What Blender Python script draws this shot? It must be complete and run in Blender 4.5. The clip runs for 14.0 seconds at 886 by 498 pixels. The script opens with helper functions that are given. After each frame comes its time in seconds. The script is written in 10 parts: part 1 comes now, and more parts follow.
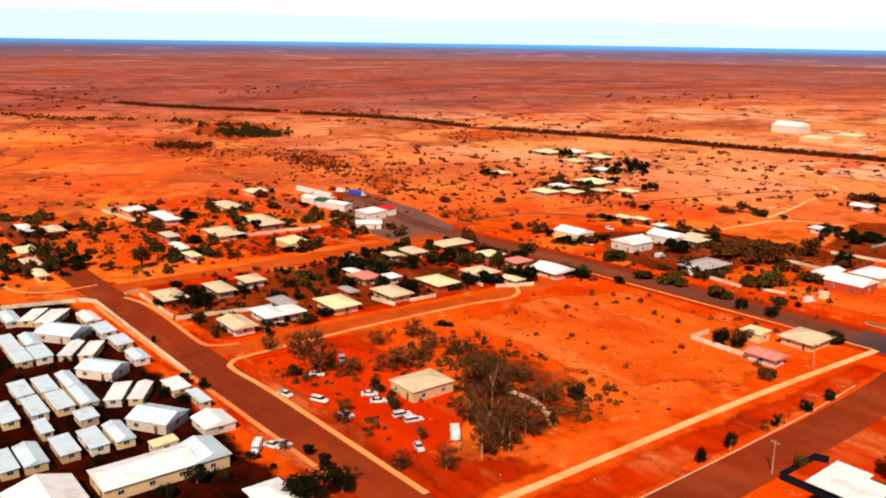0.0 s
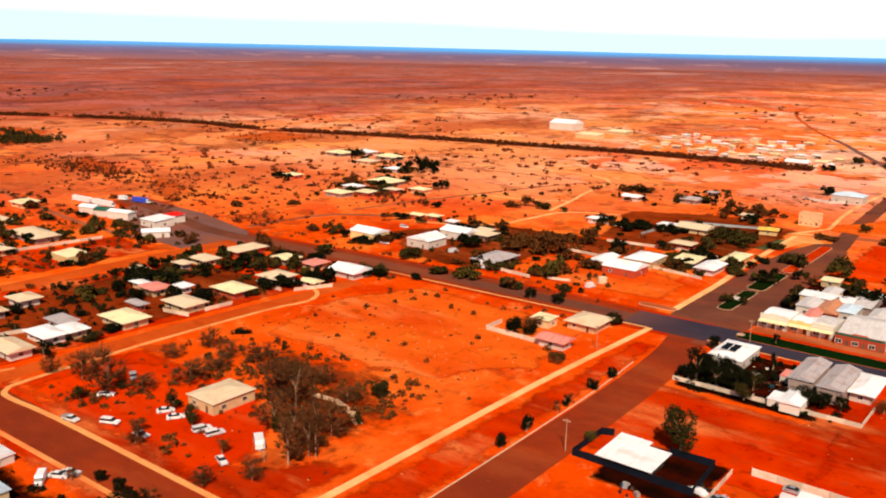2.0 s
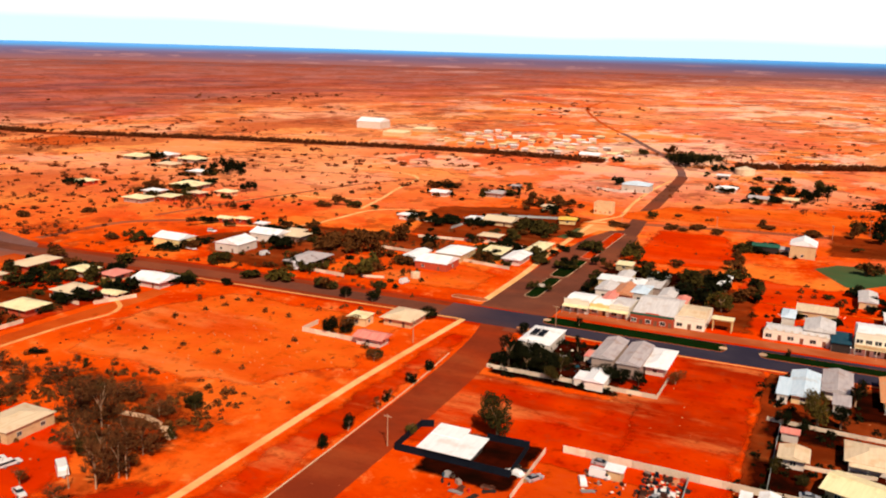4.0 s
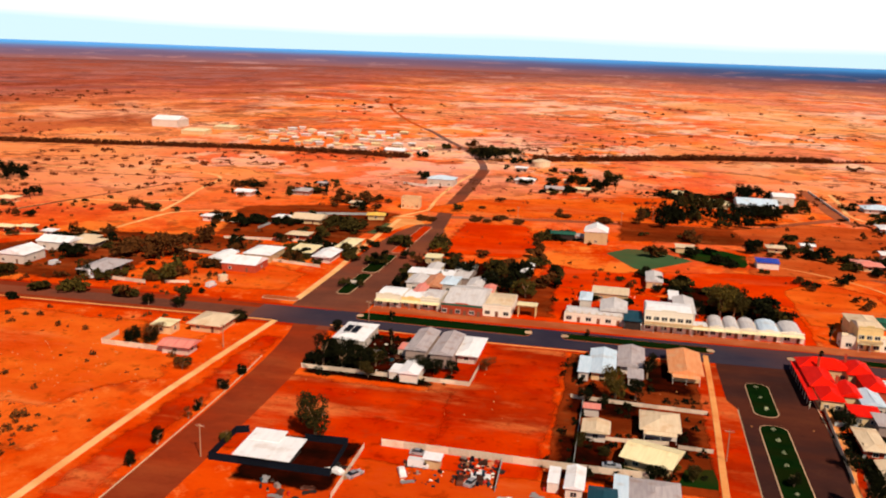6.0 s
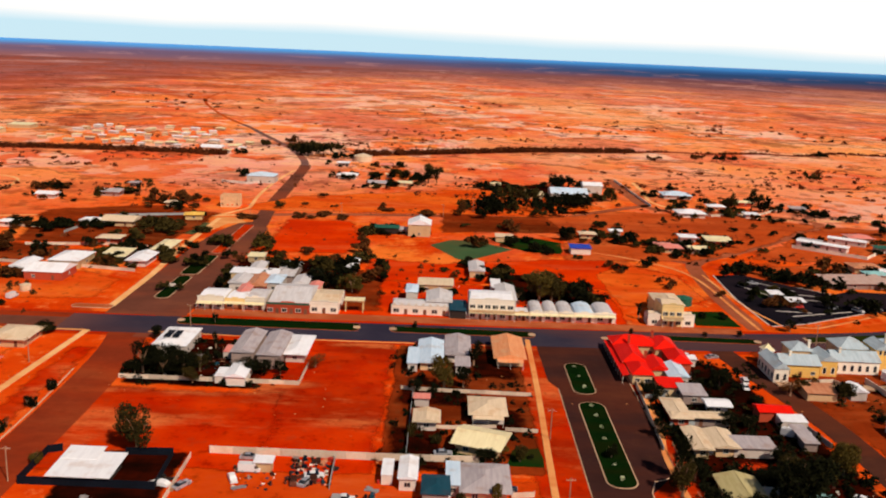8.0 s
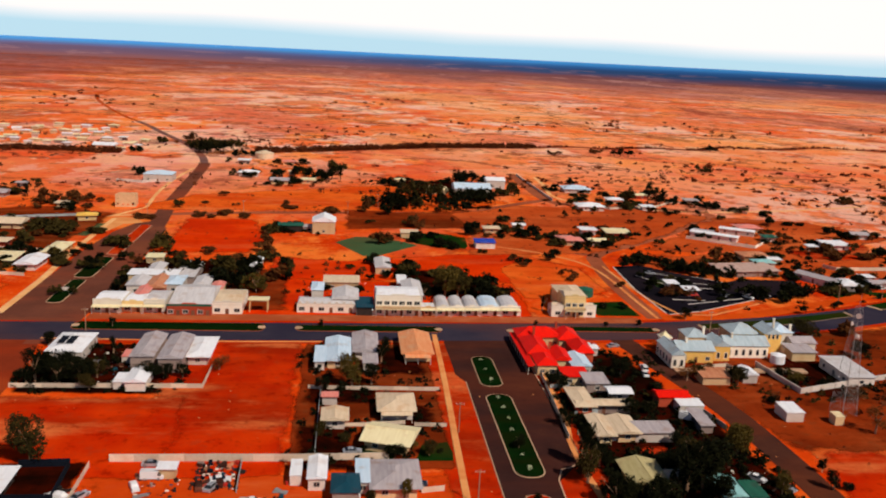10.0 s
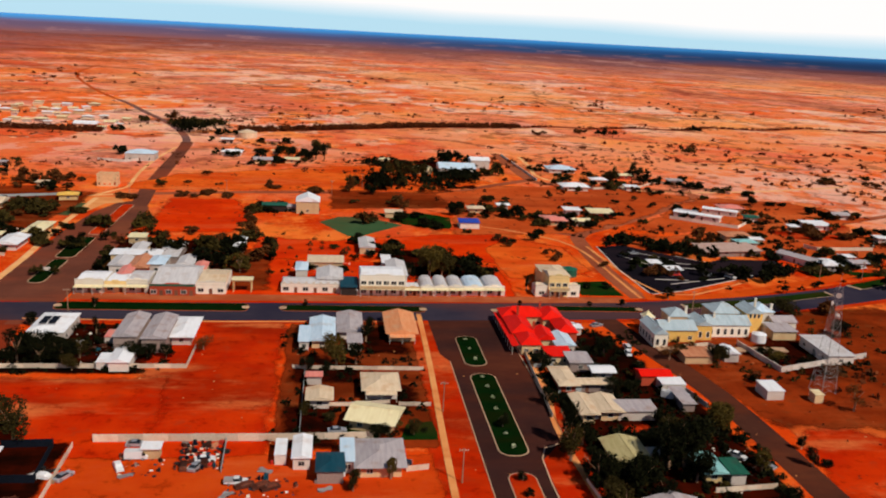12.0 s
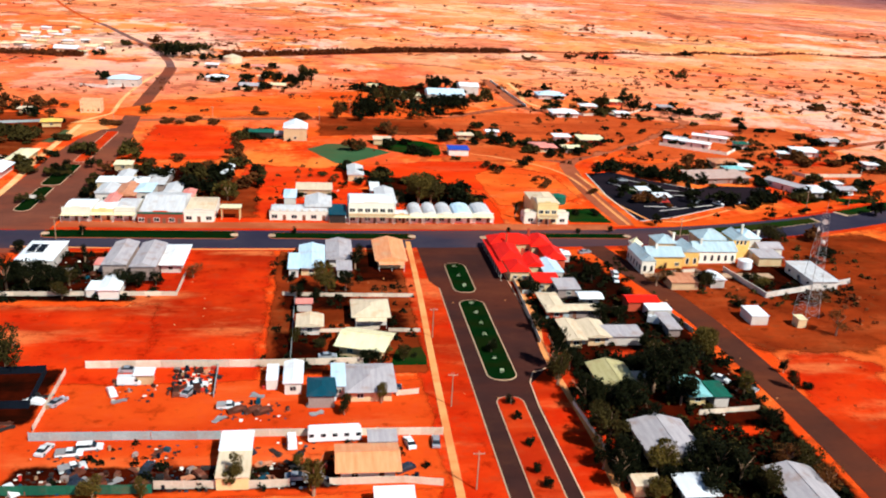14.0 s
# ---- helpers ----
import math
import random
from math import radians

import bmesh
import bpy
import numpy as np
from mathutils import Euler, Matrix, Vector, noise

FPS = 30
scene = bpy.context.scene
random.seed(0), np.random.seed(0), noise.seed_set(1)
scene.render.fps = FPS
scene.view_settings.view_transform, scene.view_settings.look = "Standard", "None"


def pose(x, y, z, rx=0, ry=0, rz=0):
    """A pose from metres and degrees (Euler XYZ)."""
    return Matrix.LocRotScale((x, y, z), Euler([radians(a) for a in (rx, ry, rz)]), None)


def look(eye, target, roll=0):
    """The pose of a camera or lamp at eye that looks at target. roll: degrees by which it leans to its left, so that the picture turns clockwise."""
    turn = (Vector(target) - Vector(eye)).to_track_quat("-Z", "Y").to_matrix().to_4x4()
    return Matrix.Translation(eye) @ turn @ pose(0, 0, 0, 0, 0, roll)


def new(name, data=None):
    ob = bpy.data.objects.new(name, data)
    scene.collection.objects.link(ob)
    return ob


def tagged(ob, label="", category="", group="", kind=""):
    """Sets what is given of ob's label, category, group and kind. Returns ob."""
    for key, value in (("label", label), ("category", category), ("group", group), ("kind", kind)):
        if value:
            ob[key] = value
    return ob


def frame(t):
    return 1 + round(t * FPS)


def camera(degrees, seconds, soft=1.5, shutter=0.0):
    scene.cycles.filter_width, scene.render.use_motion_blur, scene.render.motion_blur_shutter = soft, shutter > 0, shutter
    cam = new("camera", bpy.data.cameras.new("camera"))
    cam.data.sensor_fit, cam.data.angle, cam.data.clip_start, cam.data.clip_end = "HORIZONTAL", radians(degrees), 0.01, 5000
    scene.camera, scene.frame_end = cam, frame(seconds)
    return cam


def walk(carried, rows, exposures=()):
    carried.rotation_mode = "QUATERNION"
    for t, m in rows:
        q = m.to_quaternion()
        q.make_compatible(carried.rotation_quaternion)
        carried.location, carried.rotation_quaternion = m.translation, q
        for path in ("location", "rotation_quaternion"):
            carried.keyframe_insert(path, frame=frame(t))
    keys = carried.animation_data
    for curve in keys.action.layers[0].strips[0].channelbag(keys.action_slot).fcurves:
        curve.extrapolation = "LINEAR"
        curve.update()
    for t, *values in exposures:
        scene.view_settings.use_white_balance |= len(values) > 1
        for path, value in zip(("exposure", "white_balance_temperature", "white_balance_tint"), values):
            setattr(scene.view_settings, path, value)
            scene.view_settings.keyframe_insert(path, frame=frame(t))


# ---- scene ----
EYE = Vector((0.0, 0.0, 96.0))
cam = camera(54.67, 14.0, soft=2.0)

# seconds, heading to the left of +y, pitch, lean: the camera hovers in one spot and pans
PATH = [
    (0.0, 51.529, -13.641, 0.82), (0.5, 47.755, -13.55, 0.905), (1.0, 44.396, -13.48, 1.06),
    (1.5, 40.912, -13.419, 1.178), (2.0, 37.64, -13.34, 1.294), (3.2, 29.80, -13.21, 1.47),
    (4.5, 21.629, -13.086, 1.641), (5.0, 18.165, -13.059, 1.796), (5.5, 14.84, -13.017, 1.847),
    (6.0, 11.873, -12.973, 1.984), (6.5, 9.009, -12.937, 2.086), (7.0, 6.081, -12.898, 2.188),
    (7.5, 2.43, -12.858, 2.349), (8.0, -0.082, -12.87, 2.442), (8.5, -2.287, -12.847, 2.492),
    (9.0, -4.489, -12.848, 2.58), (9.2, -5.05, -12.845, 2.61), (10.0, -6.56, -12.85, 2.77),
    (11.3, -7.370, -12.975, 2.99), (11.5, -7.432, -13.021, 3.007), (12.0, -7.703, -14.136, 3.049),
    (12.5, -7.965, -15.339, 3.1), (13.0, -8.23, -16.522, 3.141), (13.5, -8.481, -17.734, 3.2),
    (14.0, -8.749, -18.944, 3.236),
]


def aim(yaw, pitch, lean):
    a, b = radians(yaw), radians(pitch)
    way = Vector((-math.sin(a) * math.cos(b), math.cos(a) * math.cos(b), math.sin(b)))
    return look(EYE, EYE + way * 100.0, lean)


walk(cam, [(t, aim(a, b, c)) for t, a, b, c in PATH],
     exposures=[(0.0, 0.13, 7700, 16), (4.5, 0.07, 7700, 16), (7.5, -0.23, 7300, 17), (9.0, -0.35, 7000, 16), (11.5, -0.44, 6600, 12), (12.5, -0.32, 6500, 10), (14.0, 0.42, 5750, 2)])

# ---- sky and sun ----
SUN_EL, SUN_AZ = 46.0, -52.0      # height and bearing (from +x, anticlockwise) of the sun
world = bpy.data.worlds.new("sky")
scene.world = world
world.use_nodes = True
wn, wl = world.node_tree.nodes, world.node_tree.links
wn.clear()
sky = wn.new("ShaderNodeTexSky")
sky.sky_type, sky.sun_disc = "NISHITA", False
sky.sun_elevation, sky.sun_rotation = radians(SUN_EL), radians(90.0 - SUN_AZ)
sky.air_density, sky.dust_density, sky.ozone_density = 1.0, 0.0, 6.0
sky_bg = wn.new("ShaderNodeBackground")
sky_bg.inputs["Strength"].default_value = 0.05
cool = wn.new("ShaderNodeMix")
cool.data_type, cool.blend_type = "RGBA", "MULTIPLY"
cool.inputs[0].default_value, cool.inputs[7].default_value = 1.0, (0.92, 0.97, 1.05, 1)
wl.new(sky.outputs["Color"], cool.inputs[6])
wl.new(cool.outputs[2], sky_bg.inputs["Color"])
cloud_bg = wn.new("ShaderNodeBackground")
cloud_bg.inputs["Strength"].default_value = 1.35
coord = wn.new("ShaderNodeTexCoord")
sep = wn.new("ShaderNodeSeparateXYZ")
wl.new(coord.outputs["Generated"], sep.inputs["Vector"])
stretch = wn.new("ShaderNodeMapping")
stretch.inputs["Scale"].default_value = (2.2, 2.2, 14.0)
wl.new(coord.outputs["Generated"], stretch.inputs["Vector"])
cn = wn.new("ShaderNodeTexNoise")
cn.inputs["Scale"].default_value, cn.inputs["Detail"].default_value = 1.3, 6.0
wl.new(stretch.outputs["Vector"], cn.inputs["Vector"])


def wmath(op, a, b, c=None):
    n = wn.new("ShaderNodeMath")
    n.operation = op
    for k, v in enumerate((a, b, c)):
        if v is None:
            continue
        if isinstance(v, (int, float)):
            n.inputs[k].default_value = v
        else:
            wl.new(v, n.inputs[k])
    return n.outputs[0]


# a bank of white cloud above a clear strip at the horizon, thickening to the east
rise = wmath("MULTIPLY_ADD", sep.outputs["Z"], 62.0, -0.75)
east = wmath("MULTIPLY", sep.outputs["X"], 0.8)
lump = wmath("MULTIPLY_ADD", cn.outputs["Fac"], 0.9, -0.45)
low = wmath("ADD", wmath("ADD", rise, east), lump)
low.node.use_clamp = True
tint = wn.new("ShaderNodeMix")
tint.data_type = "RGBA"
tint.inputs[6].default_value, tint.inputs[7].default_value = (0.52, 0.83, 1.0, 1), (1.0, 0.99, 0.98, 1)
wl.new(low, tint.inputs[0])
wl.new(tint.outputs[2], cloud_bg.inputs["Color"])
low = wmath("MULTIPLY_ADD", low, 0.15, 0.85)
high = wmath("MULTIPLY_ADD", sep.outputs["Z"], -9.0, 1.8)
high.node.use_clamp = True
mask = wmath("MULTIPLY", low, high)
wmix = wn.new("ShaderNodeMixShader")
wl.new(mask, wmix.inputs[0])
wl.new(sky_bg.outputs[0], wmix.inputs[1])
wl.new(cloud_bg.outputs[0], wmix.inputs[2])
wout = wn.new("ShaderNodeOutputWorld")
wl.new(wmix.outputs[0], wout.inputs["Surface"])

sun = new("sun", bpy.data.lights.new("sun", "SUN"))
sun.data.energy, sun.data.angle, sun.data.color = 4.9, radians(0.6), (1.0, 0.93, 0.82)
sd = Vector((math.cos(radians(SUN_AZ)) * math.cos(radians(SUN_EL)),
             math.sin(radians(SUN_AZ)) * math.cos(radians(SUN_EL)), math.sin(radians(SUN_EL))))
sun.matrix_world = look(sd * 400.0, (0, 0, 0))

# ---- materials ----
def ramp2(nt, fac, lo, hi):
    """A map range from lo..hi to 0..1, smooth."""
    n = nt.nodes.new("ShaderNodeMapRange")
    n.interpolation_type = "SMOOTHSTEP"
    n.inputs["From Min"].default_value, n.inputs["From Max"].default_value = lo, hi
    nt.links.new(fac, n.inputs["Value"])
    return n.outputs["Result"]


def mixc(nt, fac, a, b):
    n = nt.nodes.new("ShaderNodeMix")
    n.data_type = "RGBA"
    for k, v in ((0, fac), (6, a), (7, b)):
        if isinstance(v, (int, float)):
            n.inputs[k].default_value = v
        elif isinstance(v, tuple):
            n.inputs[k].default_value = (*v, 1)
        else:
            nt.links.new(v, n.inputs[k])
    return n.outputs[2]


def mval(nt, op, a, b, clamp=False):
    n = nt.nodes.new("ShaderNodeMath")
    n.operation, n.use_clamp = op, clamp
    for k, v in enumerate((a, b)):
        if isinstance(v, (int, float)):
            n.inputs[k].default_value = v
        else:
            nt.links.new(v, n.inputs[k])
    return n.outputs[0]


def noise_out(nt, vec, scale, detail=4.0, rough=0.55, stretch=None, turn=0.0, shift=(0, 0, 0)):
    if stretch or turn or shift != (0, 0, 0):
        m = nt.nodes.new("ShaderNodeMapping")
        m.inputs["Scale"].default_value = stretch or (1, 1, 1)
        m.inputs["Rotation"].default_value = (0, 0, radians(turn))
        m.inputs["Location"].default_value = shift
        nt.links.new(vec, m.inputs["Vector"])
        vec = m.outputs["Vector"]
    n = nt.nodes.new("ShaderNodeTexNoise")
    n.inputs["Scale"].default_value, n.inputs["Detail"].default_value = scale, detail
    n.inputs["Roughness"].default_value = rough
    nt.links.new(vec, n.inputs["Vector"])
    return n.outputs["Fac"]


def begin(name):
    m = bpy.data.materials.new(name)
    m.use_nodes = True
    nt = m.node_tree
    return m, nt, nt.nodes["Principled BSDF"]


def bump(nt, bsdf, height, strength, distance):
    b = nt.nodes.new("ShaderNodeBump")
    b.inputs["Strength"].default_value, b.inputs["Distance"].default_value = strength, distance
    nt.links.new(height, b.inputs["Height"])
    nt.links.new(b.outputs["Normal"], bsdf.inputs["Normal"])


def surface(name, a, b, scale=1.2, rough=0.8, stain=None, stain_amount=0.35, metal=0.0, vary=0.25, relief=0.02, stretch=None):
    """A weathered surface: two tones in fine grain, broad stains, and a tone of its own for each object."""
    m, nt, bsdf = begin(name)
    obj = nt.nodes.new("ShaderNodeTexCoord").outputs["Object"]
    info = nt.nodes.new("ShaderNodeObjectInfo")
    shiftv = nt.nodes.new("ShaderNodeVectorMath")
    shiftv.operation = "MULTIPLY_ADD"
    nt.links.new(info.outputs["Random"], shiftv.inputs[0])
    shiftv.inputs[1].default_value = (37.0, 53.0, 17.0)
    nt.links.new(obj, shiftv.inputs[2])
    vec = shiftv.outputs[0]
    fine = noise_out(nt, vec, scale * 4, 5.0, 0.6, stretch)
    broad = noise_out(nt, vec, scale * 0.35, 4.0, 0.55, stretch)
    c = mixc(nt, ramp2(nt, fine, 0.3, 0.7), a, b)
    if stain:
        c = mixc(nt, mval(nt, "MULTIPLY", ramp2(nt, broad, 0.48, 0.75), stain_amount), c, stain)
    hsv = nt.nodes.new("ShaderNodeHueSaturation")
    nt.links.new(c, hsv.inputs["Color"])
    v = nt.nodes.new("ShaderNodeMapRange")
    v.inputs["To Min"].default_value, v.inputs["To Max"].default_value = 1 - vary, 1 + vary * 0.4
    nt.links.new(info.outputs["Random"], v.inputs["Value"])
    nt.links.new(v.outputs["Result"], hsv.inputs["Value"])
    nt.links.new(hsv.outputs["Color"], bsdf.inputs["Base Color"])
    bsdf.inputs["Roughness"].default_value, bsdf.inputs["Metallic"].default_value = rough, metal
    bsdf.inputs["Specular IOR Level"].default_value = 0.5 if rough < 0.5 else 0.12
    if relief:
        bump(nt, bsdf, fine, 0.5, relief)
    return m


def iron(name, a, b, stain, rough=0.55):
    """Corrugated sheet: ribs down the slope, streaks of rust and chalking."""
    m, nt, bsdf = begin(name)
    obj = nt.nodes.new("ShaderNodeTexCoord").outputs["Object"]
    info = nt.nodes.new("ShaderNodeObjectInfo")
    sh = nt.nodes.new("ShaderNodeVectorMath")
    sh.operation = "MULTIPLY_ADD"
    nt.links.new(info.outputs["Random"], sh.inputs[0])
    sh.inputs[1].default_value = (61.0, 29.0, 7.0)
    nt.links.new(obj, sh.inputs[2])
    vec = sh.outputs[0]
    streak = noise_out(nt, vec, 1.0, 5.0, 0.6, (1.4, 0.16, 0.3))
    patch = noise_out(nt, vec, 0.28, 4.0)
    sheet = nt.nodes.new("ShaderNodeTexBrick")
    sheet.offset = 0.5
    for key, val in (("Scale", 1.0), ("Mortar Size", 0.03), ("Brick Width", 0.8), ("Row Height", 4.5), ("Bias", 0.0)):
        sheet.inputs[key].default_value = val
    sheet.inputs["Color1"].default_value = (0.0, 0.0, 0.0, 1)
    sheet.inputs["Color2"].default_value = (1.0, 1.0, 1.0, 1)
    sheet.inputs["Mortar"].default_value = (0.0, 0.0, 0.0, 1)
    nt.links.new(vec, sheet.inputs["Vector"])
    c = mixc(nt, ramp2(nt, streak, 0.3, 0.7), a, b)
    c = mixc(nt, mval(nt, "MULTIPLY", sheet.outputs["Color"], 0.35), c, b)
    c = mixc(nt, mval(nt, "MULTIPLY", ramp2(nt, patch, 0.5, 0.72), 0.45), c, stain)
    nt.links.new(c, bsdf.inputs["Base Color"])
    bsdf.inputs["Roughness"].default_value, bsdf.inputs["Specular IOR Level"].default_value = rough, 0.1
    rib = nt.nodes.new("ShaderNodeTexWave")
    rib.inputs["Scale"].default_value = 2.1
    nt.links.new(obj, rib.inputs["Vector"])
    bump(nt, bsdf, rib.outputs["Fac"], 0.35, 0.03)
    return m


def leaves(name, a, b):
    m, nt, bsdf = begin(name)
    geo = nt.nodes.new("ShaderNodeNewGeometry")
    info = nt.nodes.new("ShaderNodeObjectInfo")
    fac = mval(nt, "ADD", mval(nt, "MULTIPLY", geo.outputs["Random Per Island"], 0.65), mval(nt, "MULTIPLY", info.outputs["Random"], 0.35))
    nt.links.new(mixc(nt, fac, a, b), bsdf.inputs["Base Color"])
    bsdf.inputs["Roughness"].default_value, bsdf.inputs["Specular IOR Level"].default_value = 0.8, 0.05
    return m


# bare red ground: soils of several kinds, drainage streaks, dry grass, far haze painted in
def earth():
    m, nt, bsdf = begin("red_earth")
    pos = nt.nodes.new("ShaderNodeNewGeometry").outputs["Position"]
    sepx = nt.nodes.new("ShaderNodeSeparateXYZ")
    nt.links.new(pos, sepx.inputs[0])
    px, py = sepx.outputs["X"], sepx.outputs["Y"]
    length = nt.nodes.new("ShaderNodeVectorMath")
    length.operation = "LENGTH"
    nt.links.new(pos, length.inputs[0])
    far = length.outputs["Value"]

    def times(*f):
        out = f[0]
        for k in f[1:]:
            out = mval(nt, "MULTIPLY", out, k)
        return out

    def patches(scale, lo, hi, shift, turn=0.0, detail=8.0, rough=0.68, wide=(1.0, 0.8, 1.0)):
        return ramp2(nt, noise_out(nt, pos, scale, detail, rough, wide, turn, shift), lo, hi)

    # the town's own ground: red and orange earth, washed and driven over
    mid = noise_out(nt, pos, 0.030, 7.0, 0.68, (0.8, 1.3, 1), 10.0, (31, 7, 0))
    fine = noise_out(nt, pos, 0.35, 6.0, 0.65)
    c = mixc(nt, ramp2(nt, mid, 0.36, 0.64), (0.600, 0.028, 0.0020), (0.760, 0.064, 0.0045))
    worn = mval(nt, "ADD", times(ramp2(nt, far, 240.0, 430.0), 0.45), 0.4)
    c = mixc(nt, times(patches(0.005, 0.42, 0.60, (0, 0, 0), 0.0, 7.0, 0.66, (1, 1, 1)), worn), c, (0.85, 0.112, 0.010))
    c = mixc(nt, times(patches(0.014, 0.49, 0.60, (5, 90, 0), -12.0, 9.0, 0.72), worn), c, (0.90, 0.205, 0.030))
    # open plain: orange and salmon flats
    plain = ramp2(nt, far, 430.0, 820.0)
    north = ramp2(nt, mval(nt, "ADD", py, times(px, -0.38)), 520.0, 900.0)
    east = mval(nt, "ADD", times(ramp2(nt, px, -1000.0, 100.0), 0.6), 0.4)
    c = mixc(nt, times(plain, 0.85), c, mixc(nt, times(patches(0.0022, 0.46, 0.56, (40, 3, 0), 20.0), east), (0.93, 0.158, 0.030), (0.94, 0.315, 0.130)))
    c = mixc(nt, times(patches(0.0090, 0.520, 0.550, (2, 71, 0), 30.0, 6.0, 0.62), plain, 0.7), c, (0.95, 0.290, 0.070))
    # red rises and dull stony flats
    c = mixc(nt, times(patches(0.0052, 0.530, 0.560, (9, 9, 0), 33.0, 7.0, 0.64), plain, 0.75), c, (0.78, 0.086, 0.030))
    c = mixc(nt, times(patches(0.0034, 0.525, 0.555, (70, 20, 0), -25.0, 7.0, 0.64), ramp2(nt, far, 900.0, 1900.0), 0.6), c, (0.46, 0.115, 0.085))
    # cream clay pans past the creek, with sharp shores
    fade = mval(nt, "SUBTRACT", 1.0, times(ramp2(nt, far, 1700.0, 3400.0), 0.75))
    clay = mixc(nt, ramp2(nt, mid, 0.42, 0.58), (0.94, 0.56, 0.34), (0.90, 0.45, 0.35))
    c = mixc(nt, times(patches(0.0050, 0.525, 0.550, (3, 30, 0), 14.0, 7.0, 0.62), north, east, fade), c, clay)
    c = mixc(nt, times(patches(0.0110, 0.550, 0.575, (60, 8, 0), -20.0, 6.0, 0.62), north, east, fade), c, clay)
    c = mixc(nt, times(patches(0.003, 0.555, 0.58, (11, 130, 0), 5.0, 9.0, 0.72, (1.0, 0.45, 1.0)), ramp2(nt, far, 1500.0, 2300.0), 0.75), c, (0.86, 0.46, 0.36))
    c = mixc(nt, times(patches(0.0019, 0.515, 0.545, (21, 77, 0), -14.0, 7.0, 0.66, (1.0, 0.6, 1.0)), north, 0.72), c, (0.72, 0.150, 0.080))
    c = mixc(nt, times(patches(0.0024, 0.54, 0.565, (90, 31, 0), 9.0, 7.0, 0.66, (1.0, 0.6, 1.0)), north, 0.8), c, mixc(nt, ramp2(nt, mid, 0.40, 0.60), (0.78, 0.135, 0.034), (0.88, 0.220, 0.070)))
    # broad sandy reaches, and long dark bands of scrub across the far plain
    c = mixc(nt, times(patches(0.0013, 0.50, 0.56, (52, 17, 0), 12.0, 7.0, 0.62, (1.0, 0.7, 1.0)), north, east, 0.6), c, (0.96, 0.40, 0.135))
    c = mixc(nt, times(patches(0.0032, 0.575, 0.60, (19, 63, 0), 6.0, 7.0, 0.66, (0.8, 0.22, 1.0)), ramp2(nt, far, 850.0, 1300.0), 0.65), c, (0.26, 0.050, 0.030))
    # peach ground behind the town
    peach = times(ramp2(nt, py, 340.0, 560.0), mval(nt, "ADD", times(ramp2(nt, px, -160.0, 160.0), 0.5), 0.5))
    c = mixc(nt, times(peach, patches(0.018, 0.47, 0.56, (5, 40, 0), 10.0, 9.0, 0.72), 0.55), c, (0.88, 0.285, 0.125))
    # salt-pale gullies east of the town
    gx, gy = mval(nt, "SUBTRACT", px, 385.0), mval(nt, "SUBTRACT", py, 560.0)
    gr = mval(nt, "SQRT", mval(nt, "ADD", times(gx, gx), times(gy, gy)), 0.0)
    gully = mval(nt, "SUBTRACT", 1.0, ramp2(nt, gr, 70.0, 190.0))
    c = mixc(nt, times(gully, patches(0.030, 0.44, 0.54, (7, 7, 0), -20.0, 9.0, 0.75), 0.7), c, (0.84, 0.52, 0.40))
    # dull mauve scrub plain to the far west
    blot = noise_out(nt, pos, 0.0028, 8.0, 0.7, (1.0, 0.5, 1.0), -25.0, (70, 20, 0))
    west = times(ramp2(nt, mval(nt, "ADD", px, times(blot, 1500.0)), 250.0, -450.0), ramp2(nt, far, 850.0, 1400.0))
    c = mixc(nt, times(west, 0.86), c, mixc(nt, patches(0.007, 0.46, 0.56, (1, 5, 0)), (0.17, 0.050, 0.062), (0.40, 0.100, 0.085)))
    # distance haze painted into the colour as mauve, all round towards the horizon
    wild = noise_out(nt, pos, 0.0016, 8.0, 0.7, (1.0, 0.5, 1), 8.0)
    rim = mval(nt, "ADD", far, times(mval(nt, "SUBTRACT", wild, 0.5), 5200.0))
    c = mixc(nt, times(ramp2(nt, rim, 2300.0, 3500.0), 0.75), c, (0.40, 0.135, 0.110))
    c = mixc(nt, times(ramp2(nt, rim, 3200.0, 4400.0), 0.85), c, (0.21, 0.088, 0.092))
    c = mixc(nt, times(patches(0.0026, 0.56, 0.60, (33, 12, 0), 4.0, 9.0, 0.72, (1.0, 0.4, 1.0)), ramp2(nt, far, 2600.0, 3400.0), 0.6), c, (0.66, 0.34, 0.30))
    # brown scrub flats on the western plain
    scrubby = times(ramp2(nt, px, -330.0, -560.0), patches(0.0060, 0.49, 0.55, (17, 44, 0), 10.0, 7.0, 0.66, (1.0, 0.7, 1.0)))
    c = mixc(nt, times(scrubby, 0.62), c, (0.40, 0.066, 0.022))
    # drainage lines grown over with scrub
    drain = noise_out(nt, pos, 0.0042, 6.0, 0.6, (0.8, 1.2, 1), -8.0, (14, 50, 0))
    drain = mval(nt, "SUBTRACT", 1.0, ramp2(nt, mval(nt, "ABSOLUTE", mval(nt, "SUBTRACT", drain, 0.5), 0.0), 0.003, 0.013))
    c = mixc(nt, times(drain, plain, 0.7), c, (0.17, 0.034, 0.018))
    # bushes' litter, singly and in drifts
    drift = times(mval(nt, "SUBTRACT", noise_out(nt, pos, 0.0065, 5.0, 0.6, None, 0.0, (4, 4, 0)), 0.5), 0.55)
    spots = mval(nt, "ADD", noise_out(nt, pos, 0.065, 3.0, 0.55, (1, 0.9, 1), 20.0, (8, 2, 0)), drift)
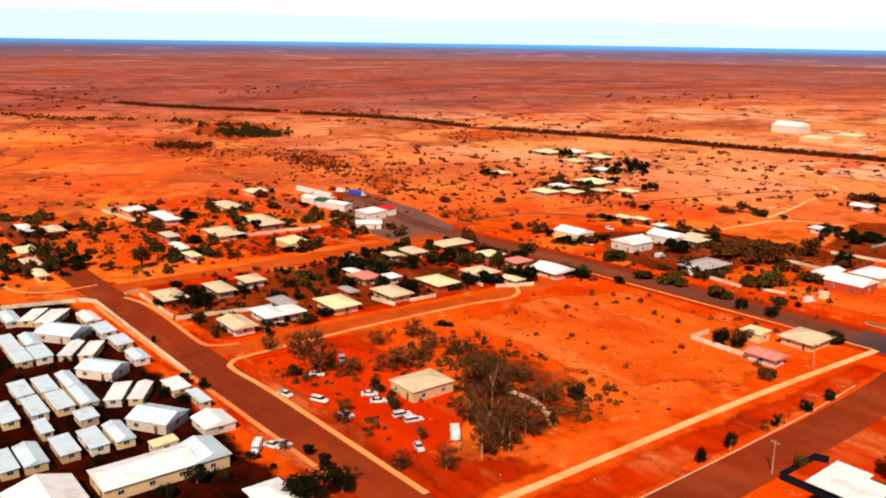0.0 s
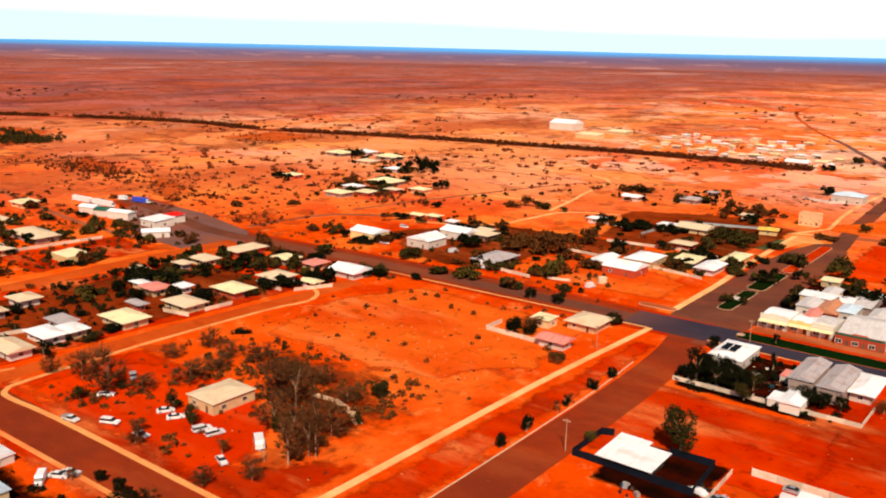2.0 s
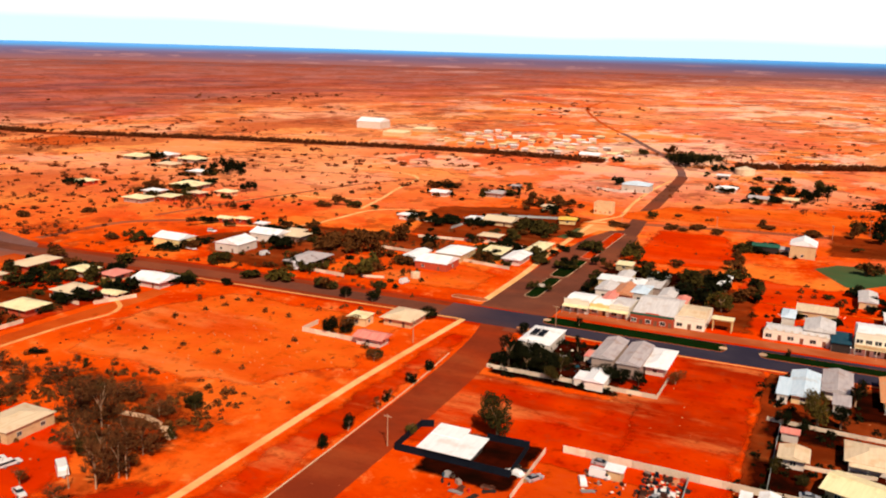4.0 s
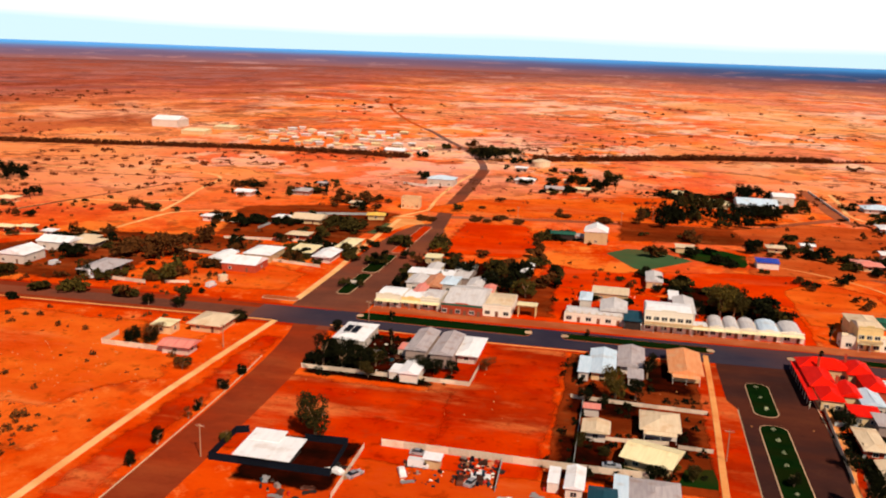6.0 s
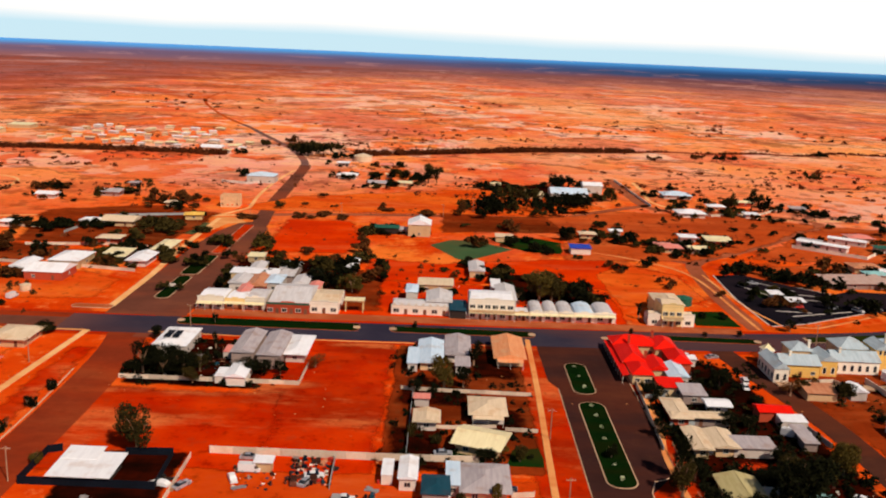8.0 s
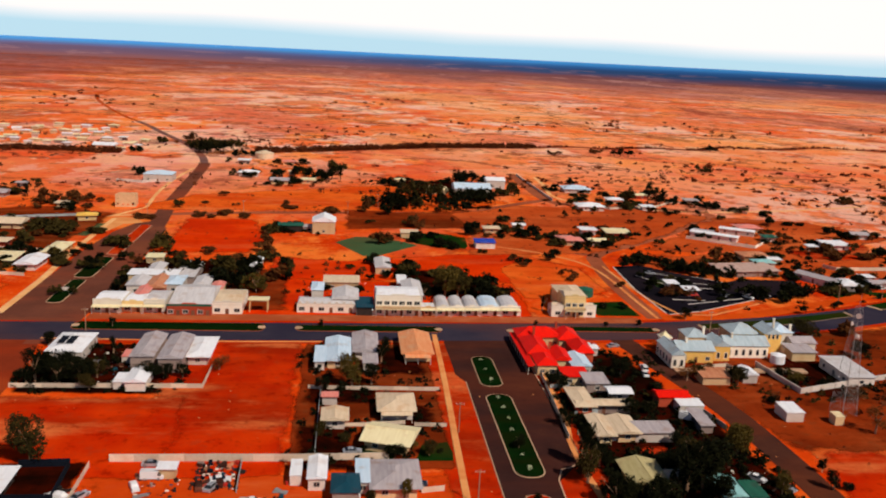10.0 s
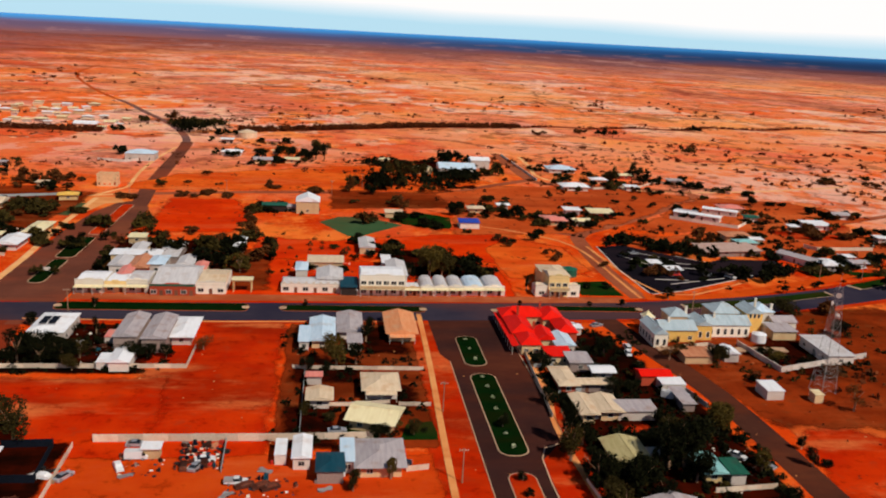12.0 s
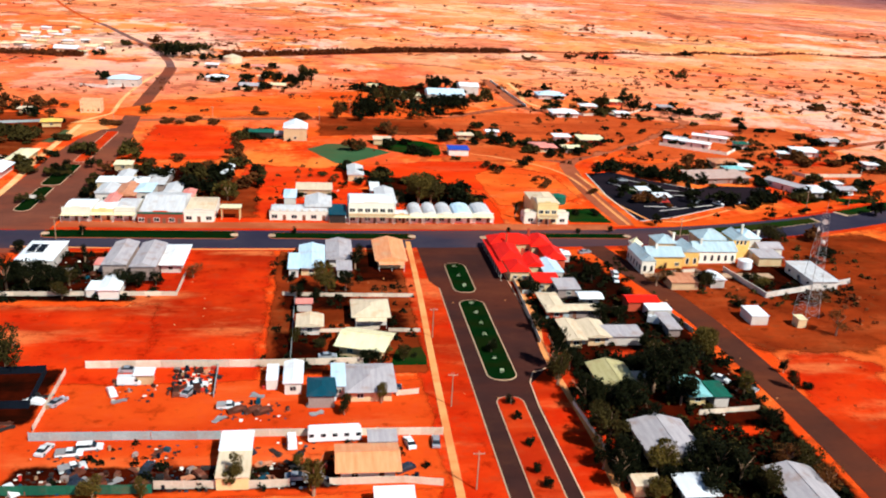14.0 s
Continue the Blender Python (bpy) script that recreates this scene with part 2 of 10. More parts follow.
    c = mixc(nt, times(ramp2(nt, spots, 0.58, 0.65), 0.45), c, (0.17, 0.026, 0.009))
    tufts = mval(nt, "ADD", noise_out(nt, pos, 0.014, 4.0, 0.6, (1, 0.8, 1), 0.0, (51, 2, 0)), drift)
    c = mixc(nt, times(ramp2(nt, tufts, 0.61, 0.66), plain, 0.5), c, (0.15, 0.034, 0.018))
    c = mixc(nt, times(ramp2(nt, fine, 0.5, 0.75), 0.25, mval(nt, "SUBTRACT", 1.0, plain)), c, (0.799, 0.113, 0.0109))
    grit = noise_out(nt, pos, 0.11, 8.0, 0.74, (1, 0.9, 1), 20.0, (8, 2, 0))
    calm = mval(nt, "SUBTRACT", 1.0, times(ramp2(nt, far, 500.0, 1100.0), 0.8))
    c = mixc(nt, times(ramp2(nt, grit, 0.54, 0.66), 0.5, calm), c, (0.26, 0.028, 0.006))
    c = mixc(nt, times(ramp2(nt, grit, 0.46, 0.35), 0.45, calm), c, (0.92, 0.28, 0.070))
    nt.links.new(c, bsdf.inputs["Base Color"])
    bsdf.inputs["Roughness"].default_value = 1.0
    bsdf.inputs["Specular IOR Level"].default_value = 0.0
    bump(nt, bsdf, fine, 0.6, 0.25)
    return m


def soil(name, a, b, c3, scale=0.08, soft=False, dusty=None, drift=0.0, mottle=0.0):
    """A lot's own soil, by place; soft: it thins out towards its edge; dusty: colour of the unswept western end."""
    m, nt, bsdf = begin(name)
    pos = nt.nodes.new("ShaderNodeNewGeometry").outputs["Position"]
    n1 = noise_out(nt, pos, scale, 6.0, 0.6)
    n2 = noise_out(nt, pos, scale * 0.3, 5.0, 0.6, (0.6, 1.6, 1), shift=(9, 4, 0))
    n3 = noise_out(nt, pos, 0.8, 5.0, 0.65)
    c = mixc(nt, ramp2(nt, n1, 0.3, 0.7), a, b)
    c = mixc(nt, mval(nt, "MULTIPLY", ramp2(nt, n2, 0.44, 0.63), 0.85), c, c3)
    n4 = noise_out(nt, pos, scale * 0.55, 7.0, 0.66, (0.5, 1.5, 1), shift=(3, 61, 0))
    c = mixc(nt, mval(nt, "MULTIPLY", ramp2(nt, n4, 0.5, 0.68), drift), c, (0.78, 0.22, 0.060))
    c = mixc(nt, mval(nt, "MULTIPLY", n3, 0.35), c, a)
    if mottle:
        n5 = noise_out(nt, pos, 0.20, 8.0, 0.72, shift=(17, 3, 0))
        c = mixc(nt, mval(nt, "MULTIPLY", ramp2(nt, n5, 0.53, 0.66), mottle), c, tuple(k * 0.38 for k in a))
        c = mixc(nt, mval(nt, "MULTIPLY", ramp2(nt, n5, 0.47, 0.36), mottle * 0.6), c, tuple(min(0.9, k * 1.15 + g) for k, g in zip(c3, (0.04, 0.03, 0.01))))
    if dusty:
        sx = nt.nodes.new("ShaderNodeSeparateXYZ")
        nt.links.new(pos, sx.inputs[0])
        west = mval(nt, "ADD", sx.outputs["X"], mval(nt, "MULTIPLY", n2, 90.0))
        c = mixc(nt, ramp2(nt, west, -62.0, -112.0), c, mixc(nt, n1, dusty, tuple(k * 1.5 for k in dusty)))
    nt.links.new(c, bsdf.inputs["Base Color"])
    bsdf.inputs["Roughness"].default_value = 1.0
    bsdf.inputs["Specular IOR Level"].default_value = 0.0
    bump(nt, bsdf, n3, 0.6, 0.15)
    if soft:
        edge = nt.nodes.new("ShaderNodeAttribute")
        edge.attribute_name = "inside"
        rough_edge = mval(nt, "ADD", edge.outputs["Fac"], mval(nt, "MULTIPLY", mval(nt, "SUBTRACT", noise_out(nt, pos, 0.16, 6.0, 0.7), 0.5), 1.5))
        nt.links.new(mval(nt, "MULTIPLY", ramp2(nt, rough_edge, 0.15, 0.75), ramp2(nt, edge.outputs["Fac"], 0.0, 0.25)), bsdf.inputs["Alpha"])
    return m


M = {
    "earth": earth(),
    "dark_soil": soil("dark_red_soil", (0.520, 0.016, 0.0013), (0.700, 0.046, 0.0035), (0.24, 0.014, 0.003), 0.06, True, None, 0.75, 0.55),
    "red_lot": soil("bright_red_soil", (0.660, 0.026, 0.0016), (0.780, 0.055, 0.0035), (0.52, 0.022, 0.003), 0.06, True, None, 0.25, 0.4),
    "orange_soil": soil("orange_soil", (0.720, 0.085, 0.008), (0.850, 0.150, 0.018), (0.62, 0.045, 0.005), 0.06, True, None, 0.75, 0.6),
    "pave_soil": soil("pale_gravel", (0.40, 0.090, 0.030), (0.50, 0.140, 0.055), (0.34, 0.060, 0.018), 0.2),
    "stones": surface("tan_stones", (0.62, 0.20, 0.06), (0.74, 0.32, 0.12), 1.0, 0.95, (0.5, 0.1, 0.03)),
    "lane_seal": soil("worn_lane_seal", (0.062, 0.021, 0.014), (0.088, 0.030, 0.019), (0.14, 0.032, 0.014), 0.05, False, None, 0.07, 0.15),
    "cross_seal": soil("dusty_grey_seal", (0.125, 0.041, 0.026), (0.175, 0.056, 0.034), (0.26, 0.056, 0.026), 0.05, False, None, 0.10, 0.2),
    "pale_track": soil("pale_track", (0.84, 0.42, 0.16), (0.91, 0.53, 0.24), (0.78, 0.30, 0.095), 0.15),
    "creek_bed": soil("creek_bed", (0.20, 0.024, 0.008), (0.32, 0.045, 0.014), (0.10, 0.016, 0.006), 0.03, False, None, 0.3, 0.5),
    "dirt_lane": soil("dirt_lane", (0.52, 0.062, 0.009), (0.62, 0.095, 0.014), (0.40, 0.040, 0.007), 0.05, False, None, 0.25, 0.35),
    "west_asphalt": soil("sun_bleached_asphalt", (0.15, 0.070, 0.062), (0.22, 0.105, 0.090), (0.30, 0.080, 0.040), 0.05, False, None, 0.07),
    "brown_soil": soil("brown_dirt", (0.50, 0.062, 0.010), (0.64, 0.110, 0.024), (0.30, 0.038, 0.010), 0.035, True, None, 0.4, 0.65),
    "rail_soil": soil("railway_dirt", (0.56, 0.068, 0.009), (0.70, 0.120, 0.020), (0.36, 0.036, 0.007), 0.03, True, None, 0.5, 0.5),
    "path": soil("cement_path", (0.76, 0.285, 0.090), (0.82, 0.36, 0.125), (0.68, 0.17, 0.045), 0.15),
    "asphalt": soil("asphalt", (0.036, 0.015, 0.013), (0.053, 0.021, 0.018), (0.105, 0.026, 0.014), 0.05, False, None, 0.05, 0.15),
    "main_asphalt": soil("main_asphalt", (0.028, 0.024, 0.042), (0.050, 0.041, 0.058), (0.11, 0.046, 0.042), 0.04, False, (0.20, 0.070, 0.048)),
    "dust_road": soil("dusty_seal", (0.20, 0.028, 0.011), (0.27, 0.036, 0.012), (0.36, 0.036, 0.008), 0.06, False, None, 0.12, 0.2),
    "carpark": soil("new_bitumen", (0.008, 0.007, 0.010), (0.014, 0.011, 0.016), (0.026, 0.015, 0.018), 0.05),
    "red_bed": soil("red_verge_soil", (0.480, 0.020, 0.0024), (0.580, 0.043, 0.0042), (0.360, 0.019, 0.0036), 0.08, False, None, 0.2, 0.55),
    "orange_bed": soil("orange_verge_soil", (0.660, 0.072, 0.0060), (0.740, 0.111, 0.0108), (0.600, 0.060, 0.0060), 0.08, False, None, 0.2, 0.55),
    # litter soil taken near black: shade under trees and between houses is in it
    "litter": soil("shade_litter_soil", (0.008, 0.002, 0.001), (0.07, 0.006, 0.0012), (0.005, 0.002, 0.001), 0.12, True),
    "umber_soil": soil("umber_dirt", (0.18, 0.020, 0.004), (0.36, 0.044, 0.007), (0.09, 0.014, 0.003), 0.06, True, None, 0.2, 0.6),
    "yard_soil": soil("yard_dirt", (0.600, 0.047, 0.0042), (0.680, 0.081, 0.0084), (0.500, 0.030, 0.0036), 0.06, True, None, 0.5, 0.65),
    "track": soil("dirt_track", (0.32, 0.080, 0.036), (0.42, 0.115, 0.052), (0.24, 0.052, 0.024), 0.05, False, None, 0.15, 0.3),
    "grass_bed": soil("irrigated_grass", (0.002, 0.011, 0.002), (0.004, 0.020, 0.003), (0.008, 0.012, 0.002), 0.2),
    "flower": leaves("pale_flower_leaves", (0.20, 0.26, 0.12), (0.50, 0.50, 0.32)),
    "kerb_white": surface("white_kerb", (0.62, 0.54, 0.48), (0.72, 0.64, 0.58), 1.0, 0.8, (0.5, 0.25, 0.15)),
    "creek_leaf": leaves("creek_leaves", (0.060, 0.016, 0.005), (0.150, 0.036, 0.010)),
    "grass": soil("lawn", (0.004, 0.022, 0.003), (0.010, 0.038, 0.005), (0.032, 0.026, 0.005), 0.12),
    "dark_grass": soil("garden_bed", (0.012, 0.028, 0.008), (0.022, 0.045, 0.010), (0.05, 0.035, 0.010), 0.25),
    "court": soil("green_court", (0.042, 0.090, 0.036), (0.056, 0.112, 0.046), (0.10, 0.080, 0.030), 0.06),
    "kerb": surface("kerb_concrete", (0.56, 0.34, 0.20), (0.66, 0.43, 0.27), 1.0, 0.9, (0.5, 0.14, 0.05)),
    "line": surface("line_paint", (0.72, 0.66, 0.60), (0.8, 0.76, 0.7), 1.0, 0.7, (0.4, 0.2, 0.12)),
    "r_white": iron("white_iron", (0.76, 0.76, 0.78), (0.86, 0.86, 0.87), (0.60, 0.46, 0.38)),
    "r_blue": iron("pale_blue_iron", (0.46, 0.62, 0.74), (0.62, 0.74, 0.84), (0.46, 0.40, 0.36)),
    "r_grey": iron("grey_iron", (0.36, 0.31, 0.32), (0.48, 0.42, 0.42), (0.30, 0.16, 0.10)),
    "r_tan": iron("tan_iron", (0.64, 0.48, 0.31), (0.75, 0.58, 0.40), (0.56, 0.28, 0.12)),
    "r_cream": iron("cream_iron", (0.76, 0.64, 0.36), (0.86, 0.75, 0.46), (0.60, 0.35, 0.16)),
    "r_teal": iron("faded_teal_iron", (0.20, 0.46, 0.46), (0.30, 0.58, 0.56), (0.40, 0.36, 0.30)),
    "r_dusty": iron("dusty_pink_iron", (0.46, 0.30, 0.25), (0.56, 0.38, 0.31), (0.40, 0.20, 0.12)),
    "r_olive": iron("olive_iron", (0.42, 0.34, 0.14), (0.52, 0.44, 0.22), (0.34, 0.20, 0.09)),
    "r_ochre": iron("ochre_iron", (0.80, 0.44, 0.07), (0.86, 0.54, 0.12), (0.6, 0.3, 0.08)),
    "r_slate": iron("blue_grey_iron", (0.34, 0.43, 0.47), (0.46, 0.54, 0.57), (0.36, 0.30, 0.26)),
    "r_pale": iron("chalky_iron", (0.52, 0.49, 0.49), (0.64, 0.61, 0.60), (0.44, 0.32, 0.26)),
    "r_rust": iron("rusty_iron", (0.50, 0.17, 0.08), (0.62, 0.27, 0.14), (0.34, 0.09, 0.03)),
    "r_red": iron("red_iron", (0.78, 0.007, 0.002), (0.84, 0.014, 0.004), (0.60, 0.010, 0.004)),
    "r_pink": iron("faded_red_iron", (0.70, 0.17, 0.14), (0.78, 0.28, 0.22), (0.6, 0.4, 0.3)),
    "r_orange": iron("terracotta_sheet", (0.72, 0.24, 0.09), (0.80, 0.34, 0.15), (0.6, 0.4, 0.25)),
    "r_green": iron("green_iron", (0.010, 0.085, 0.055), (0.018, 0.12, 0.075), (0.05, 0.06, 0.04)),
    "r_navy": iron("dark_blue_iron", (0.005, 0.045, 0.070), (0.009, 0.062, 0.090), (0.05, 0.05, 0.06)),
    "w_cream": surface("cream_wall", (0.60, 0.40, 0.20), (0.70, 0.50, 0.28), 0.8, 0.85, (0.46, 0.17, 0.05)),
    "w_white": surface("white_wall", (0.64, 0.54, 0.46), (0.74, 0.64, 0.56), 0.8, 0.85, (0.50, 0.24, 0.11)),
    "w_yellow": surface("ochre_wall", (0.74, 0.50, 0.20), (0.80, 0.58, 0.28), 0.8, 0.85, (0.52, 0.24, 0.08)),
    "w_brick": surface("red_brick_wall", (0.42, 0.055, 0.025), (0.54, 0.09, 0.04), 1.4, 0.9, (0.30, 0.05, 0.02)),
    "w_bright": surface("whitewashed_wall", (0.80, 0.70, 0.56), (0.86, 0.78, 0.66), 0.8, 0.85, (0.70, 0.42, 0.22), 0.25),
    "w_ochre": surface("golden_stone_wall", (0.80, 0.44, 0.10), (0.86, 0.54, 0.16), 0.8, 0.85, (0.62, 0.24, 0.06), 0.3),
    "w_stone": surface("sandstone_wall", (0.66, 0.40, 0.20), (0.76, 0.50, 0.28), 1.0, 0.9, (0.45, 0.2, 0.09)),
    "w_grey": surface("grey_wall", (0.28, 0.20, 0.17), (0.38, 0.28, 0.24), 0.8, 0.85, (0.34, 0.14, 0.06)),
    "w_dark": surface("dark_wall", (0.022, 0.016, 0.014), (0.05, 0.032, 0.026), 0.8, 0.85),
    "fence_pale": surface("pale_sheet_fence", (0.66, 0.52, 0.38), (0.76, 0.62, 0.48), 0.6, 0.75, (0.52, 0.22, 0.09)),
    "fence_grey": surface("galvanised_fence", (0.30, 0.34, 0.34), (0.40, 0.43, 0.42), 0.6, 0.6, (0.36, 0.18, 0.1)),
    "fence_blue": surface("dark_blue_fence", (0.003, 0.005, 0.010), (0.006, 0.009, 0.017), 0.6, 0.9),
    "fence_green": surface("green_fence", (0.012, 0.09, 0.05), (0.02, 0.12, 0.07), 0.6, 0.7, (0.2, 0.1, 0.05)),
    "pane": surface("window_pane", (0.015, 0.018, 0.022), (0.03, 0.034, 0.04), 1.0, 0.12, vary=0.3, relief=0),
    "frame": surface("window_frame", (0.60, 0.54, 0.46), (0.7, 0.64, 0.55), 1.0, 0.6, relief=0),
    "door": surface("painted_door", (0.16, 0.06, 0.035), (0.22, 0.09, 0.05), 1.0, 0.6, relief=0),
    "timber": surface("weathered_timber", (0.30, 0.16, 0.08), (0.42, 0.24, 0.13), 1.0, 0.9, (0.16, 0.06, 0.03)),
    "bark": surface("pale_bark", (0.30, 0.16, 0.09), (0.46, 0.28, 0.17), 1.0, 0.9, (0.14, 0.05, 0.03)),
    "steel": surface("galvanised_steel", (0.34, 0.31, 0.30), (0.44, 0.40, 0.38), 1.0, 0.5, metal=0.3, relief=0),
    "tyre": surface("tyre_rubber", (0.015, 0.014, 0.014), (0.025, 0.022, 0.022), 1.0, 0.9, relief=0),
    "car_white": surface("white_car_paint", (0.80, 0.79, 0.78), (0.85, 0.84, 0.83), 1.0, 0.25, (0.6, 0.3, 0.15), 0.2, relief=0),
    "car_silver": surface("silver_car_paint", (0.46, 0.46, 0.48), (0.52, 0.52, 0.54), 1.0, 0.25, metal=0.4, relief=0),
    "car_dark": surface("dark_car_paint", (0.02, 0.025, 0.035), (0.03, 0.035, 0.05), 1.0, 0.25, relief=0),
    "car_red": surface("red_car_paint", (0.55, 0.02, 0.01), (0.62, 0.04, 0.02), 1.0, 0.3, relief=0),
    "car_blue": surface("blue_tarpaulin", (0.010, 0.05, 0.50), (0.02, 0.08, 0.60), 1.0, 0.4, relief=0),
    "scrap": surface("rusty_scrap", (0.07, 0.020, 0.012), (0.17, 0.045, 0.022), 2.0, 0.85, (0.24, 0.16, 0.12), 0.4, vary=0.7),
    "gum": leaves("gum_leaves", (0.011, 0.010, 0.003), (0.056, 0.038, 0.008)),
    "olive": leaves("olive_leaves", (0.030, 0.024, 0.005), (0.125, 0.078, 0.014)),
    "dark_leaf": leaves("dark_leaves", (0.002, 0.0032, 0.001), (0.013, 0.013, 0.003)),
    "brown_leaf": leaves("dry_leaves", (0.050, 0.018, 0.005), (0.160, 0.050, 0.011)),
    "twig": leaves("dry_twigs", (0.045, 0.016, 0.006), (0.160, 0.056, 0.018)),
    "scrub": leaves("scrub_leaves", (0.055, 0.014, 0.005), (0.19, 0.044, 0.012)),
}


def distance():
    """The last plain and the low ranges behind it; painted haze turns them bluer with height and to the east."""
    m, nt, bsdf = begin("hazy_ranges")
    sepz = nt.nodes.new("ShaderNodeSeparateXYZ")
    pos = nt.nodes.new("ShaderNodeNewGeometry").outputs["Position"]
    nt.links.new(pos, sepz.inputs[0])
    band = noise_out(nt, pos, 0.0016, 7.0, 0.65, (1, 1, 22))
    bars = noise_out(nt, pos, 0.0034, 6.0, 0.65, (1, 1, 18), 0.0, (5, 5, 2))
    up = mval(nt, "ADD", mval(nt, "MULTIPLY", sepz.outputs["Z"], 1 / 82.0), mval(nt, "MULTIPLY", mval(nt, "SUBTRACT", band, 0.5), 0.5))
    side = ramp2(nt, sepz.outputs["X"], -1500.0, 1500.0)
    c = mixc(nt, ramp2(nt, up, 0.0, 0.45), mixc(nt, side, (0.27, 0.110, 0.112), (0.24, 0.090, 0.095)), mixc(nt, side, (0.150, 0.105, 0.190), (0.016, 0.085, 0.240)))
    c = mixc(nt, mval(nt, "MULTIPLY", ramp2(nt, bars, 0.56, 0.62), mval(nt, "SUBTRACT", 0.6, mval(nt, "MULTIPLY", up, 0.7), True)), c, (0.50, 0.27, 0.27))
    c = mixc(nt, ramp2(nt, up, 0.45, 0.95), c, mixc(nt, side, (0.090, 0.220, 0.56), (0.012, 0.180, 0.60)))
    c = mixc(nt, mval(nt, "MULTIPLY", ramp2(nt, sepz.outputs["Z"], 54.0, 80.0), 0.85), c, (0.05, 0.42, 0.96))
    nt.links.new(c, bsdf.inputs["Base Color"])
    bsdf.inputs["Roughness"].default_value = 1.0
    return m


M["haze"] = distance()

# ---- mesh tools ----
class Solid:
    """Vertices and faces of one mesh."""

    def __init__(self):
        self.v, self.f = [], []

    def poly(self, *pts):
        k = len(self.v)
        self.v.extend(tuple(p) for p in pts)
        self.f.append(tuple(range(k, k + len(pts))))
        return self

    def hull(self, low, high):
        """A closed solid between two rings of equal length."""
        n, k = len(low), len(self.v)
        self.v.extend(tuple(p) for p in low)
        self.v.extend(tuple(p) for p in high)
        self.f.append(tuple(reversed(range(k, k + n))))
        self.f.append(tuple(range(k + n, k + 2 * n)))
        for i in range(n):
            j = (i + 1) % n
            self.f.append((k + i, k + j, k + n + j, k + n + i))
        return self

    def box(self, x0, y0, z0, x1, y1, z1, taper=0.0):
        lo = [(x0, y0, z0), (x1, y0, z0), (x1, y1, z0), (x0, y1, z0)]
        a = taper
        hi = [(x0 + a, y0 + a, z1), (x1 - a, y0 + a, z1), (x1 - a, y1 - a, z1), (x0 + a, y1 - a, z1)]
        return self.hull(lo, hi)

    def tube(self, a, b, r0, r1, n=6):
        a, b = Vector(a), Vector(b)
        q = (b - a).to_track_quat("Z", "Y")
        ring = [Vector((math.cos(i * 2 * math.pi / n), math.sin(i * 2 * math.pi / n), 0)) for i in range(n)]
        return self.hull([a + q @ (p * r0) for p in ring], [b + q @ (p * r1) for p in ring])

    def disc(self, x, y, z0, z1, r0, r1, n=12):
        c = [(math.cos(i * 2 * math.pi / n), math.sin(i * 2 * math.pi / n)) for i in range(n)]
        return self.hull([(x + r0 * p, y + r0 * q, z0) for p, q in c], [(x + r1 * p, y + r1 * q, z1) for p, q in c])

    def mesh(self, name, material):
        me = bpy.data.meshes.new(name)
        me.from_pydata(self.v, [], self.f)
        me.materials.append(M[material])
        me.update()
        return me


def link(name, me, parent=None, m=None, label=""):
    ob = new(name, me)
    if parent:
        ob.parent = parent
    if m is not None:
        ob.matrix_basis = m
    if label:
        ob["label"] = label
    return ob


def part(name, solid, material, parent, label=""):
    return link(name, solid.mesh(name, material), parent, None, label)


def thing(name, x, y, turn, label, category, group="", z=0.0):
    return tagged(link(name, None, None, pose(x, y, z, 0, 0, turn)), label, category, group)


def sheet(name, pts, z, material, label, category, kind="structure"):
    """A flat piece of ground with a thin edge."""
    s = Solid()
    s.hull([(x, y, z - 0.3) for x, y in pts], [(x, y, z) for x, y in pts])
    ob = new(name, s.mesh(name, material))
    return tagged(ob, label, category, "", kind)


def oval(x0, y0, x1, y1, r, n=6):
    """A rectangle with round corners."""
    pts = []
    for cx, cy, a0 in ((x1 - r, y0 + r, -90), (x1 - r, y1 - r, 0), (x0 + r, y1 - r, 90), (x0 + r, y0 + r, 180)):
        for i in range(n + 1):
            a = radians(a0 + 90 * i / n)
            pts.append((cx + r * math.cos(a), cy + r * math.sin(a)))
    return pts


def side_lines(pts, half):
    left, right = [], []
    for i, (x, y) in enumerate(pts):
        a, b = pts[max(i - 1, 0)], pts[min(i + 1, len(pts) - 1)]
        d = Vector((b[0] - a[0], b[1] - a[1])).normalized()
        left.append((x - d.y * half, y + d.x * half))
        right.append((x + d.y * half, y - d.x * half))
    return left, right


def smooth(pts, n=4):
    """A softer polyline through the same points."""
    out = []
    for i in range(len(pts) - 1):
        p0, p1, p2, p3 = (Vector(pts[min(max(k, 0), len(pts) - 1)]) for k in (i - 1, i, i + 1, i + 2))
        for k in range(n):
            t = k / n
            q = 0.5 * (2 * p1 + (p2 - p0) * t + (2 * p0 - 5 * p1 + 4 * p2 - p3) * t * t + (3 * p1 - p0 - 3 * p2 + p3) * t ** 3)
            out.append((q.x, q.y))
    out.append(tuple(pts[-1]))
    return out


def strip(name, pts, width, z, material, label, category, depth=0.3):
    """A band of even width along a line: a road, a kerb, a path."""
    left, right = side_lines(pts, width / 2)
    s = Solid()
    for i in range(len(pts) - 1):
        a, b, c, d = left[i], right[i], right[i + 1], left[i + 1]
        s.poly((*a, z), (*b, z), (*c, z), (*d, z))
        s.poly((*b, z), (*b, z - depth), (*c, z - depth), (*c, z))
        s.poly((*a, z - depth), (*a, z), (*d, z), (*d, z - depth))
    ob = new(name, s.mesh(name, material))
    return tagged(ob, label, category, "", "structure")


# ---- buildings ----
SHARED = {}


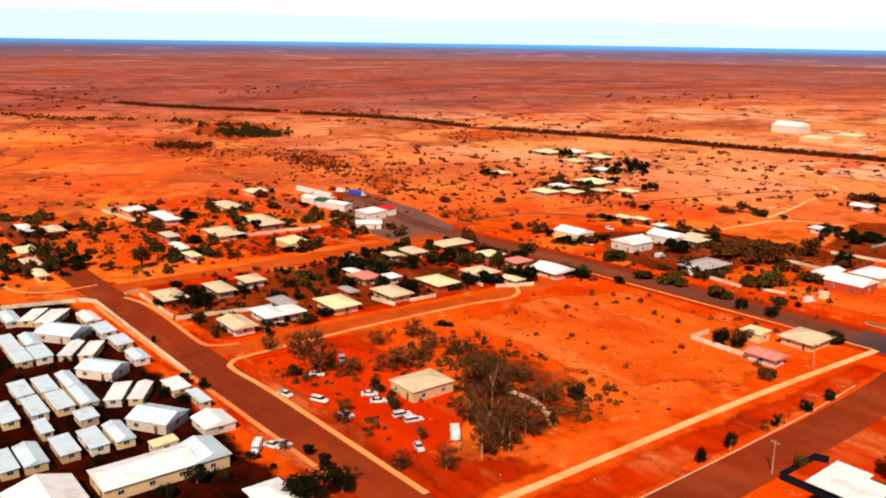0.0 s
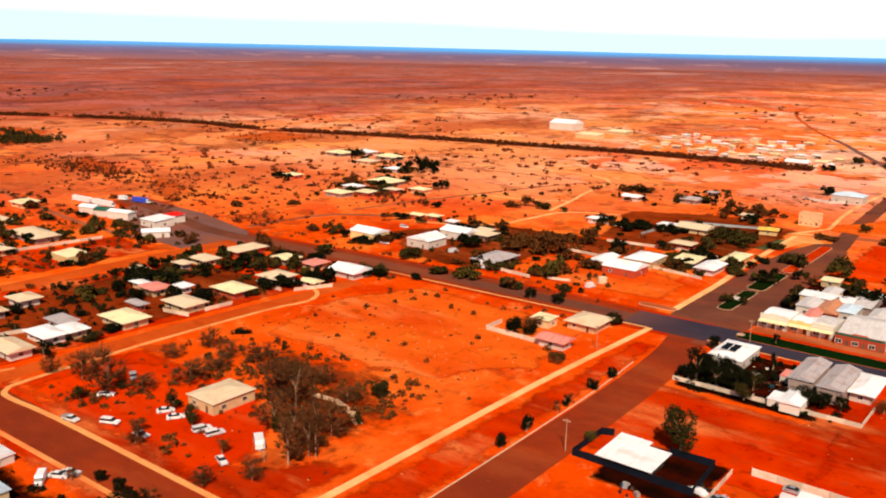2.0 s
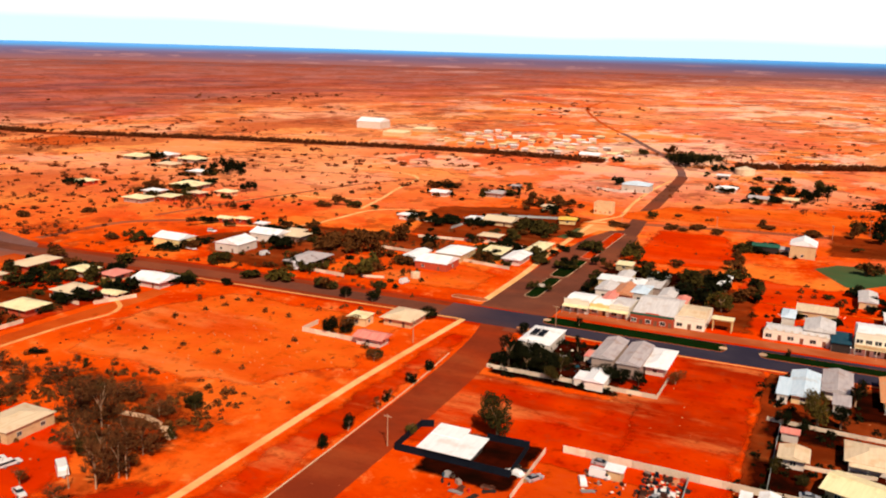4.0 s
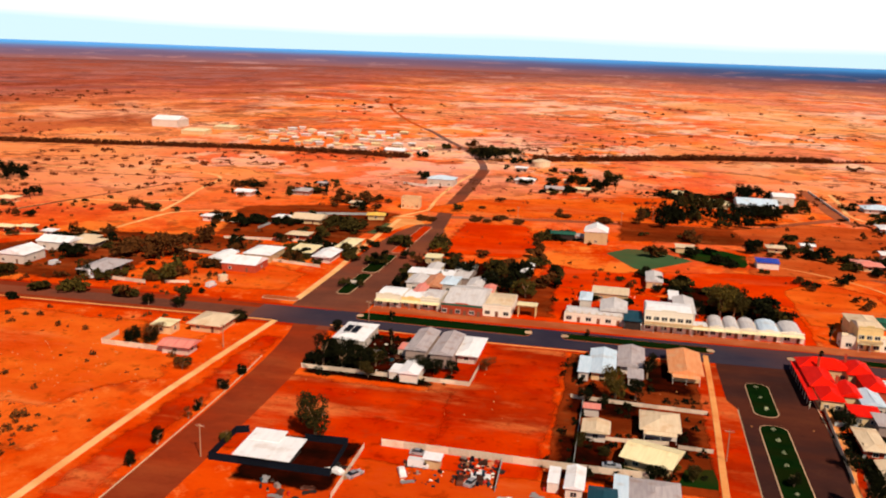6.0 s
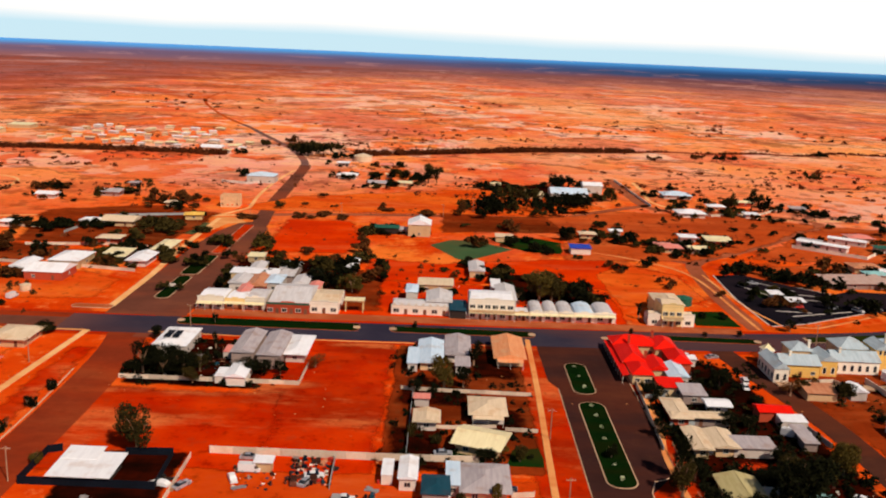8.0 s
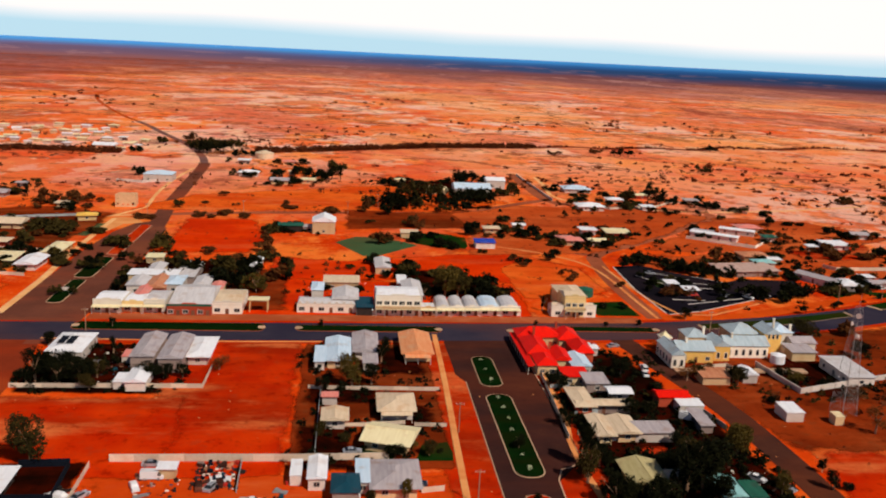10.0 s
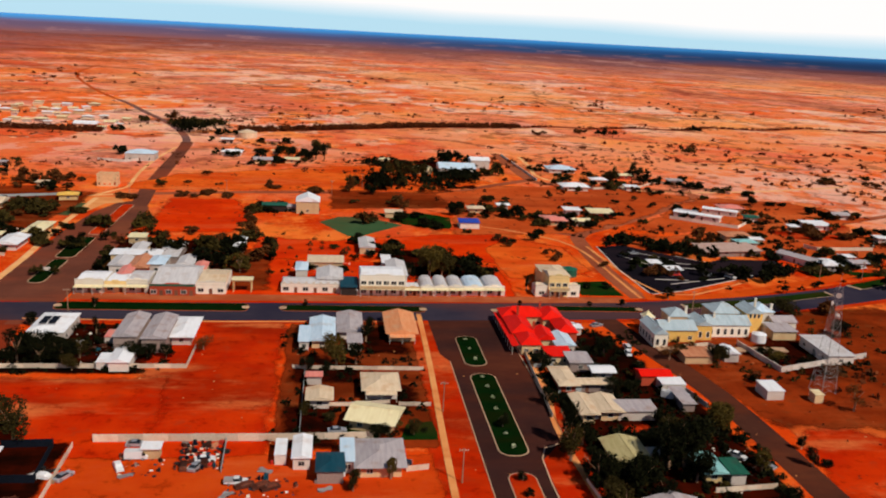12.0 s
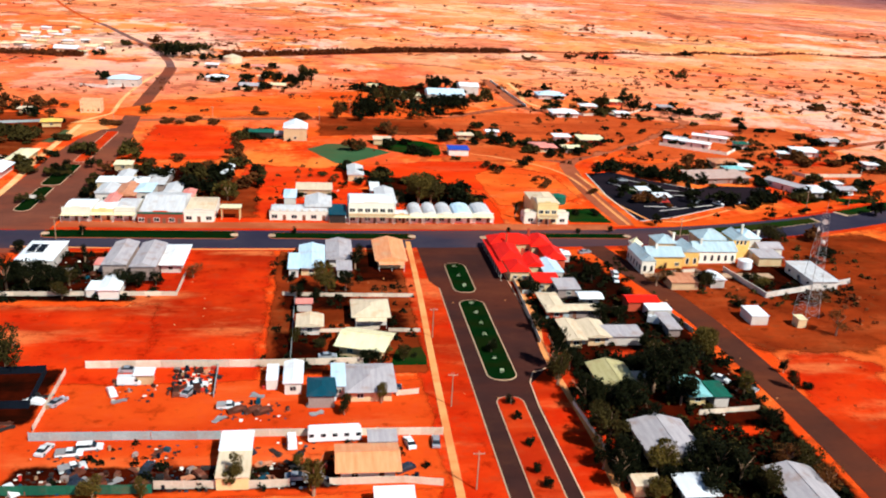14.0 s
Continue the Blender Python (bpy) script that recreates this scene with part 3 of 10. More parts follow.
def shared(key, build):
    if key not in SHARED:
        SHARED[key] = build()
    return SHARED[key]


def window_mesh():
    s = Solid()
    s.box(-0.75, -0.07, 0.0, 0.75, 0.0, 0.12).box(-0.75, -0.07, 1.18, 0.75, 0.0, 1.3)
    s.box(-0.75, -0.07, 0.12, -0.64, 0.0, 1.18).box(0.64, -0.07, 0.12, 0.75, 0.0, 1.18).box(-0.04, -0.06, 0.12, 0.04, 0.0, 1.18)
    return s.mesh("window", "frame")


def pane_mesh():
    return Solid().box(-0.64, -0.035, 0.12, 0.64, 0.02, 1.18).mesh("pane", "pane")


def door_mesh():
    return Solid().box(-0.5, -0.05, 0.0, 0.5, 0.02, 2.05).box(0.34, -0.12, 0.95, 0.4, -0.05, 1.05).mesh("door", "door")


def window_at(parent, x, y, z, turn, wide=1.0, tall=1.0):
    """A window on a wall; its outer side looks along -y before the turn."""
    m = pose(x, y, z, 0, 0, turn) @ Matrix.Diagonal((wide, 1.0, tall, 1.0))
    w = link("window", shared("window", window_mesh), parent, m)
    link("pane", shared("pane", pane_mesh), w, None)


def door_at(parent, x, y, turn, wide=1.0):
    link("door", shared("door", door_mesh), parent, pose(x, y, 0.02, 0, 0, turn) @ Matrix.Diagonal((wide, 1, 1, 1)))


def roof_solid(w, d, h, rise, style, over):
    """A roof with thickness; its ridge runs along the longer side."""
    s, th = Solid(), 0.16
    X, Y = w / 2 + over, d / 2 + over
    if style == "flat":
        lift = rise
        s.hull([(-X, -Y, h), (X, -Y, h), (X, Y, h + lift), (-X, Y, h + lift)], [(-X, -Y, h + th), (X, -Y, h + th), (X, Y, h + lift + th), (-X, Y, h + lift + th)])
        s.box(-X, -Y - 0.06, h - 0.06, X, -Y, h + th + 0.02)
        return s
    along = w >= d
    a, b = (X, Y) if along else (Y, X)
    cut = min(b, a * 0.92) if style == "hip" else 0.0

    def p(u, v, z):
        return (u, v, z) if along else (-v, u, z)

    e0, e1 = h, h + th
    top = h + rise
    lo = [p(-a, -b, e0), p(a, -b, e0), p(a, b, e0), p(-a, b, e0)]
    hi = [p(-a, -b, e1), p(a, -b, e1), p(a, b, e1), p(-a, b, e1)]
    r0, r1 = p(-a + cut, 0, top + th), p(a - cut, 0, top + th)
    for i in range(4):
        j = (i + 1) % 4
        s.poly(lo[i], lo[j], hi[j], hi[i])
    s.poly(*reversed(lo))
    s.poly(hi[0], hi[1], r1, r0)
    s.poly(hi[2], hi[3], r0, r1)
    s.poly(hi[1], hi[2], r1)
    s.poly(hi[3], hi[0], r0)
    # ridge cap
    q = 0.12
    s.hull([p(-a + cut, -q, top + th - 0.05), p(a - cut, -q, top + th - 0.05), p(a - cut, q, top + th - 0.05), p(-a + cut, q, top + th - 0.05)],
           [p(-a + cut, -q, top + th + 0.06), p(a - cut, -q, top + th + 0.06), p(a - cut, q, top + th + 0.06), p(-a + cut, q, top + th + 0.06)])
    return s


def house(x, y, w, d, h, turn, style, roof, wall, label, name="house", category="house", rise=None, over=0.45, porch=0.0, lights=True, group="", chimney=False):
    """A building with walls, roof, door and windows; porch: depth of a verandah on its front (-y)."""
    ob = thing(name, x, y, turn, label, category, group)
    if rise is None:
        rise = {"hip": 0.30, "gable": 0.32, "flat": 0.06}[style] * min(w, d) * (0.5 if style != "flat" else 1.0)
    body = Solid()
    body.box(-w / 2, -d / 2, -0.2, w / 2, d / 2, h)
    part("wall", body, wall, ob)
    part("roof", roof_solid(w, d, h, rise, style, over), roof, ob)
    if style == "gable":
        for k in (-1, 1):
            g, e = Solid(), (k * w / 2 if w >= d else k * d / 2)
            if w >= d:
                g.hull([(e - 0.1, -d / 2, h), (e + 0.1, -d / 2, h), (e + 0.1, d / 2, h), (e - 0.1, d / 2, h)], [(e - 0.1, -0.05, h + rise), (e + 0.1, -0.05, h + rise), (e + 0.1, 0.05, h + rise), (e - 0.1, 0.05, h + rise)])
            else:
                g.hull([(-w / 2, e - 0.1, h), (w / 2, e - 0.1, h), (w / 2, e + 0.1, h), (-w / 2, e + 0.1, h)], [(-0.05, e - 0.1, h + rise), (0.05, e - 0.1, h + rise), (0.05, e + 0.1, h + rise), (-0.05, e + 0.1, h + rise)])
            part("gable_end", g, wall, ob)
    if lights and h >= 2.05:
        sill = 0.9
        far = math.hypot(x, y) > 330.0
        for sgn, turn2, run in ((-1, 0, w),) if far else ((-1, 0, w), (1, 180, w)):
            n = max(1, int(run // (6.0 if far else 4.6)))
            for i in range(n):
                px = -run / 2 + (i + 0.5) * run / n
                if i == n // 2 and n > 1:
                    door_at(ob, px, sgn * d / 2, turn2)
                else:
                    window_at(ob, px, sgn * d / 2, sill, turn2)
        for sgn, turn2 in ((1, 90),) if x < 0 and far else ((-1, -90), (1, 90)):
            n = max(1, int(d // (9.0 if far else 5.5)))
            for i in range(n):
                window_at(ob, sgn * w / 2, -d / 2 + (i + 0.5) * d / n, sill, turn2)
    if porch > 0:
        s = Solid()
        y0, y1 = -d / 2 - porch, -d / 2 - (over - 0.1)
        zf, zb = h - 0.55, h - 0.12
        s.hull([(-w / 2, y0, zf), (w / 2, y0, zf), (w / 2, y1, zb), (-w / 2, y1, zb)], [(-w / 2, y0, zf + 0.1), (w / 2, y0, zf + 0.1), (w / 2, y1, zb + 0.1), (-w / 2, y1, zb + 0.1)])
        part("verandah_roof", s, roof, ob)
        n = max(2, int(w // 3.5) + 1)
        post = shared(("post", round(zf, 2)), lambda: Solid().box(-0.07, -0.07, 0, 0.07, 0.07, zf).mesh("post", "frame"))
        for i in range(n):
            link("post", post, ob, pose(-w / 2 + 0.15 + i * (w - 0.3) / (n - 1), y0 + 0.15, 0))
    if chimney:
        part("chimney", Solid().box(w * 0.2, -0.35, h, w * 0.2 + 0.7, 0.35, h + rise + 0.9).box(w * 0.2 - 0.08, -0.43, h + rise + 0.9, w * 0.2 + 0.78, 0.43, h + rise + 1.05), "w_brick", ob)
    return ob


def fence(pts, h, material, label, gap=4.0, name="fence", thick=0.08):
    """A run of sheet panels between posts."""
    ob = thing(name, pts[0][0], pts[0][1], 0, label, "fence")
    ox, oy = pts[0]
    for (x0, y0), (x1, y1) in zip(pts, pts[1:]):
        run = math.hypot(x1 - x0, y1 - y0)
        n = max(1, round(run / gap))
        step, turn = run / n, math.degrees(math.atan2(y1 - y0, x1 - x0))
        key = (round(step, 2), h, material, thick)
        panel = shared(("panel", key), lambda: Solid().box(0.05, -thick / 2, 0.03, step - 0.05, thick / 2, h).box(0.05, -thick / 2 - 0.03, h - 0.12, step - 0.05, thick / 2 + 0.03, h - 0.04).mesh("panel", material))
        post = shared(("fpost", h, material), lambda: Solid().box(-0.07, -0.07, -0.2, 0.07, 0.07, h + 0.06).mesh("post", material))
        for i in range(n):
            k = i / n
            px, py = x0 + (x1 - x0) * k - ox, y0 + (y1 - y0) * k - oy
            lean = random.uniform(-1.2, 1.2)
            link("panel", panel, ob, pose(px, py, random.uniform(-0.05, 0.02), lean, 0, turn))
            link("post", post, ob, pose(px, py, 0, 0, 0, turn))
        link("post", post, ob, pose(x1 - ox, y1 - oy, 0, 0, 0, turn))
    return ob


# ---- trees ----
def crown_mesh(seed, material, n_lump=9, n_leaf=70, leaf=0.085):
    """A crown one metre high and wide, of many small leaf clumps in uneven lumps; its foot is at zero."""
    rnd = random.Random(seed)
    s = Solid()
    for i in range(n_lump):
        a, r = rnd.uniform(0, 2 * math.pi), rnd.uniform(0.08, 0.34)
        c = Vector((math.cos(a) * r, math.sin(a) * r, rnd.uniform(0.2, 0.82)))
        size = rnd.uniform(0.12, 0.22) * (1.15 - 0.4 * abs(c.z - 0.5))
        for k in range(n_leaf):
            d = Vector((rnd.gauss(0, 1), rnd.gauss(0, 1), rnd.gauss(0, 0.8))).normalized()
            p = c + d * size * rnd.uniform(0.55, 1.08)
            t = Vector((rnd.gauss(0, 1), rnd.gauss(0, 1), rnd.gauss(0, 0.7))).normalized()
            u = t.cross(Vector((rnd.gauss(0, 1), rnd.gauss(0, 1), rnd.gauss(0, 1)))).normalized()
            q = leaf * rnd.uniform(0.5, 1.2)
            s.poly(p - t * q, p + u * q * 0.6, p + t * q, p - u * q * 0.6)
    return s.mesh("crown", material)


def trunk_mesh(seed):
    rnd = random.Random(seed)
    s = Solid()
    s.tube((0, 0, -0.05), (0.02, 0.01, 0.42), 0.045, 0.028, 7)
    for i in range(5):
        a = i * 1.26 + rnd.uniform(-0.4, 0.4)
        z0 = rnd.uniform(0.3, 0.42)
        e = Vector((math.cos(a) * rnd.uniform(0.2, 0.32), math.sin(a) * rnd.uniform(0.2, 0.32), rnd.uniform(0.6, 0.85)))
        mid = Vector((e.x * 0.4, e.y * 0.4, z0 + (e.z - z0) * 0.5))
        s.tube((0.02, 0.01, z0), mid, 0.02, 0.013, 5)
        s.tube(mid, e, 0.013, 0.004, 5)
    return s.mesh("trunk", "bark")


TREE_LABELS = {"gum": "grey-green eucalyptus tree with an open crown", "olive": "olive-green tree with a thin sunlit crown",
               "dark_leaf": "dark green dense garden tree", "brown_leaf": "dry brownish tree with sparse leaves"}


def twigs_mesh(seed):
    """Fine bare twigs of a leafless crown, in fans at the ends of the limbs; one metre high and wide."""
    rnd, s = random.Random(seed), Solid()
    for i in range(44):
        a, r = rnd.uniform(0, 2 * math.pi), rnd.uniform(0.03, 0.36)
        base = Vector((math.cos(a) * r, math.sin(a) * r, rnd.uniform(0.12, 0.72)))
        for k in range(20):
            d = Vector((math.cos(a) * 0.5 + rnd.gauss(0, 0.7), math.sin(a) * 0.5 + rnd.gauss(0, 0.7), rnd.uniform(0.1, 1.4))).normalized()
            tip = base + d * rnd.uniform(0.10, 0.26)
            u = d.cross(Vector((rnd.gauss(0, 1), rnd.gauss(0, 1), rnd.gauss(0, 1)))).normalized() * 0.0075
            s.poly(base - u, base + u, tip + u * 0.3, tip - u * 0.3)
            if rnd.random() < 0.3:
                v = d.cross(u).normalized() * 0.014
                s.poly(tip - u * 2, tip + v, tip + u * 2, tip - v)
    return s.mesh("crown", "twig")


def bare_tree(x, y, h, wide):
    """A gum that has lost its leaves: pale trunk and limbs under a haze of twigs."""
    k = random.randrange(4)
    ob = thing("bare_tree", x, y, random.uniform(0, 360), "leafless gum with a pale trunk and brown twigs, on red earth", "tree")
    link("trunk", shared(("trunk", k), lambda: trunk_mesh(90 + k)), ob, Matrix.Diagonal((h * 0.42, h * 0.42, h, 1)))
    link("crown", shared(("twigs", k), lambda: twigs_mesh(60 + k)), ob, Matrix.Diagonal((wide * 1.2, wide * 1.2, h * 1.05, 1)))
    return ob


FAR = {}


def tree(x, y, h, wide, leaf="gum", label="", name="tree", z=0.0):
    if math.hypot(x, y) > 335.0:
        s, r = FAR.setdefault(leaf, Solid()), random.Random(int(x * 7 + y * 13))
        m = max(1, round(wide / 4.5))
        for i in range(m):
            a, d = r.uniform(0, 6.3), 0.0 if m == 1 else wide * r.uniform(0.15, 0.5)
            tx, ty, th, tw = x + math.cos(a) * d, y + math.sin(a) * d, h * r.uniform(0.55, 1.05), min(wide, 7.5) * r.uniform(0.9, 1.35)
            s.tube((tx, ty, -0.2), (tx, ty, th * 0.7), th * 0.03, th * 0.012, 5)
            for k in range(4):
                a, d = r.uniform(0, 6.3), tw * r.uniform(0.1, 0.34)
                clump(s, tx + math.cos(a) * d, ty + math.sin(a) * d, th * r.uniform(0.15, 0.6), tw * r.uniform(0.35, 0.65), th * 0.42, 60, r)
        return None
    k = random.randrange(5)
    ob = thing(name, x, y, random.uniform(0, 360), label or TREE_LABELS[leaf] + ", on red earth", "tree", "", z)
    sparse = leaf == "brown_leaf"
    crown = shared(("crown", k, leaf), lambda: crown_mesh(40 + k, leaf, 9 if sparse else 13, 130 if sparse else 210, 0.030 if sparse else 0.036))
    trunk = shared(("trunk", k), lambda: trunk_mesh(90 + k))
    foot = 0.12 if h > 3.5 else -0.06
    link("trunk", trunk, ob, Matrix.Diagonal((h * 0.9, h * 0.9, h, 1)))
    link("crown", crown, ob, pose(0, 0, h * foot) @ Matrix.Diagonal((wide * 1.15, wide * 1.15, h * (1.05 - foot), 1)))
    return ob


def clump(s, x, y, z, wide, high, n, rnd):
    """Leaf clumps of one shrub, added to a joined mesh."""
    for k in range(n):
        d = Vector((rnd.gauss(0, 1), rnd.gauss(0, 1), abs(rnd.gauss(0, 0.9)))).normalized() * rnd.uniform(0.5, 1.0)
        p = Vector((x + d.x * wide * 0.5, y + d.y * wide * 0.5, z + d.z * high))
        t = Vector((rnd.gauss(0, 1), rnd.gauss(0, 1), rnd.gauss(0, 0.6))).normalized()
        u = t.cross(Vector((rnd.gauss(0, 1), rnd.gauss(0, 1), 1.0))).normalized()
        q = wide * rnd.uniform(0.16, 0.36) * (0.60 if n >= 60 else 0.66 if n >= 36 else 1.0)
        s.poly(p - t * q, p + u * q * 0.7, p + t * q, p - u * q * 0.7)


# ---- vehicles ----
def wheel_mesh(r=0.34, w=0.24):
    s = Solid()
    n = 12
    c = [(math.cos(i * 2 * math.pi / n), math.sin(i * 2 * math.pi / n)) for i in range(n)]
    s.hull([(r * p, -w / 2, r * q) for p, q in c][::-1], [(r * p, w / 2, r * q) for p, q in c][::-1])
    return s.mesh("wheel", "tyre")


def rim_mesh():
    s = Solid()
    n = 10
    c = [(0.2 * math.cos(i * 2 * math.pi / n), 0.2 * math.sin(i * 2 * math.pi / n)) for i in range(n)]
    s.hull([(p, -0.135, q) for p, q in c][::-1], [(p, 0.135, q) for p, q in c][::-1])
    return s.mesh("rim", "steel")


def loft_x(s, profile, half):
    """One closed skin along x from stations (x, bottom, top, inset at the top)."""
    k = len(s.v)
    for x, z0, z1, i in profile:
        s.v += [(x, -half, z0), (x, half, z0), (x, half - i, z1), (x, -half + i, z1)]
    s.f.append((k, k + 1, k + 2, k + 3))
    n = len(profile)
    for j in range(n - 1):
        a, b = k + 4 * j, k + 4 * j + 4
        for q in range(4):
            r = (q + 1) % 4
            s.f.append((a + r, a + q, b + q, b + r))
    e = k + 4 * (n - 1)
    s.f.append((e + 3, e + 2, e + 1, e))
    return s


def add_wheels(ob, xs, y, r=0.34):
    wheel = shared(("wheel", r), lambda: wheel_mesh(r))
    rim = shared("rim", rim_mesh)
    for x in xs:
        for sy in (-1, 1):
            w = link("wheel", wheel, ob, pose(x, sy * y, r))
            link("rim", rim, w, None)


def car(x, y, turn, paint="car_white", kind="sedan", label=""):
    names = {"sedan": "white sedan car", "ute": "white utility truck with a flat tray", "wagon": "white four-wheel drive wagon", "van": "white delivery van"}
    colour = {"car_white": "white", "car_silver": "silver", "car_dark": "dark", "car_red": "red"}[paint]
    ob = thing("car", x, y, turn, label or names[kind].replace("white", colour) + " parked on red dirt", "car", "parked cars")
    s, g = Solid(), Solid()
    if kind == "sedan":
        loft_x(s, [(-2.3, 0.35, 0.85, 0.1), (-2.2, 0.25, 0.95, 0.08), (-1.3, 0.25, 1.0, 0.06), (1.0, 0.25, 0.98, 0.06), (2.1, 0.25, 0.8, 0.1), (2.3, 0.35, 0.7, 0.14)], 0.88)
        loft_x(g, [(-1.75, 0.99, 1.0, 0.1), (-1.05, 0.99, 1.40, 0.2), (0.25, 0.99, 1.40, 0.2), (1.05, 0.97, 0.98, 0.1)], 0.84)
        part("roof_panel", Solid().box(-1.05, -0.64, 1.39, 0.25, 0.64, 1.45, 0.05), paint, ob)
    elif kind in ("ute", "wagon"):
        loft_x(s, [(-2.5, 0.5, 1.0, 0.05), (1.2, 0.45, 1.05, 0.05), (2.3, 0.45, 1.0, 0.1), (2.5, 0.5, 0.8, 0.14)], 0.92)
        if kind == "ute":
            loft_x(g, [(-0.5, 1.04, 1.6, 0.15), (0.7, 1.04, 1.6, 0.16), (1.3, 1.04, 1.06, 0.1)], 0.86)
            part("roof_panel", Solid().box(-0.5, -0.7, 1.59, 0.7, 0.7, 1.66, 0.05), paint, ob)
            part("tray", Solid().box(-2.55, -0.98, 0.98, -0.6, 0.98, 1.3), "steel", ob)
        else:
            loft_x(g, [(-2.45, 1.0, 1.55, 0.12), (0.6, 1.04, 1.65, 0.16), (1.3, 1.04, 1.06, 0.1)], 0.86)
            part("roof_panel", Solid().box(-2.4, -0.72, 1.6, 0.6, 0.72, 1.74, 0.05), paint, ob)
    else:
        loft_x(s, [(-2.6, 0.4, 2.2, 0.08), (1.2, 0.4, 2.2, 0.1), (1.9, 0.4, 1.2, 0.1), (2.5, 0.4, 1.0, 0.1)], 0.95)
        loft_x(g, [(1.25, 1.25, 2.1, 0.12), (1.93, 1.2, 1.25, 0.12)], 0.96)
    part("body", s, paint, ob)
    part("cabin_glass", g, "pane", ob, "dark tinted glass")
    lamp = shared("lamp", lambda: Solid().box(-0.06, -0.16, -0.08, 0.06, 0.16, 0.08, 0.02).mesh("headlight", "line"))
    for sy in (-0.6, 0.6):
        link("headlight", lamp, ob, pose(2.3, sy, 0.72))
    add_wheels(ob, (-1.45, 1.45), 0.82)
    return ob


def long_vehicle(x, y, turn, length, kind, paint, label, cab=None):
    """A bus, truck, caravan or trailer."""
    ob = thing(kind, x, y, turn, label, kind)
    s = Solid()
    L = length / 2
    hi = {"bus": 3.1, "truck": 3.2, "caravan": 2.6, "trailer": 3.4}[kind]
    loft_x(s, [(-L, 0.7, hi - 0.25, 0.1), (-L + 0.3, 0.5, hi, 0.12), (L - 0.5, 0.5, hi, 0.12), (L, 0.6, hi - 0.7, 0.1)], 1.22)
    part("body", s, paint, ob)
    if kind in ("bus", "caravan"):
        for sy in (-1, 1):
            n = max(2, int(length // 1.9))
            for i in range(n):
                px = -L + 0.7 + i * (length - 1.4) / max(n - 1, 1)
                part("window", Solid().box(px - 0.5, sy * 1.19 - 0.03, 1.5, px + 0.5, sy * 1.19 + 0.03, 2.2), "pane", ob)
    if kind in ("truck", "trailer") and cab:
        c = Solid()
        loft_x(c, [(L + 0.3, 0.6, 2.7, 0.15), (L + 1.6, 0.6, 2.6, 0.15), (L + 2.3, 0.6, 1.4, 0.1)], 1.1)
        part("cab", c, cab, ob)
        g = Solid()
        loft_x(g, [(L + 1.66, 1.7, 2.5, 0.2), (L + 2.2, 1.6, 1.65, 0.15)], 1.12)
        part("windscreen", g, "pane", ob)
    add_wheels(ob, (-L + 1.2, L - 1.6) if kind != "caravan" else (-0.4, 0.4), 1.05, 0.48 if kind != "caravan" else 0.34)
    if kind == "caravan":
        part("drawbar", Solid().hull([(L, -0.5, 0.45), (L + 1.2, -0.05, 0.45), (L + 1.2, 0.05, 0.45), (L, 0.5, 0.45)], [(L, -0.5, 0.55), (L + 1.2, -0.05, 0.55), (L + 1.2, 0.05, 0.55), (L, 0.5, 0.55)]), "steel", ob)
    return ob


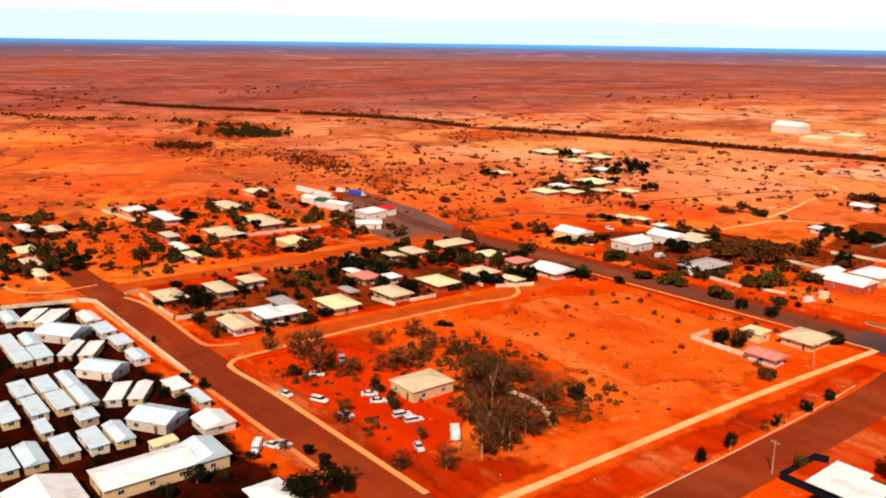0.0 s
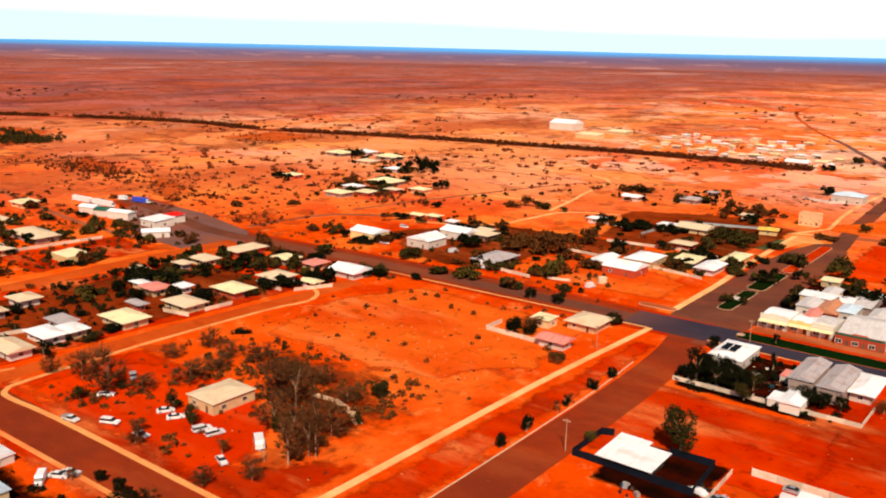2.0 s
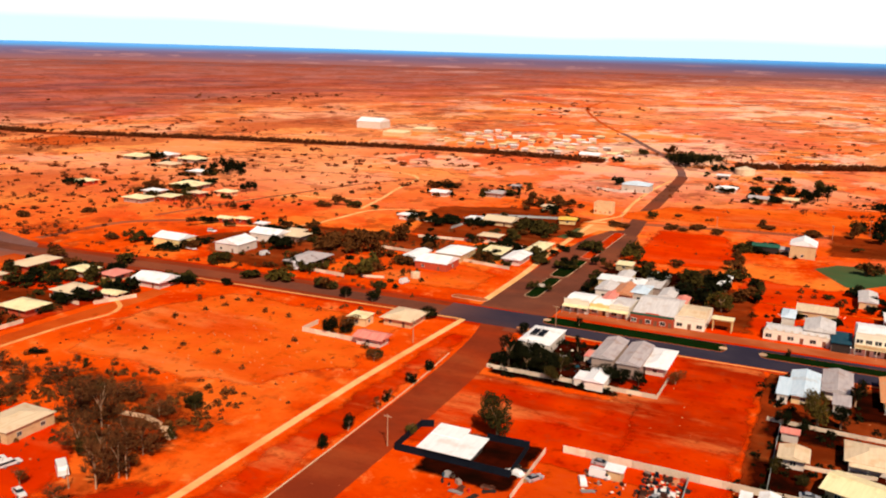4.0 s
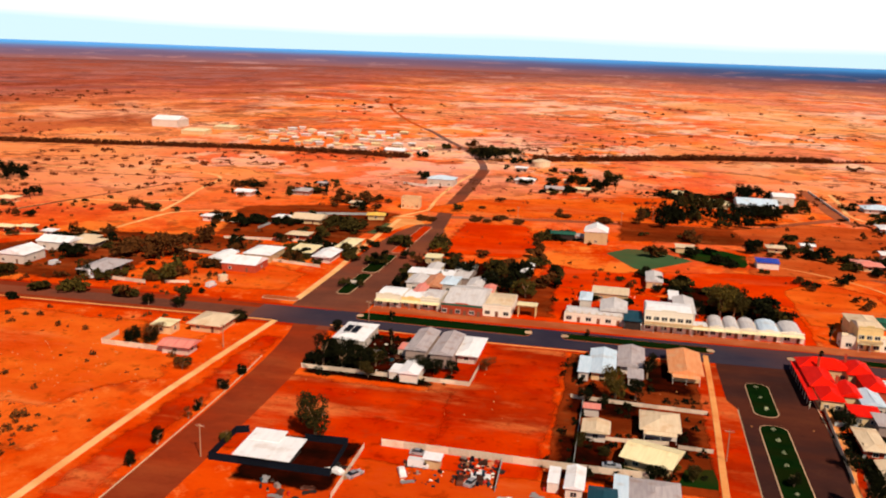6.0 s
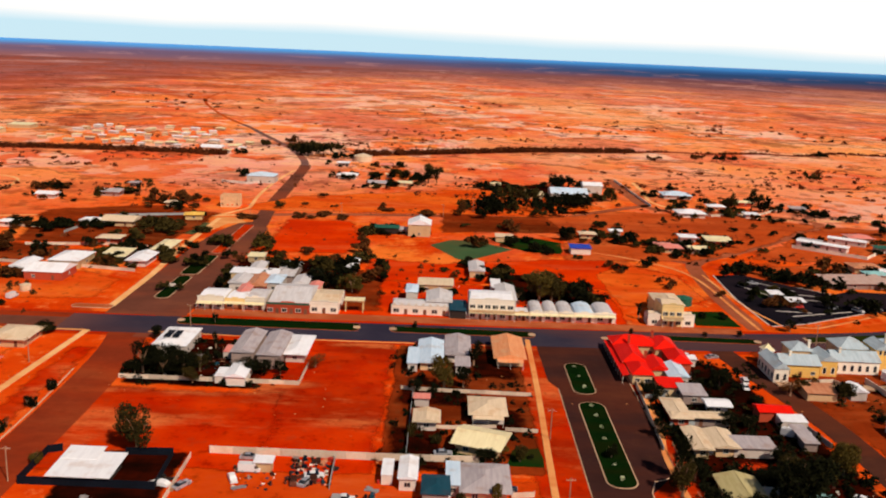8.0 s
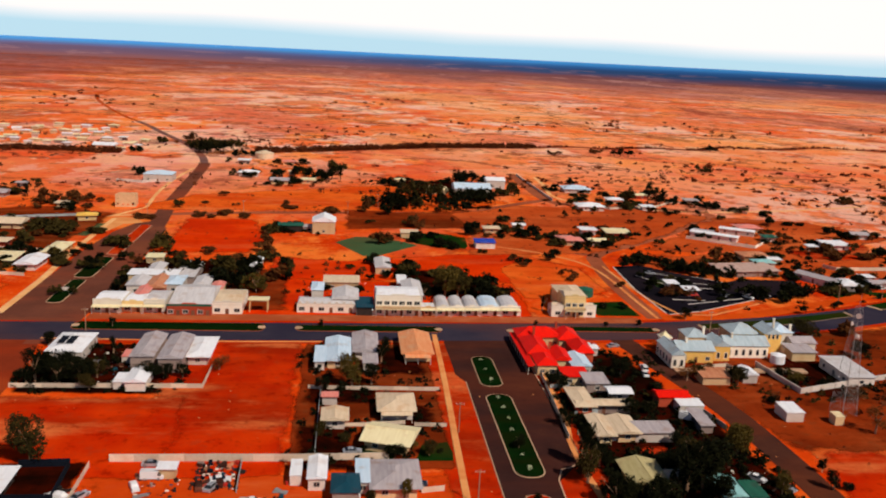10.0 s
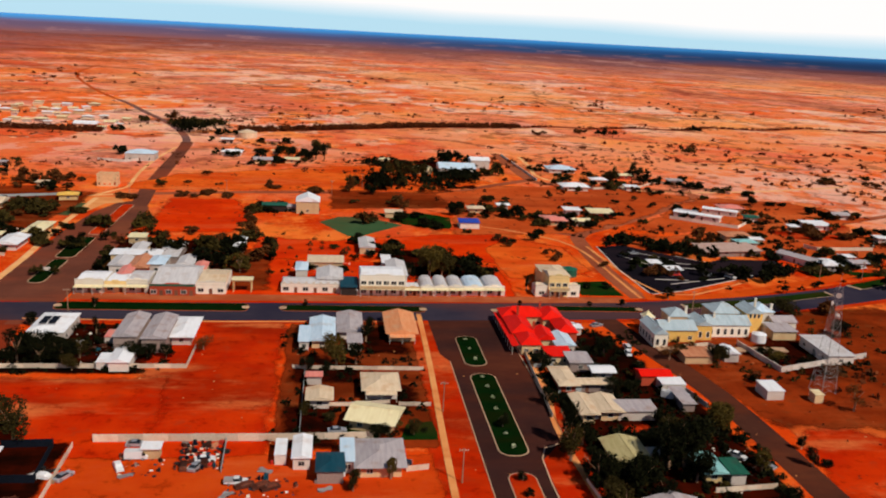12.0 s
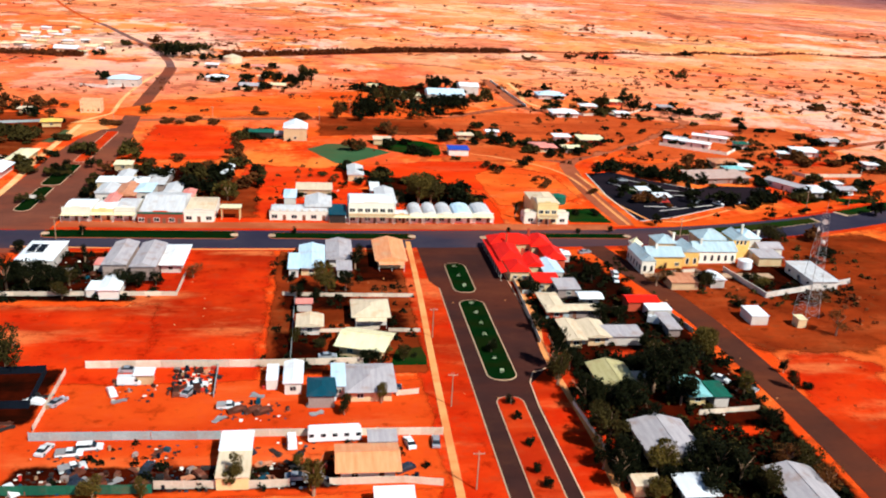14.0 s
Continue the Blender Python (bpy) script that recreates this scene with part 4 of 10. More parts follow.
def shop(x0, x1, y, depth, h, wall, roof, label, awning=0.0, bays=3, storeys=1, rise=1.2, crenel=False, vault=False, fascia=""):
    """A street shop: masonry box with a parapet towards the street (-y), an awning on posts and an iron roof behind."""
    w = x1 - x0
    ob = thing("shop", (x0 + x1) / 2, y, 0, label, "shop", "shops on the main street")
    X = w / 2
    body = Solid().box(-X, 0.0, -0.2, X, depth, h - 0.9)
    body.box(-X, 0.0, h - 0.9, X, 0.35, h)
    part("wall", body, wall, ob)
    cap = Solid().box(-X - 0.08, -0.1, h - 0.12, X + 0.08, 0.43, h + 0.1).box(-X - 0.04, -0.06, h - 1.05, X + 0.04, 0.0, h - 0.9)
    if crenel:
        n = max(4, int(w // 2.4))
        for i in range(n):
            px = -X + (i + 0.25) * w / n
            cap.box(px, -0.05, h + 0.1, px + 0.9, 0.38, h + 0.75)
    else:
        cap.box(-w * 0.16, -0.06, h + 0.1, w * 0.16, 0.38, h + 0.55, 0.06)
    part("parapet", cap, "w_bright" if wall in ("w_cream", "w_white") else wall, ob)
    r = Solid()
    base = h - 0.9
    if vault:
        n = max(1, round(w / 6.5))
        for i in range(n):
            a0, a1 = -X + i * w / n + 0.1, -X + (i + 1) * w / n - 0.1
            ring = [((a0 + a1) / 2 - (a1 - a0) / 2 * math.cos(math.pi * k / 6), base + 1.7 * math.sin(math.pi * k / 6)) for k in range(7)]
            r.hull([(px, 0.4, pz) for px, pz in ring][::-1], [(px, depth, pz) for px, pz in ring][::-1])
    else:
        mid = depth * 0.5
        r.hull([(-X + 0.05, 0.4, base), (X - 0.05, 0.4, base), (X - 0.05, depth + 0.3, base), (-X + 0.05, depth + 0.3, base)],
               [(-X + 0.6, mid - 0.1, base + rise), (X - 0.6, mid - 0.1, base + rise), (X - 0.6, mid + 0.1, base + rise), (-X + 0.6, mid + 0.1, base + rise)])
    part("roof", r, roof, ob)
    if fascia:
        part("fascia", Solid().box(-X - 0.05, -0.16, h - 0.6, X + 0.05, -0.1, h + 0.12), fascia, ob, "dark green painted fascia board")
    for lvl in range(storeys):
        z0 = lvl * 3.4
        for i in range(bays):
            px = -X + (i + 0.5) * w / bays
            if lvl == 0 and i % 2 == bays // 2 % 2 and bays > 1:
                door_at(ob, px, 0.0, 0, 1.2)
            else:
                window_at(ob, px, 0.0, z0 + 0.7, 0, min(1.5, w / bays / 1.9), 1.2)
    for sx in (-1, 1):
        for k in range(max(1, int(depth // 6))):
            window_at(ob, sx * X, 2.5 + k * 5.5, 1.0, 90 * sx)
    if awning:
        za = 2.9 if storeys == 1 else 3.3
        s = Solid().hull([(-X, -awning, za - 0.3), (X, -awning, za - 0.3), (X, -0.08, za), (-X, -0.08, za)], [(-X, -awning, za - 0.18), (X, -awning, za - 0.18), (X, -0.08, za + 0.12), (-X, -0.08, za + 0.12)])
        part("awning", s, "r_cream", ob, "sloping cream iron street awning")
        n = max(2, int(w // 3.2) + 1)
        post = shared(("apost", za), lambda: Solid().box(-0.07, -0.07, 0, 0.07, 0.07, za - 0.28).mesh("post", "frame"))
        for i in range(n):
            link("post", post, ob, pose(-X + 0.2 + i * (w - 0.4) / (n - 1), -awning + 0.15, 0))
        if storeys == 2:
            part("balcony_rail", Solid().box(-X, -awning, za + 0.15, X, -awning + 0.08, za + 1.1), "w_cream", ob)
            link_posts = shared("upost", lambda: Solid().box(-0.06, -0.06, 0, 0.06, 0.06, 3.0).mesh("post", "frame"))
            for i in range(n):
                link("post", link_posts, ob, pose(-X + 0.2 + i * (w - 0.4) / (n - 1), -awning + 0.15, za - 0.2))
    return ob

# ---- ground, roads and the far distance ----
g = Solid()
edges = [0, 60, 120, 250, 500, 1000, 2000, 3300, 4700]
n = 72
for r0, r1 in zip(edges, edges[1:]):
    for i in range(n):
        a, b = 2 * math.pi * i / n, 2 * math.pi * (i + 1) / n
        q = [(r1 * math.cos(a), r1 * math.sin(a), 0), (r1 * math.cos(b), r1 * math.sin(b), 0)]
        if r0:
            q += [(r0 * math.cos(b), r0 * math.sin(b), 0), (r0 * math.cos(a), r0 * math.sin(a), 0)]
        else:
            q += [(0, 0, 0)]
        g.poly(*q)
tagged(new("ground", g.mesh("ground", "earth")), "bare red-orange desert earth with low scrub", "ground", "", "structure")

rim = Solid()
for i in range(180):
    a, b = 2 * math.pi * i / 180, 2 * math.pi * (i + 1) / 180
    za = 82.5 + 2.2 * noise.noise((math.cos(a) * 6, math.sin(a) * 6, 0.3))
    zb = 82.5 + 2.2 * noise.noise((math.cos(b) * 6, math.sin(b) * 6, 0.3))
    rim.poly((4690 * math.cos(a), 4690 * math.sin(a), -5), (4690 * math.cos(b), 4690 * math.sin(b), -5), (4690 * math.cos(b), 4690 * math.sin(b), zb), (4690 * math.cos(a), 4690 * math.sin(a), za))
tagged(new("backdrop", rim.mesh("backdrop", "haze")), "distant plain and low ranges at the horizon, tinted with blue-grey haze", "distance", "", "structure")

MAIN = smooth([(-470, 292), (-420, 284), (-370, 272), (-320, 272), (-260, 278), (-200, 281), (-130, 283), (0, 286), (60, 288), (110, 291), (160, 299), (205, 312), (260, 335), (330, 372), (420, 425)])
strip("shoulder", [p for p in MAIN if p[0] < -118], 20.0, 0.04, "dust_road", "dusty brown shoulder of the main street", "verge")
strip("road", [p for p in MAIN if p[0] < -122], 9.5, 0.048, "cross_seal", "mauve sun bleached asphalt of the main street", "road")
strip("road", [p for p in MAIN if p[0] > -150], 19.0, 0.062, "main_asphalt", "wide dark asphalt main street", "road")
strip("verge", MAIN, 25.0, 0.03, "red_bed", "red dirt verge along the main street", "verge")
sheet("apron", [(-460, 300), (-440, 262), (-375, 240), (-338, 236), (-325, 262), (-345, 282), (-400, 296)], 0.042, "west_asphalt", "worn asphalt apron at the roadhouse", "road")
CROSS = smooth([(-97, 270), (-97, 300), (-96.3, 330), (-96.3, 375), (-98.6, 419), (-100.6, 460), (-105.2, 509), (-109.3, 588), (-113.4, 675), (-117, 712), (-127.4, 760), (-150.8, 832), (-195, 934), (-236, 1031), (-310, 1190), (-420, 1500), (-460, 1800)])
strip("road", [p for p in CROSS if p[1] < 715], 9.2, 0.056, "cross_seal", "dusty asphalt cross street out to the creek bridge", "road")
strip("road", [p for p in CROSS if 690 < p[1] < 1080], 6.5, 0.05, "west_asphalt", "dusty grey road to the creek bridge", "road")
strip("track", [p for p in CROSS if p[1] > 1060], 5.0, 0.045, "dirt_lane", "red dirt road across the plain", "track")
sheet("road", [(-120, 294), (-91, 294), (-91, 385), (-94, 452), (-104, 470), (-112, 464), (-118, 440), (-120.5, 400)], 0.053, "cross_seal", "broad divided part of the cross street", "road")
strip("road", smooth([(-97, 40), (-98, 134), (-98.5, 211), (-101, 255), (-106, 282)]), 13.0, 0.052, "dust_road", "dusty red asphalt cross street", "road")
sheet("road", [(36, 40), (50.3, 40), (50.3, 178), (57, 187), (59, 200), (59, 281), (33.5, 281), (34, 246), (36.4, 240)], 0.055, "asphalt", "asphalt side street with planted islands", "road")
strip("road", smooth([(96, 287), (101, 262), (110, 215), (112, 160), (111, 120), (108, 60)]), 8.5, 0.06, "lane_seal", "narrow grey-brown asphalt lane", "road")
strip("road", smooth([(-470, 92), (-330, 94), (-230, 96), (-130, 97), (-60, 98)]), 13.0, 0.055, "dust_road", "dusty sealed street past the cabins", "road")
strip("road", smooth([(-332, 92), (-331, 150), (-333, 220), (-332, 262)]), 11.0, 0.05, "dirt_lane", "dusty street between house blocks", "road")
strip("road", smooth([(-242, 100), (-242, 150), (-238, 225), (-238, 250)]), 8.0, 0.05, "dirt_lane", "narrow dirt lane beside the empty lot", "road")


def ragged(pts, jitter=1.4, step=5.0, seed=3):
    """A polygon with an uneven outline."""
    rnd, out = random.Random(seed), []
    for (x0, y0), (x1, y1) in zip(pts, pts[1:] + pts[:1]):
        n = max(1, int(math.hypot(x1 - x0, y1 - y0) / step))
        for i in range(n):
            t = i / n
            out.append((x0 + (x1 - x0) * t + rnd.uniform(-jitter, jitter), y0 + (y1 - y0) * t + rnd.uniform(-jitter, jitter)))
    return out


strip("creek_bed", smooth([(-88, 798), (-60, 808), (15, 849), (88, 890), (205, 926)]), 17.0, 0.03, "creek_bed", "dark brown bed of the creek", "creek")
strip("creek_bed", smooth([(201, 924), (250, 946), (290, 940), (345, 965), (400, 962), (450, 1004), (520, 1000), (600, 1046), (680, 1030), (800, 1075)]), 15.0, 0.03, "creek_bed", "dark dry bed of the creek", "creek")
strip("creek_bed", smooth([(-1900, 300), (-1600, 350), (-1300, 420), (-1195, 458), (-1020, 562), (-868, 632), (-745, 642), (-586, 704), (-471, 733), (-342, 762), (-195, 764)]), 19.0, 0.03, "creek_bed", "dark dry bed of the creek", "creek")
LAYER = [0.012]


def patch(pts, material, label, z=0.0, jitter=1.4, name="yard", seed=3):
    """A sheet of soil on a fine grid that thins out raggedly over its outer few metres."""
    LAYER[0] += 0.0012
    z = LAYER[0]
    poly = np.array(ragged(pts, jitter * 0.7, 8.0, seed))
    rim = 28.0 if jitter > 4.5 else 6.0 if jitter > 1.2 else 2.6
    lo, hi = poly.min(0) - 3.0, poly.max(0) + 3.0
    step = max(1.8, min(hi - lo) / 40.0)
    nx, ny = (int(k) + 2 for k in (hi - lo) / step)
    gx, gy = np.meshgrid(lo[0] + np.arange(nx) * step, lo[1] + np.arange(ny) * step)
    q = np.stack([gx.ravel(), gy.ravel()], 1)
    a, b = poly, np.roll(poly, -1, 0)
    d = b - a
    t = np.clip(((q[:, None] - a) * d).sum(2) / (d * d).sum(1), 0, 1)
    dist = np.linalg.norm(q[:, None] - (a + t[..., None] * d), axis=2).min(1)
    cross = (a[:, 1] > q[:, None, 1]) != (b[:, 1] > q[:, None, 1])
    xs = a[:, 0] + (q[:, None, 1] - a[:, 1]) * d[:, 0] / np.where(d[:, 1] == 0, 1e-9, d[:, 1])
    inside = (cross & (q[:, None, 0] < xs)).sum(1) % 2 == 1
    value = np.where(inside, np.clip(dist / rim, 0, 1), 0.0)
    s = Solid()
    s.v = [(x, y, z) for x, y in q.tolist()]
    for j in range(ny - 1):
        for i in range(nx - 1):
            k = j * nx + i
            if value[[k, k + 1, k + nx, k + nx + 1]].max() > 0:
                s.f.append((k, k + 1, k + nx + 1, k + nx))
    me = s.mesh(name, material)
    att = me.attributes.new("inside", "FLOAT", "POINT")
    att.data.foreach_set("value", value.tolist())
    return tagged(new(name, me), label, "ground", "", "structure")


def box_pts(x0, y0, x1, y1):
    return [(x0, y0), (x1, y0), (x1, y1), (x0, y1)]


# lots and yards with soils of their own; the blackest have shade painted in
patch([(-345, 62), (-330, 84), (-120, 84), (-110, 60), (-110, 112), (-140, 112), (-235, 108), (-345, 104)], "dark_soil", "deep red verges of the street past the cabins", seed=63, jitter=2.0)
patch([(-236, 104), (-124, 104), (-124, 140), (-150, 118), (-190, 112), (-214, 146), (-236, 152)], "dark_soil", "deep red dirt along the edge of the lot", seed=64, jitter=3.0)
patch([(104, 90), (250, 90), (262, 200), (232, 262), (196, 275), (150, 286), (112, 282), (104, 262), (118, 200), (118, 150)], "rail_soil", "orange red dirt of the railway ground", seed=31, jitter=4.0)
patch([(106, 90), (126, 90), (134, 150), (150, 186), (134, 198), (118, 190)], "dark_soil", "deep red dirt along the lane", seed=65, jitter=3.0)
# blackness of this yard stands for tree shade put into the soil colour
patch([(62, 100), (106, 100), (106, 150), (101, 190), (84, 196), (62, 190)], "litter", "garden soil of the last yards under painted black shade", 0.016, 1.2, seed=66)
patch([(20, 40), (64, 40), (64, 282), (24, 282)], "dark_soil", "deep red verge of the side street", seed=32, jitter=1.0)
patch([(-122, 60), (-104, 60), (-106, 262), (-118, 262)], "dark_soil", "deep red verge of the cross street", seed=33, jitter=2.0)
patch(box_pts(-331, 18, -146, 83), "litter", "brown trampled earth of the cabin park with painted shade", seed=1)
patch([(-231, 105), (-150, 105), (-146, 118), (-158, 140), (-185, 150), (-215, 146), (-232, 130)], "red_lot", "vivid red dirt of the parking lot", 0.018, 2.5, seed=2)
patch([(-214, 152), (-206, 182), (-160, 186), (-128, 166), (-128, 120), (-150, 108), (-152, 132), (-178, 152)], "umber_soil", "brown leaf-strewn earth round bare trees", seed=36, jitter=4.8)
patch([(-205, 152), (-190, 172), (-158, 168), (-146, 158), (-160, 140), (-178, 150)], "litter", "dark fallen leaves and painted shade under bare trees", 0.022, 4.8, seed=3)
patch([(-215, 182), (-150, 182), (-128, 215), (-135, 262), (-215, 264), (-229, 220)], "orange_soil", "orange gravelly empty lot", 0.012, 4.0, seed=4)
patch(box_pts(-92, 229, -46, 272), "litter", "dark garden soil round the solar house", 0.018, 0.8, seed=5)
patch(box_pts(-54, 176, -12, 276), "dark_soil", "deep red bare lot", 0.016, 1.5, seed=6)
patch(box_pts(-98, 176, -40, 230), "dark_soil", "deep red bare lot", 0.014, 2.0, seed=7)
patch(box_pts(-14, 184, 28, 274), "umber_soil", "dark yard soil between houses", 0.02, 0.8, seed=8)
patch([(62, 108), (104, 108), (106, 160), (104, 210), (92, 268), (66, 268), (61, 200)], "litter", "yard soil behind the hotel with painted tree shade", 0.02, 1.2, seed=9)
patch([(82.5, 157), (88, 152), (99.6, 152.5), (102, 157), (92, 158.5)], "red_lot", "bright red dirt in a back yard", seed=61, jitter=1.0)
patch([(63, 195), (76, 189), (98, 192), (103, 204), (85, 198)], "red_lot", "red dirt between two yards", seed=62, jitter=1.3)
patch(box_pts(-70, 136, 26, 183), "yard_soil", "orange red dirt of the scrap yards", 0.014, 1.0, seed=10)
patch(box_pts(-58, 138, 5, 149), "litter", "oily dark dirt of a scrap yard", 0.02, 1.0, seed=11)
patch([(104, 284), (106, 250), (116, 192), (150, 190), (196, 222), (236, 262), (215, 300), (150, 290)], "umber_soil", "dark brown dirt of the station yard", 0.012, 2.0, seed=12)
patch([(130, 248), (146, 226), (160, 236), (172, 258), (150, 264)], "litter", "shaded garden inside the depot wall", 0.012, 1.0, seed=34)
patch(box_pts(-92, 310, -36, 385), "litter", "dark yards behind the shops", 0.02, 1.0, seed=13)
patch(box_pts(-19, 312, 68, 352), "litter", "dark yards behind the shops", 0.02, 1.0, seed=14)
patch([(-90, 398), (-44, 398), (-38, 430), (-50, 482), (-90, 482)], "red_lot", "bright red bare lot", 0.018, 1.5, seed=15)
patch([(-38, 303), (72, 305), (72, 352), (-38, 356)], "red_lot", "bright red ground between the shops", seed=38, jitter=1.0)
patch([(-205, 398), (-130, 398), (-128, 490), (-170, 510), (-230, 480)], "umber_soil", "brown yards beside the cross street", seed=39, jitter=3.0)
patch([(-36, 352), (66, 354), (110, 330), (112, 385), (80, 415), (40, 405), (0, 392), (-36, 398)], "red_lot", "bright red open ground behind the shops", 0.012, 2.0, seed=16)
# umber sheet: brown dirt, with the shade between the shops painted in
patch([(-48, 308), (-20, 308), (-22, 356), (-34, 374), (-54, 370)], "umber_soil", "brown yard between the shops with painted shade", 0.026, 1.5, seed=67)
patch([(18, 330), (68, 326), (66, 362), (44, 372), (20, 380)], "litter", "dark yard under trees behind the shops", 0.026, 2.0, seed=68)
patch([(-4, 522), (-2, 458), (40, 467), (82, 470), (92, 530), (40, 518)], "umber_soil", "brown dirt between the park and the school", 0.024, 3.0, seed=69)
# dark soil boxes laid where the gardens lie in shade
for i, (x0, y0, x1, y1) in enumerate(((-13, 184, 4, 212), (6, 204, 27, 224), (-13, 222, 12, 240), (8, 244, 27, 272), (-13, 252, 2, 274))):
    patch(box_pts(x0, y0, x1, y1), "litter", "garden soil between houses under painted black shade", 0.026, 2.0, seed=70 + i)
patch([(72, 330), (100, 332), (112, 345), (110, 385), (88, 402), (70, 380)], "orange_soil", "orange bare lot beside the club", 0.02, 1.0, seed=17)
patch([(-330, 108), (-322, 232), (-250, 258), (-246, 232), (-250, 108)], "dark_soil", "red dirt of a house block", 0.012, 1.0, seed=20)
patch(box_pts(-318, 106, -252, 228), "umber_soil", "brown garden soil of a house block", 0.016, 1.5, seed=18)
patch(box_pts(-385, 168, -342, 230), "dark_soil", "red bare lot", 0.014, 2.0, seed=19)
patch([(-205, 306), (-165, 306), (-130, 310), (-128, 340), (-150, 352), (-205, 345)], "orange_soil", "orange bare corner lot", 0.014, 1.5, seed=21)
# shade inside the fence painted as a dark sheet of soil
patch(box_pts(-84, 163, -58, 190), "litter", "yard inside a fence darkened by painted shade", 0.02, 0.6, seed=22)
patch([(-240, 296), (-205, 300), (-205, 350), (-160, 372), (-180, 400), (-260, 390), (-300, 330)], "umber_soil", "brown yards of the workshops", 0.012, 3.0, seed=23)
patch([(4, 522), (92, 532), (108, 590), (92, 655), (40, 648), (8, 600)], "litter", "school ground darkened by painted shade", 0.012, 3.0, seed=24)

strip("channel", [(-166, 156), (-157, 157), (-149, 154.5), (-142, 150)], 2.2, 0.12, "kerb", "pale concrete drain channel", "channel")

patch([(124, 380), (206, 372), (262, 372), (330, 396), (330, 430), (240, 440), (150, 410)], "brown_soil", "brown yards round the pavilion", seed=35, jitter=3.0)
patch([(58, 404), (120, 412), (170, 450), (240, 530), (190, 556), (110, 552), (60, 516), (66, 460)], "brown_soil", "brown dirt round the park houses", seed=40, jitter=4.0)
patch([(234, 428), (300, 500), (318, 512), (292, 440), (274, 412), (237, 403)], "dark_soil", "dark red yard round the depot sheds", seed=60, jitter=3.0)
patch([(150, 420), (260, 430), (330, 470), (300, 520), (236, 530)], "brown_soil", "brown dirt beside the pavilions", seed=41, jitter=4.0)
patch([(-128, 500), (60, 520), (110, 560), (60, 640), (0, 610), (-100, 560)], "orange_soil", "bright red open ground before the school", seed=42, jitter=4.0)
for i, pts in enumerate(([(-893, 345), (-1020, 455), (-880, 470), (-770, 410), (-770, 345)], [(-750, 262), (-800, 330), (-740, 330), (-670, 290), (-690, 262)], [(-640, 330), (-690, 395), (-600, 380), (-545, 350), (-575, 322)], [(-395, 290), (-395, 332), (-340, 328), (-345, 290)],
                         [(-565, 350), (-540, 372), (-470, 350), (-425, 300), (-440, 284), (-500, 320)], [(-735, 540), (-735, 650), (-640, 640), (-640, 560)])):
    patch(pts, "brown_soil", "brown scrubby flat on the plain", seed=50 + i, jitter=5.0, name="scrub_flat")

# green ground
sheet("lawn", ragged([(39, 541), (46, 582), (69, 587), (68, 556), (54, 532)], 1.0), 0.03, "grass", "dark green school lawn", "lawn")
sheet("court", [(-6, 428), (4, 442), (18, 443), (36, 425), (13, 398), (8, 399)], 0.035, "court", "dull green sports court", "court")
sheet("lawn", ragged([(36, 428), (46, 421), (60, 420), (63, 446), (51, 456), (24, 452)], 1.0), 0.03, "grass", "dark green park lawn", "lawn")
sheet("lawn", ragged([(212, 345), (226, 352), (242, 350), (256, 350), (252, 345), (236, 342), (214, 336)], 0.8), 0.05, "grass", "green roadside lawn before the white hall", "lawn")
sheet("lawn", [(97, 309), (114, 309), (113, 329), (98, 327)], 0.05, "grass", "bright green lawn beside the club", "lawn")
sheet("lawn", ragged([(-180, 428), (-128, 430), (-126, 460), (-180, 462)], 1.0), 0.03, "court", "olive green oval of a yard", "lawn")
sheet("lawn", ragged([(0, 190), (12, 189), (14, 196), (-2, 197)], 0.6), 0.035, "grass", "small green back lawn", "lawn")
sheet("lawn", ragged([(18, 189), (27, 189), (27, 199), (20, 198)], 0.6), 0.035, "grass", "small green front lawn", "lawn")


def island(x0, y0, x1, y1, r, material, label, flowers=0, kerb="kerb"):
    """A kerbed traffic island."""
    sheet("island_kerb", oval(x0, y0, x1, y1, r), 0.16, kerb, "worn concrete kerb ring of a traffic island", "kerb")
    sheet("island", oval(x0 + 0.28, y0 + 0.28, x1 - 0.28, y1 - 0.28, max(r - 0.28, 0.3)), 0.2, material, label, "island")
    for i in range(flowers):
        k = (i + 0.6) / flowers
        s = Solid()
        rnd = random.Random(70 + i)
        clump(s, (x0 + x1) / 2 + rnd.uniform(-0.4, 0.4), y0 + (y1 - y0) * k, 0.2, 1.3, 0.7, 14, rnd)
        tagged(new("flower_bed", s.mesh("flower_bed", "flower")), "pale flowering shrub in a planted traffic island", "shrub", "shrubs in the islands")


island(40.6, 236.2, 47.6, 262, 3.2, "grass_bed", "dark green planted island in the side street", 3)
island(40.6, 180.2, 48.2, 230.5, 3.4, "grass_bed", "long dark green planted island in the side street", 7)
island(40.4, 60.0, 47.0, 172.4, 3.0, "red_bed", "red earth island with small palms", 0)
for x0, x1, y0, y1 in ((-92, -28, 285.2, 293.8), (-17, 34, 286.0, 292.6), (58, 74, 287, 290.8), (78, 115, 289.0, 294.6)):
    island(x0, y0, x1, y1, 2.4, "grass_bed", "green grass median in the main street", 0, "pave_soil")
    for xn in (x0 + 0.9, x1 - 0.9):
        sheet("median_nose", oval(xn - 1.3, (y0 + y1) / 2 - 1.5, xn + 1.3, (y0 + y1) / 2 + 1.5, 1.2), 0.24, "kerb", "pale concrete nose of a median", "kerb")
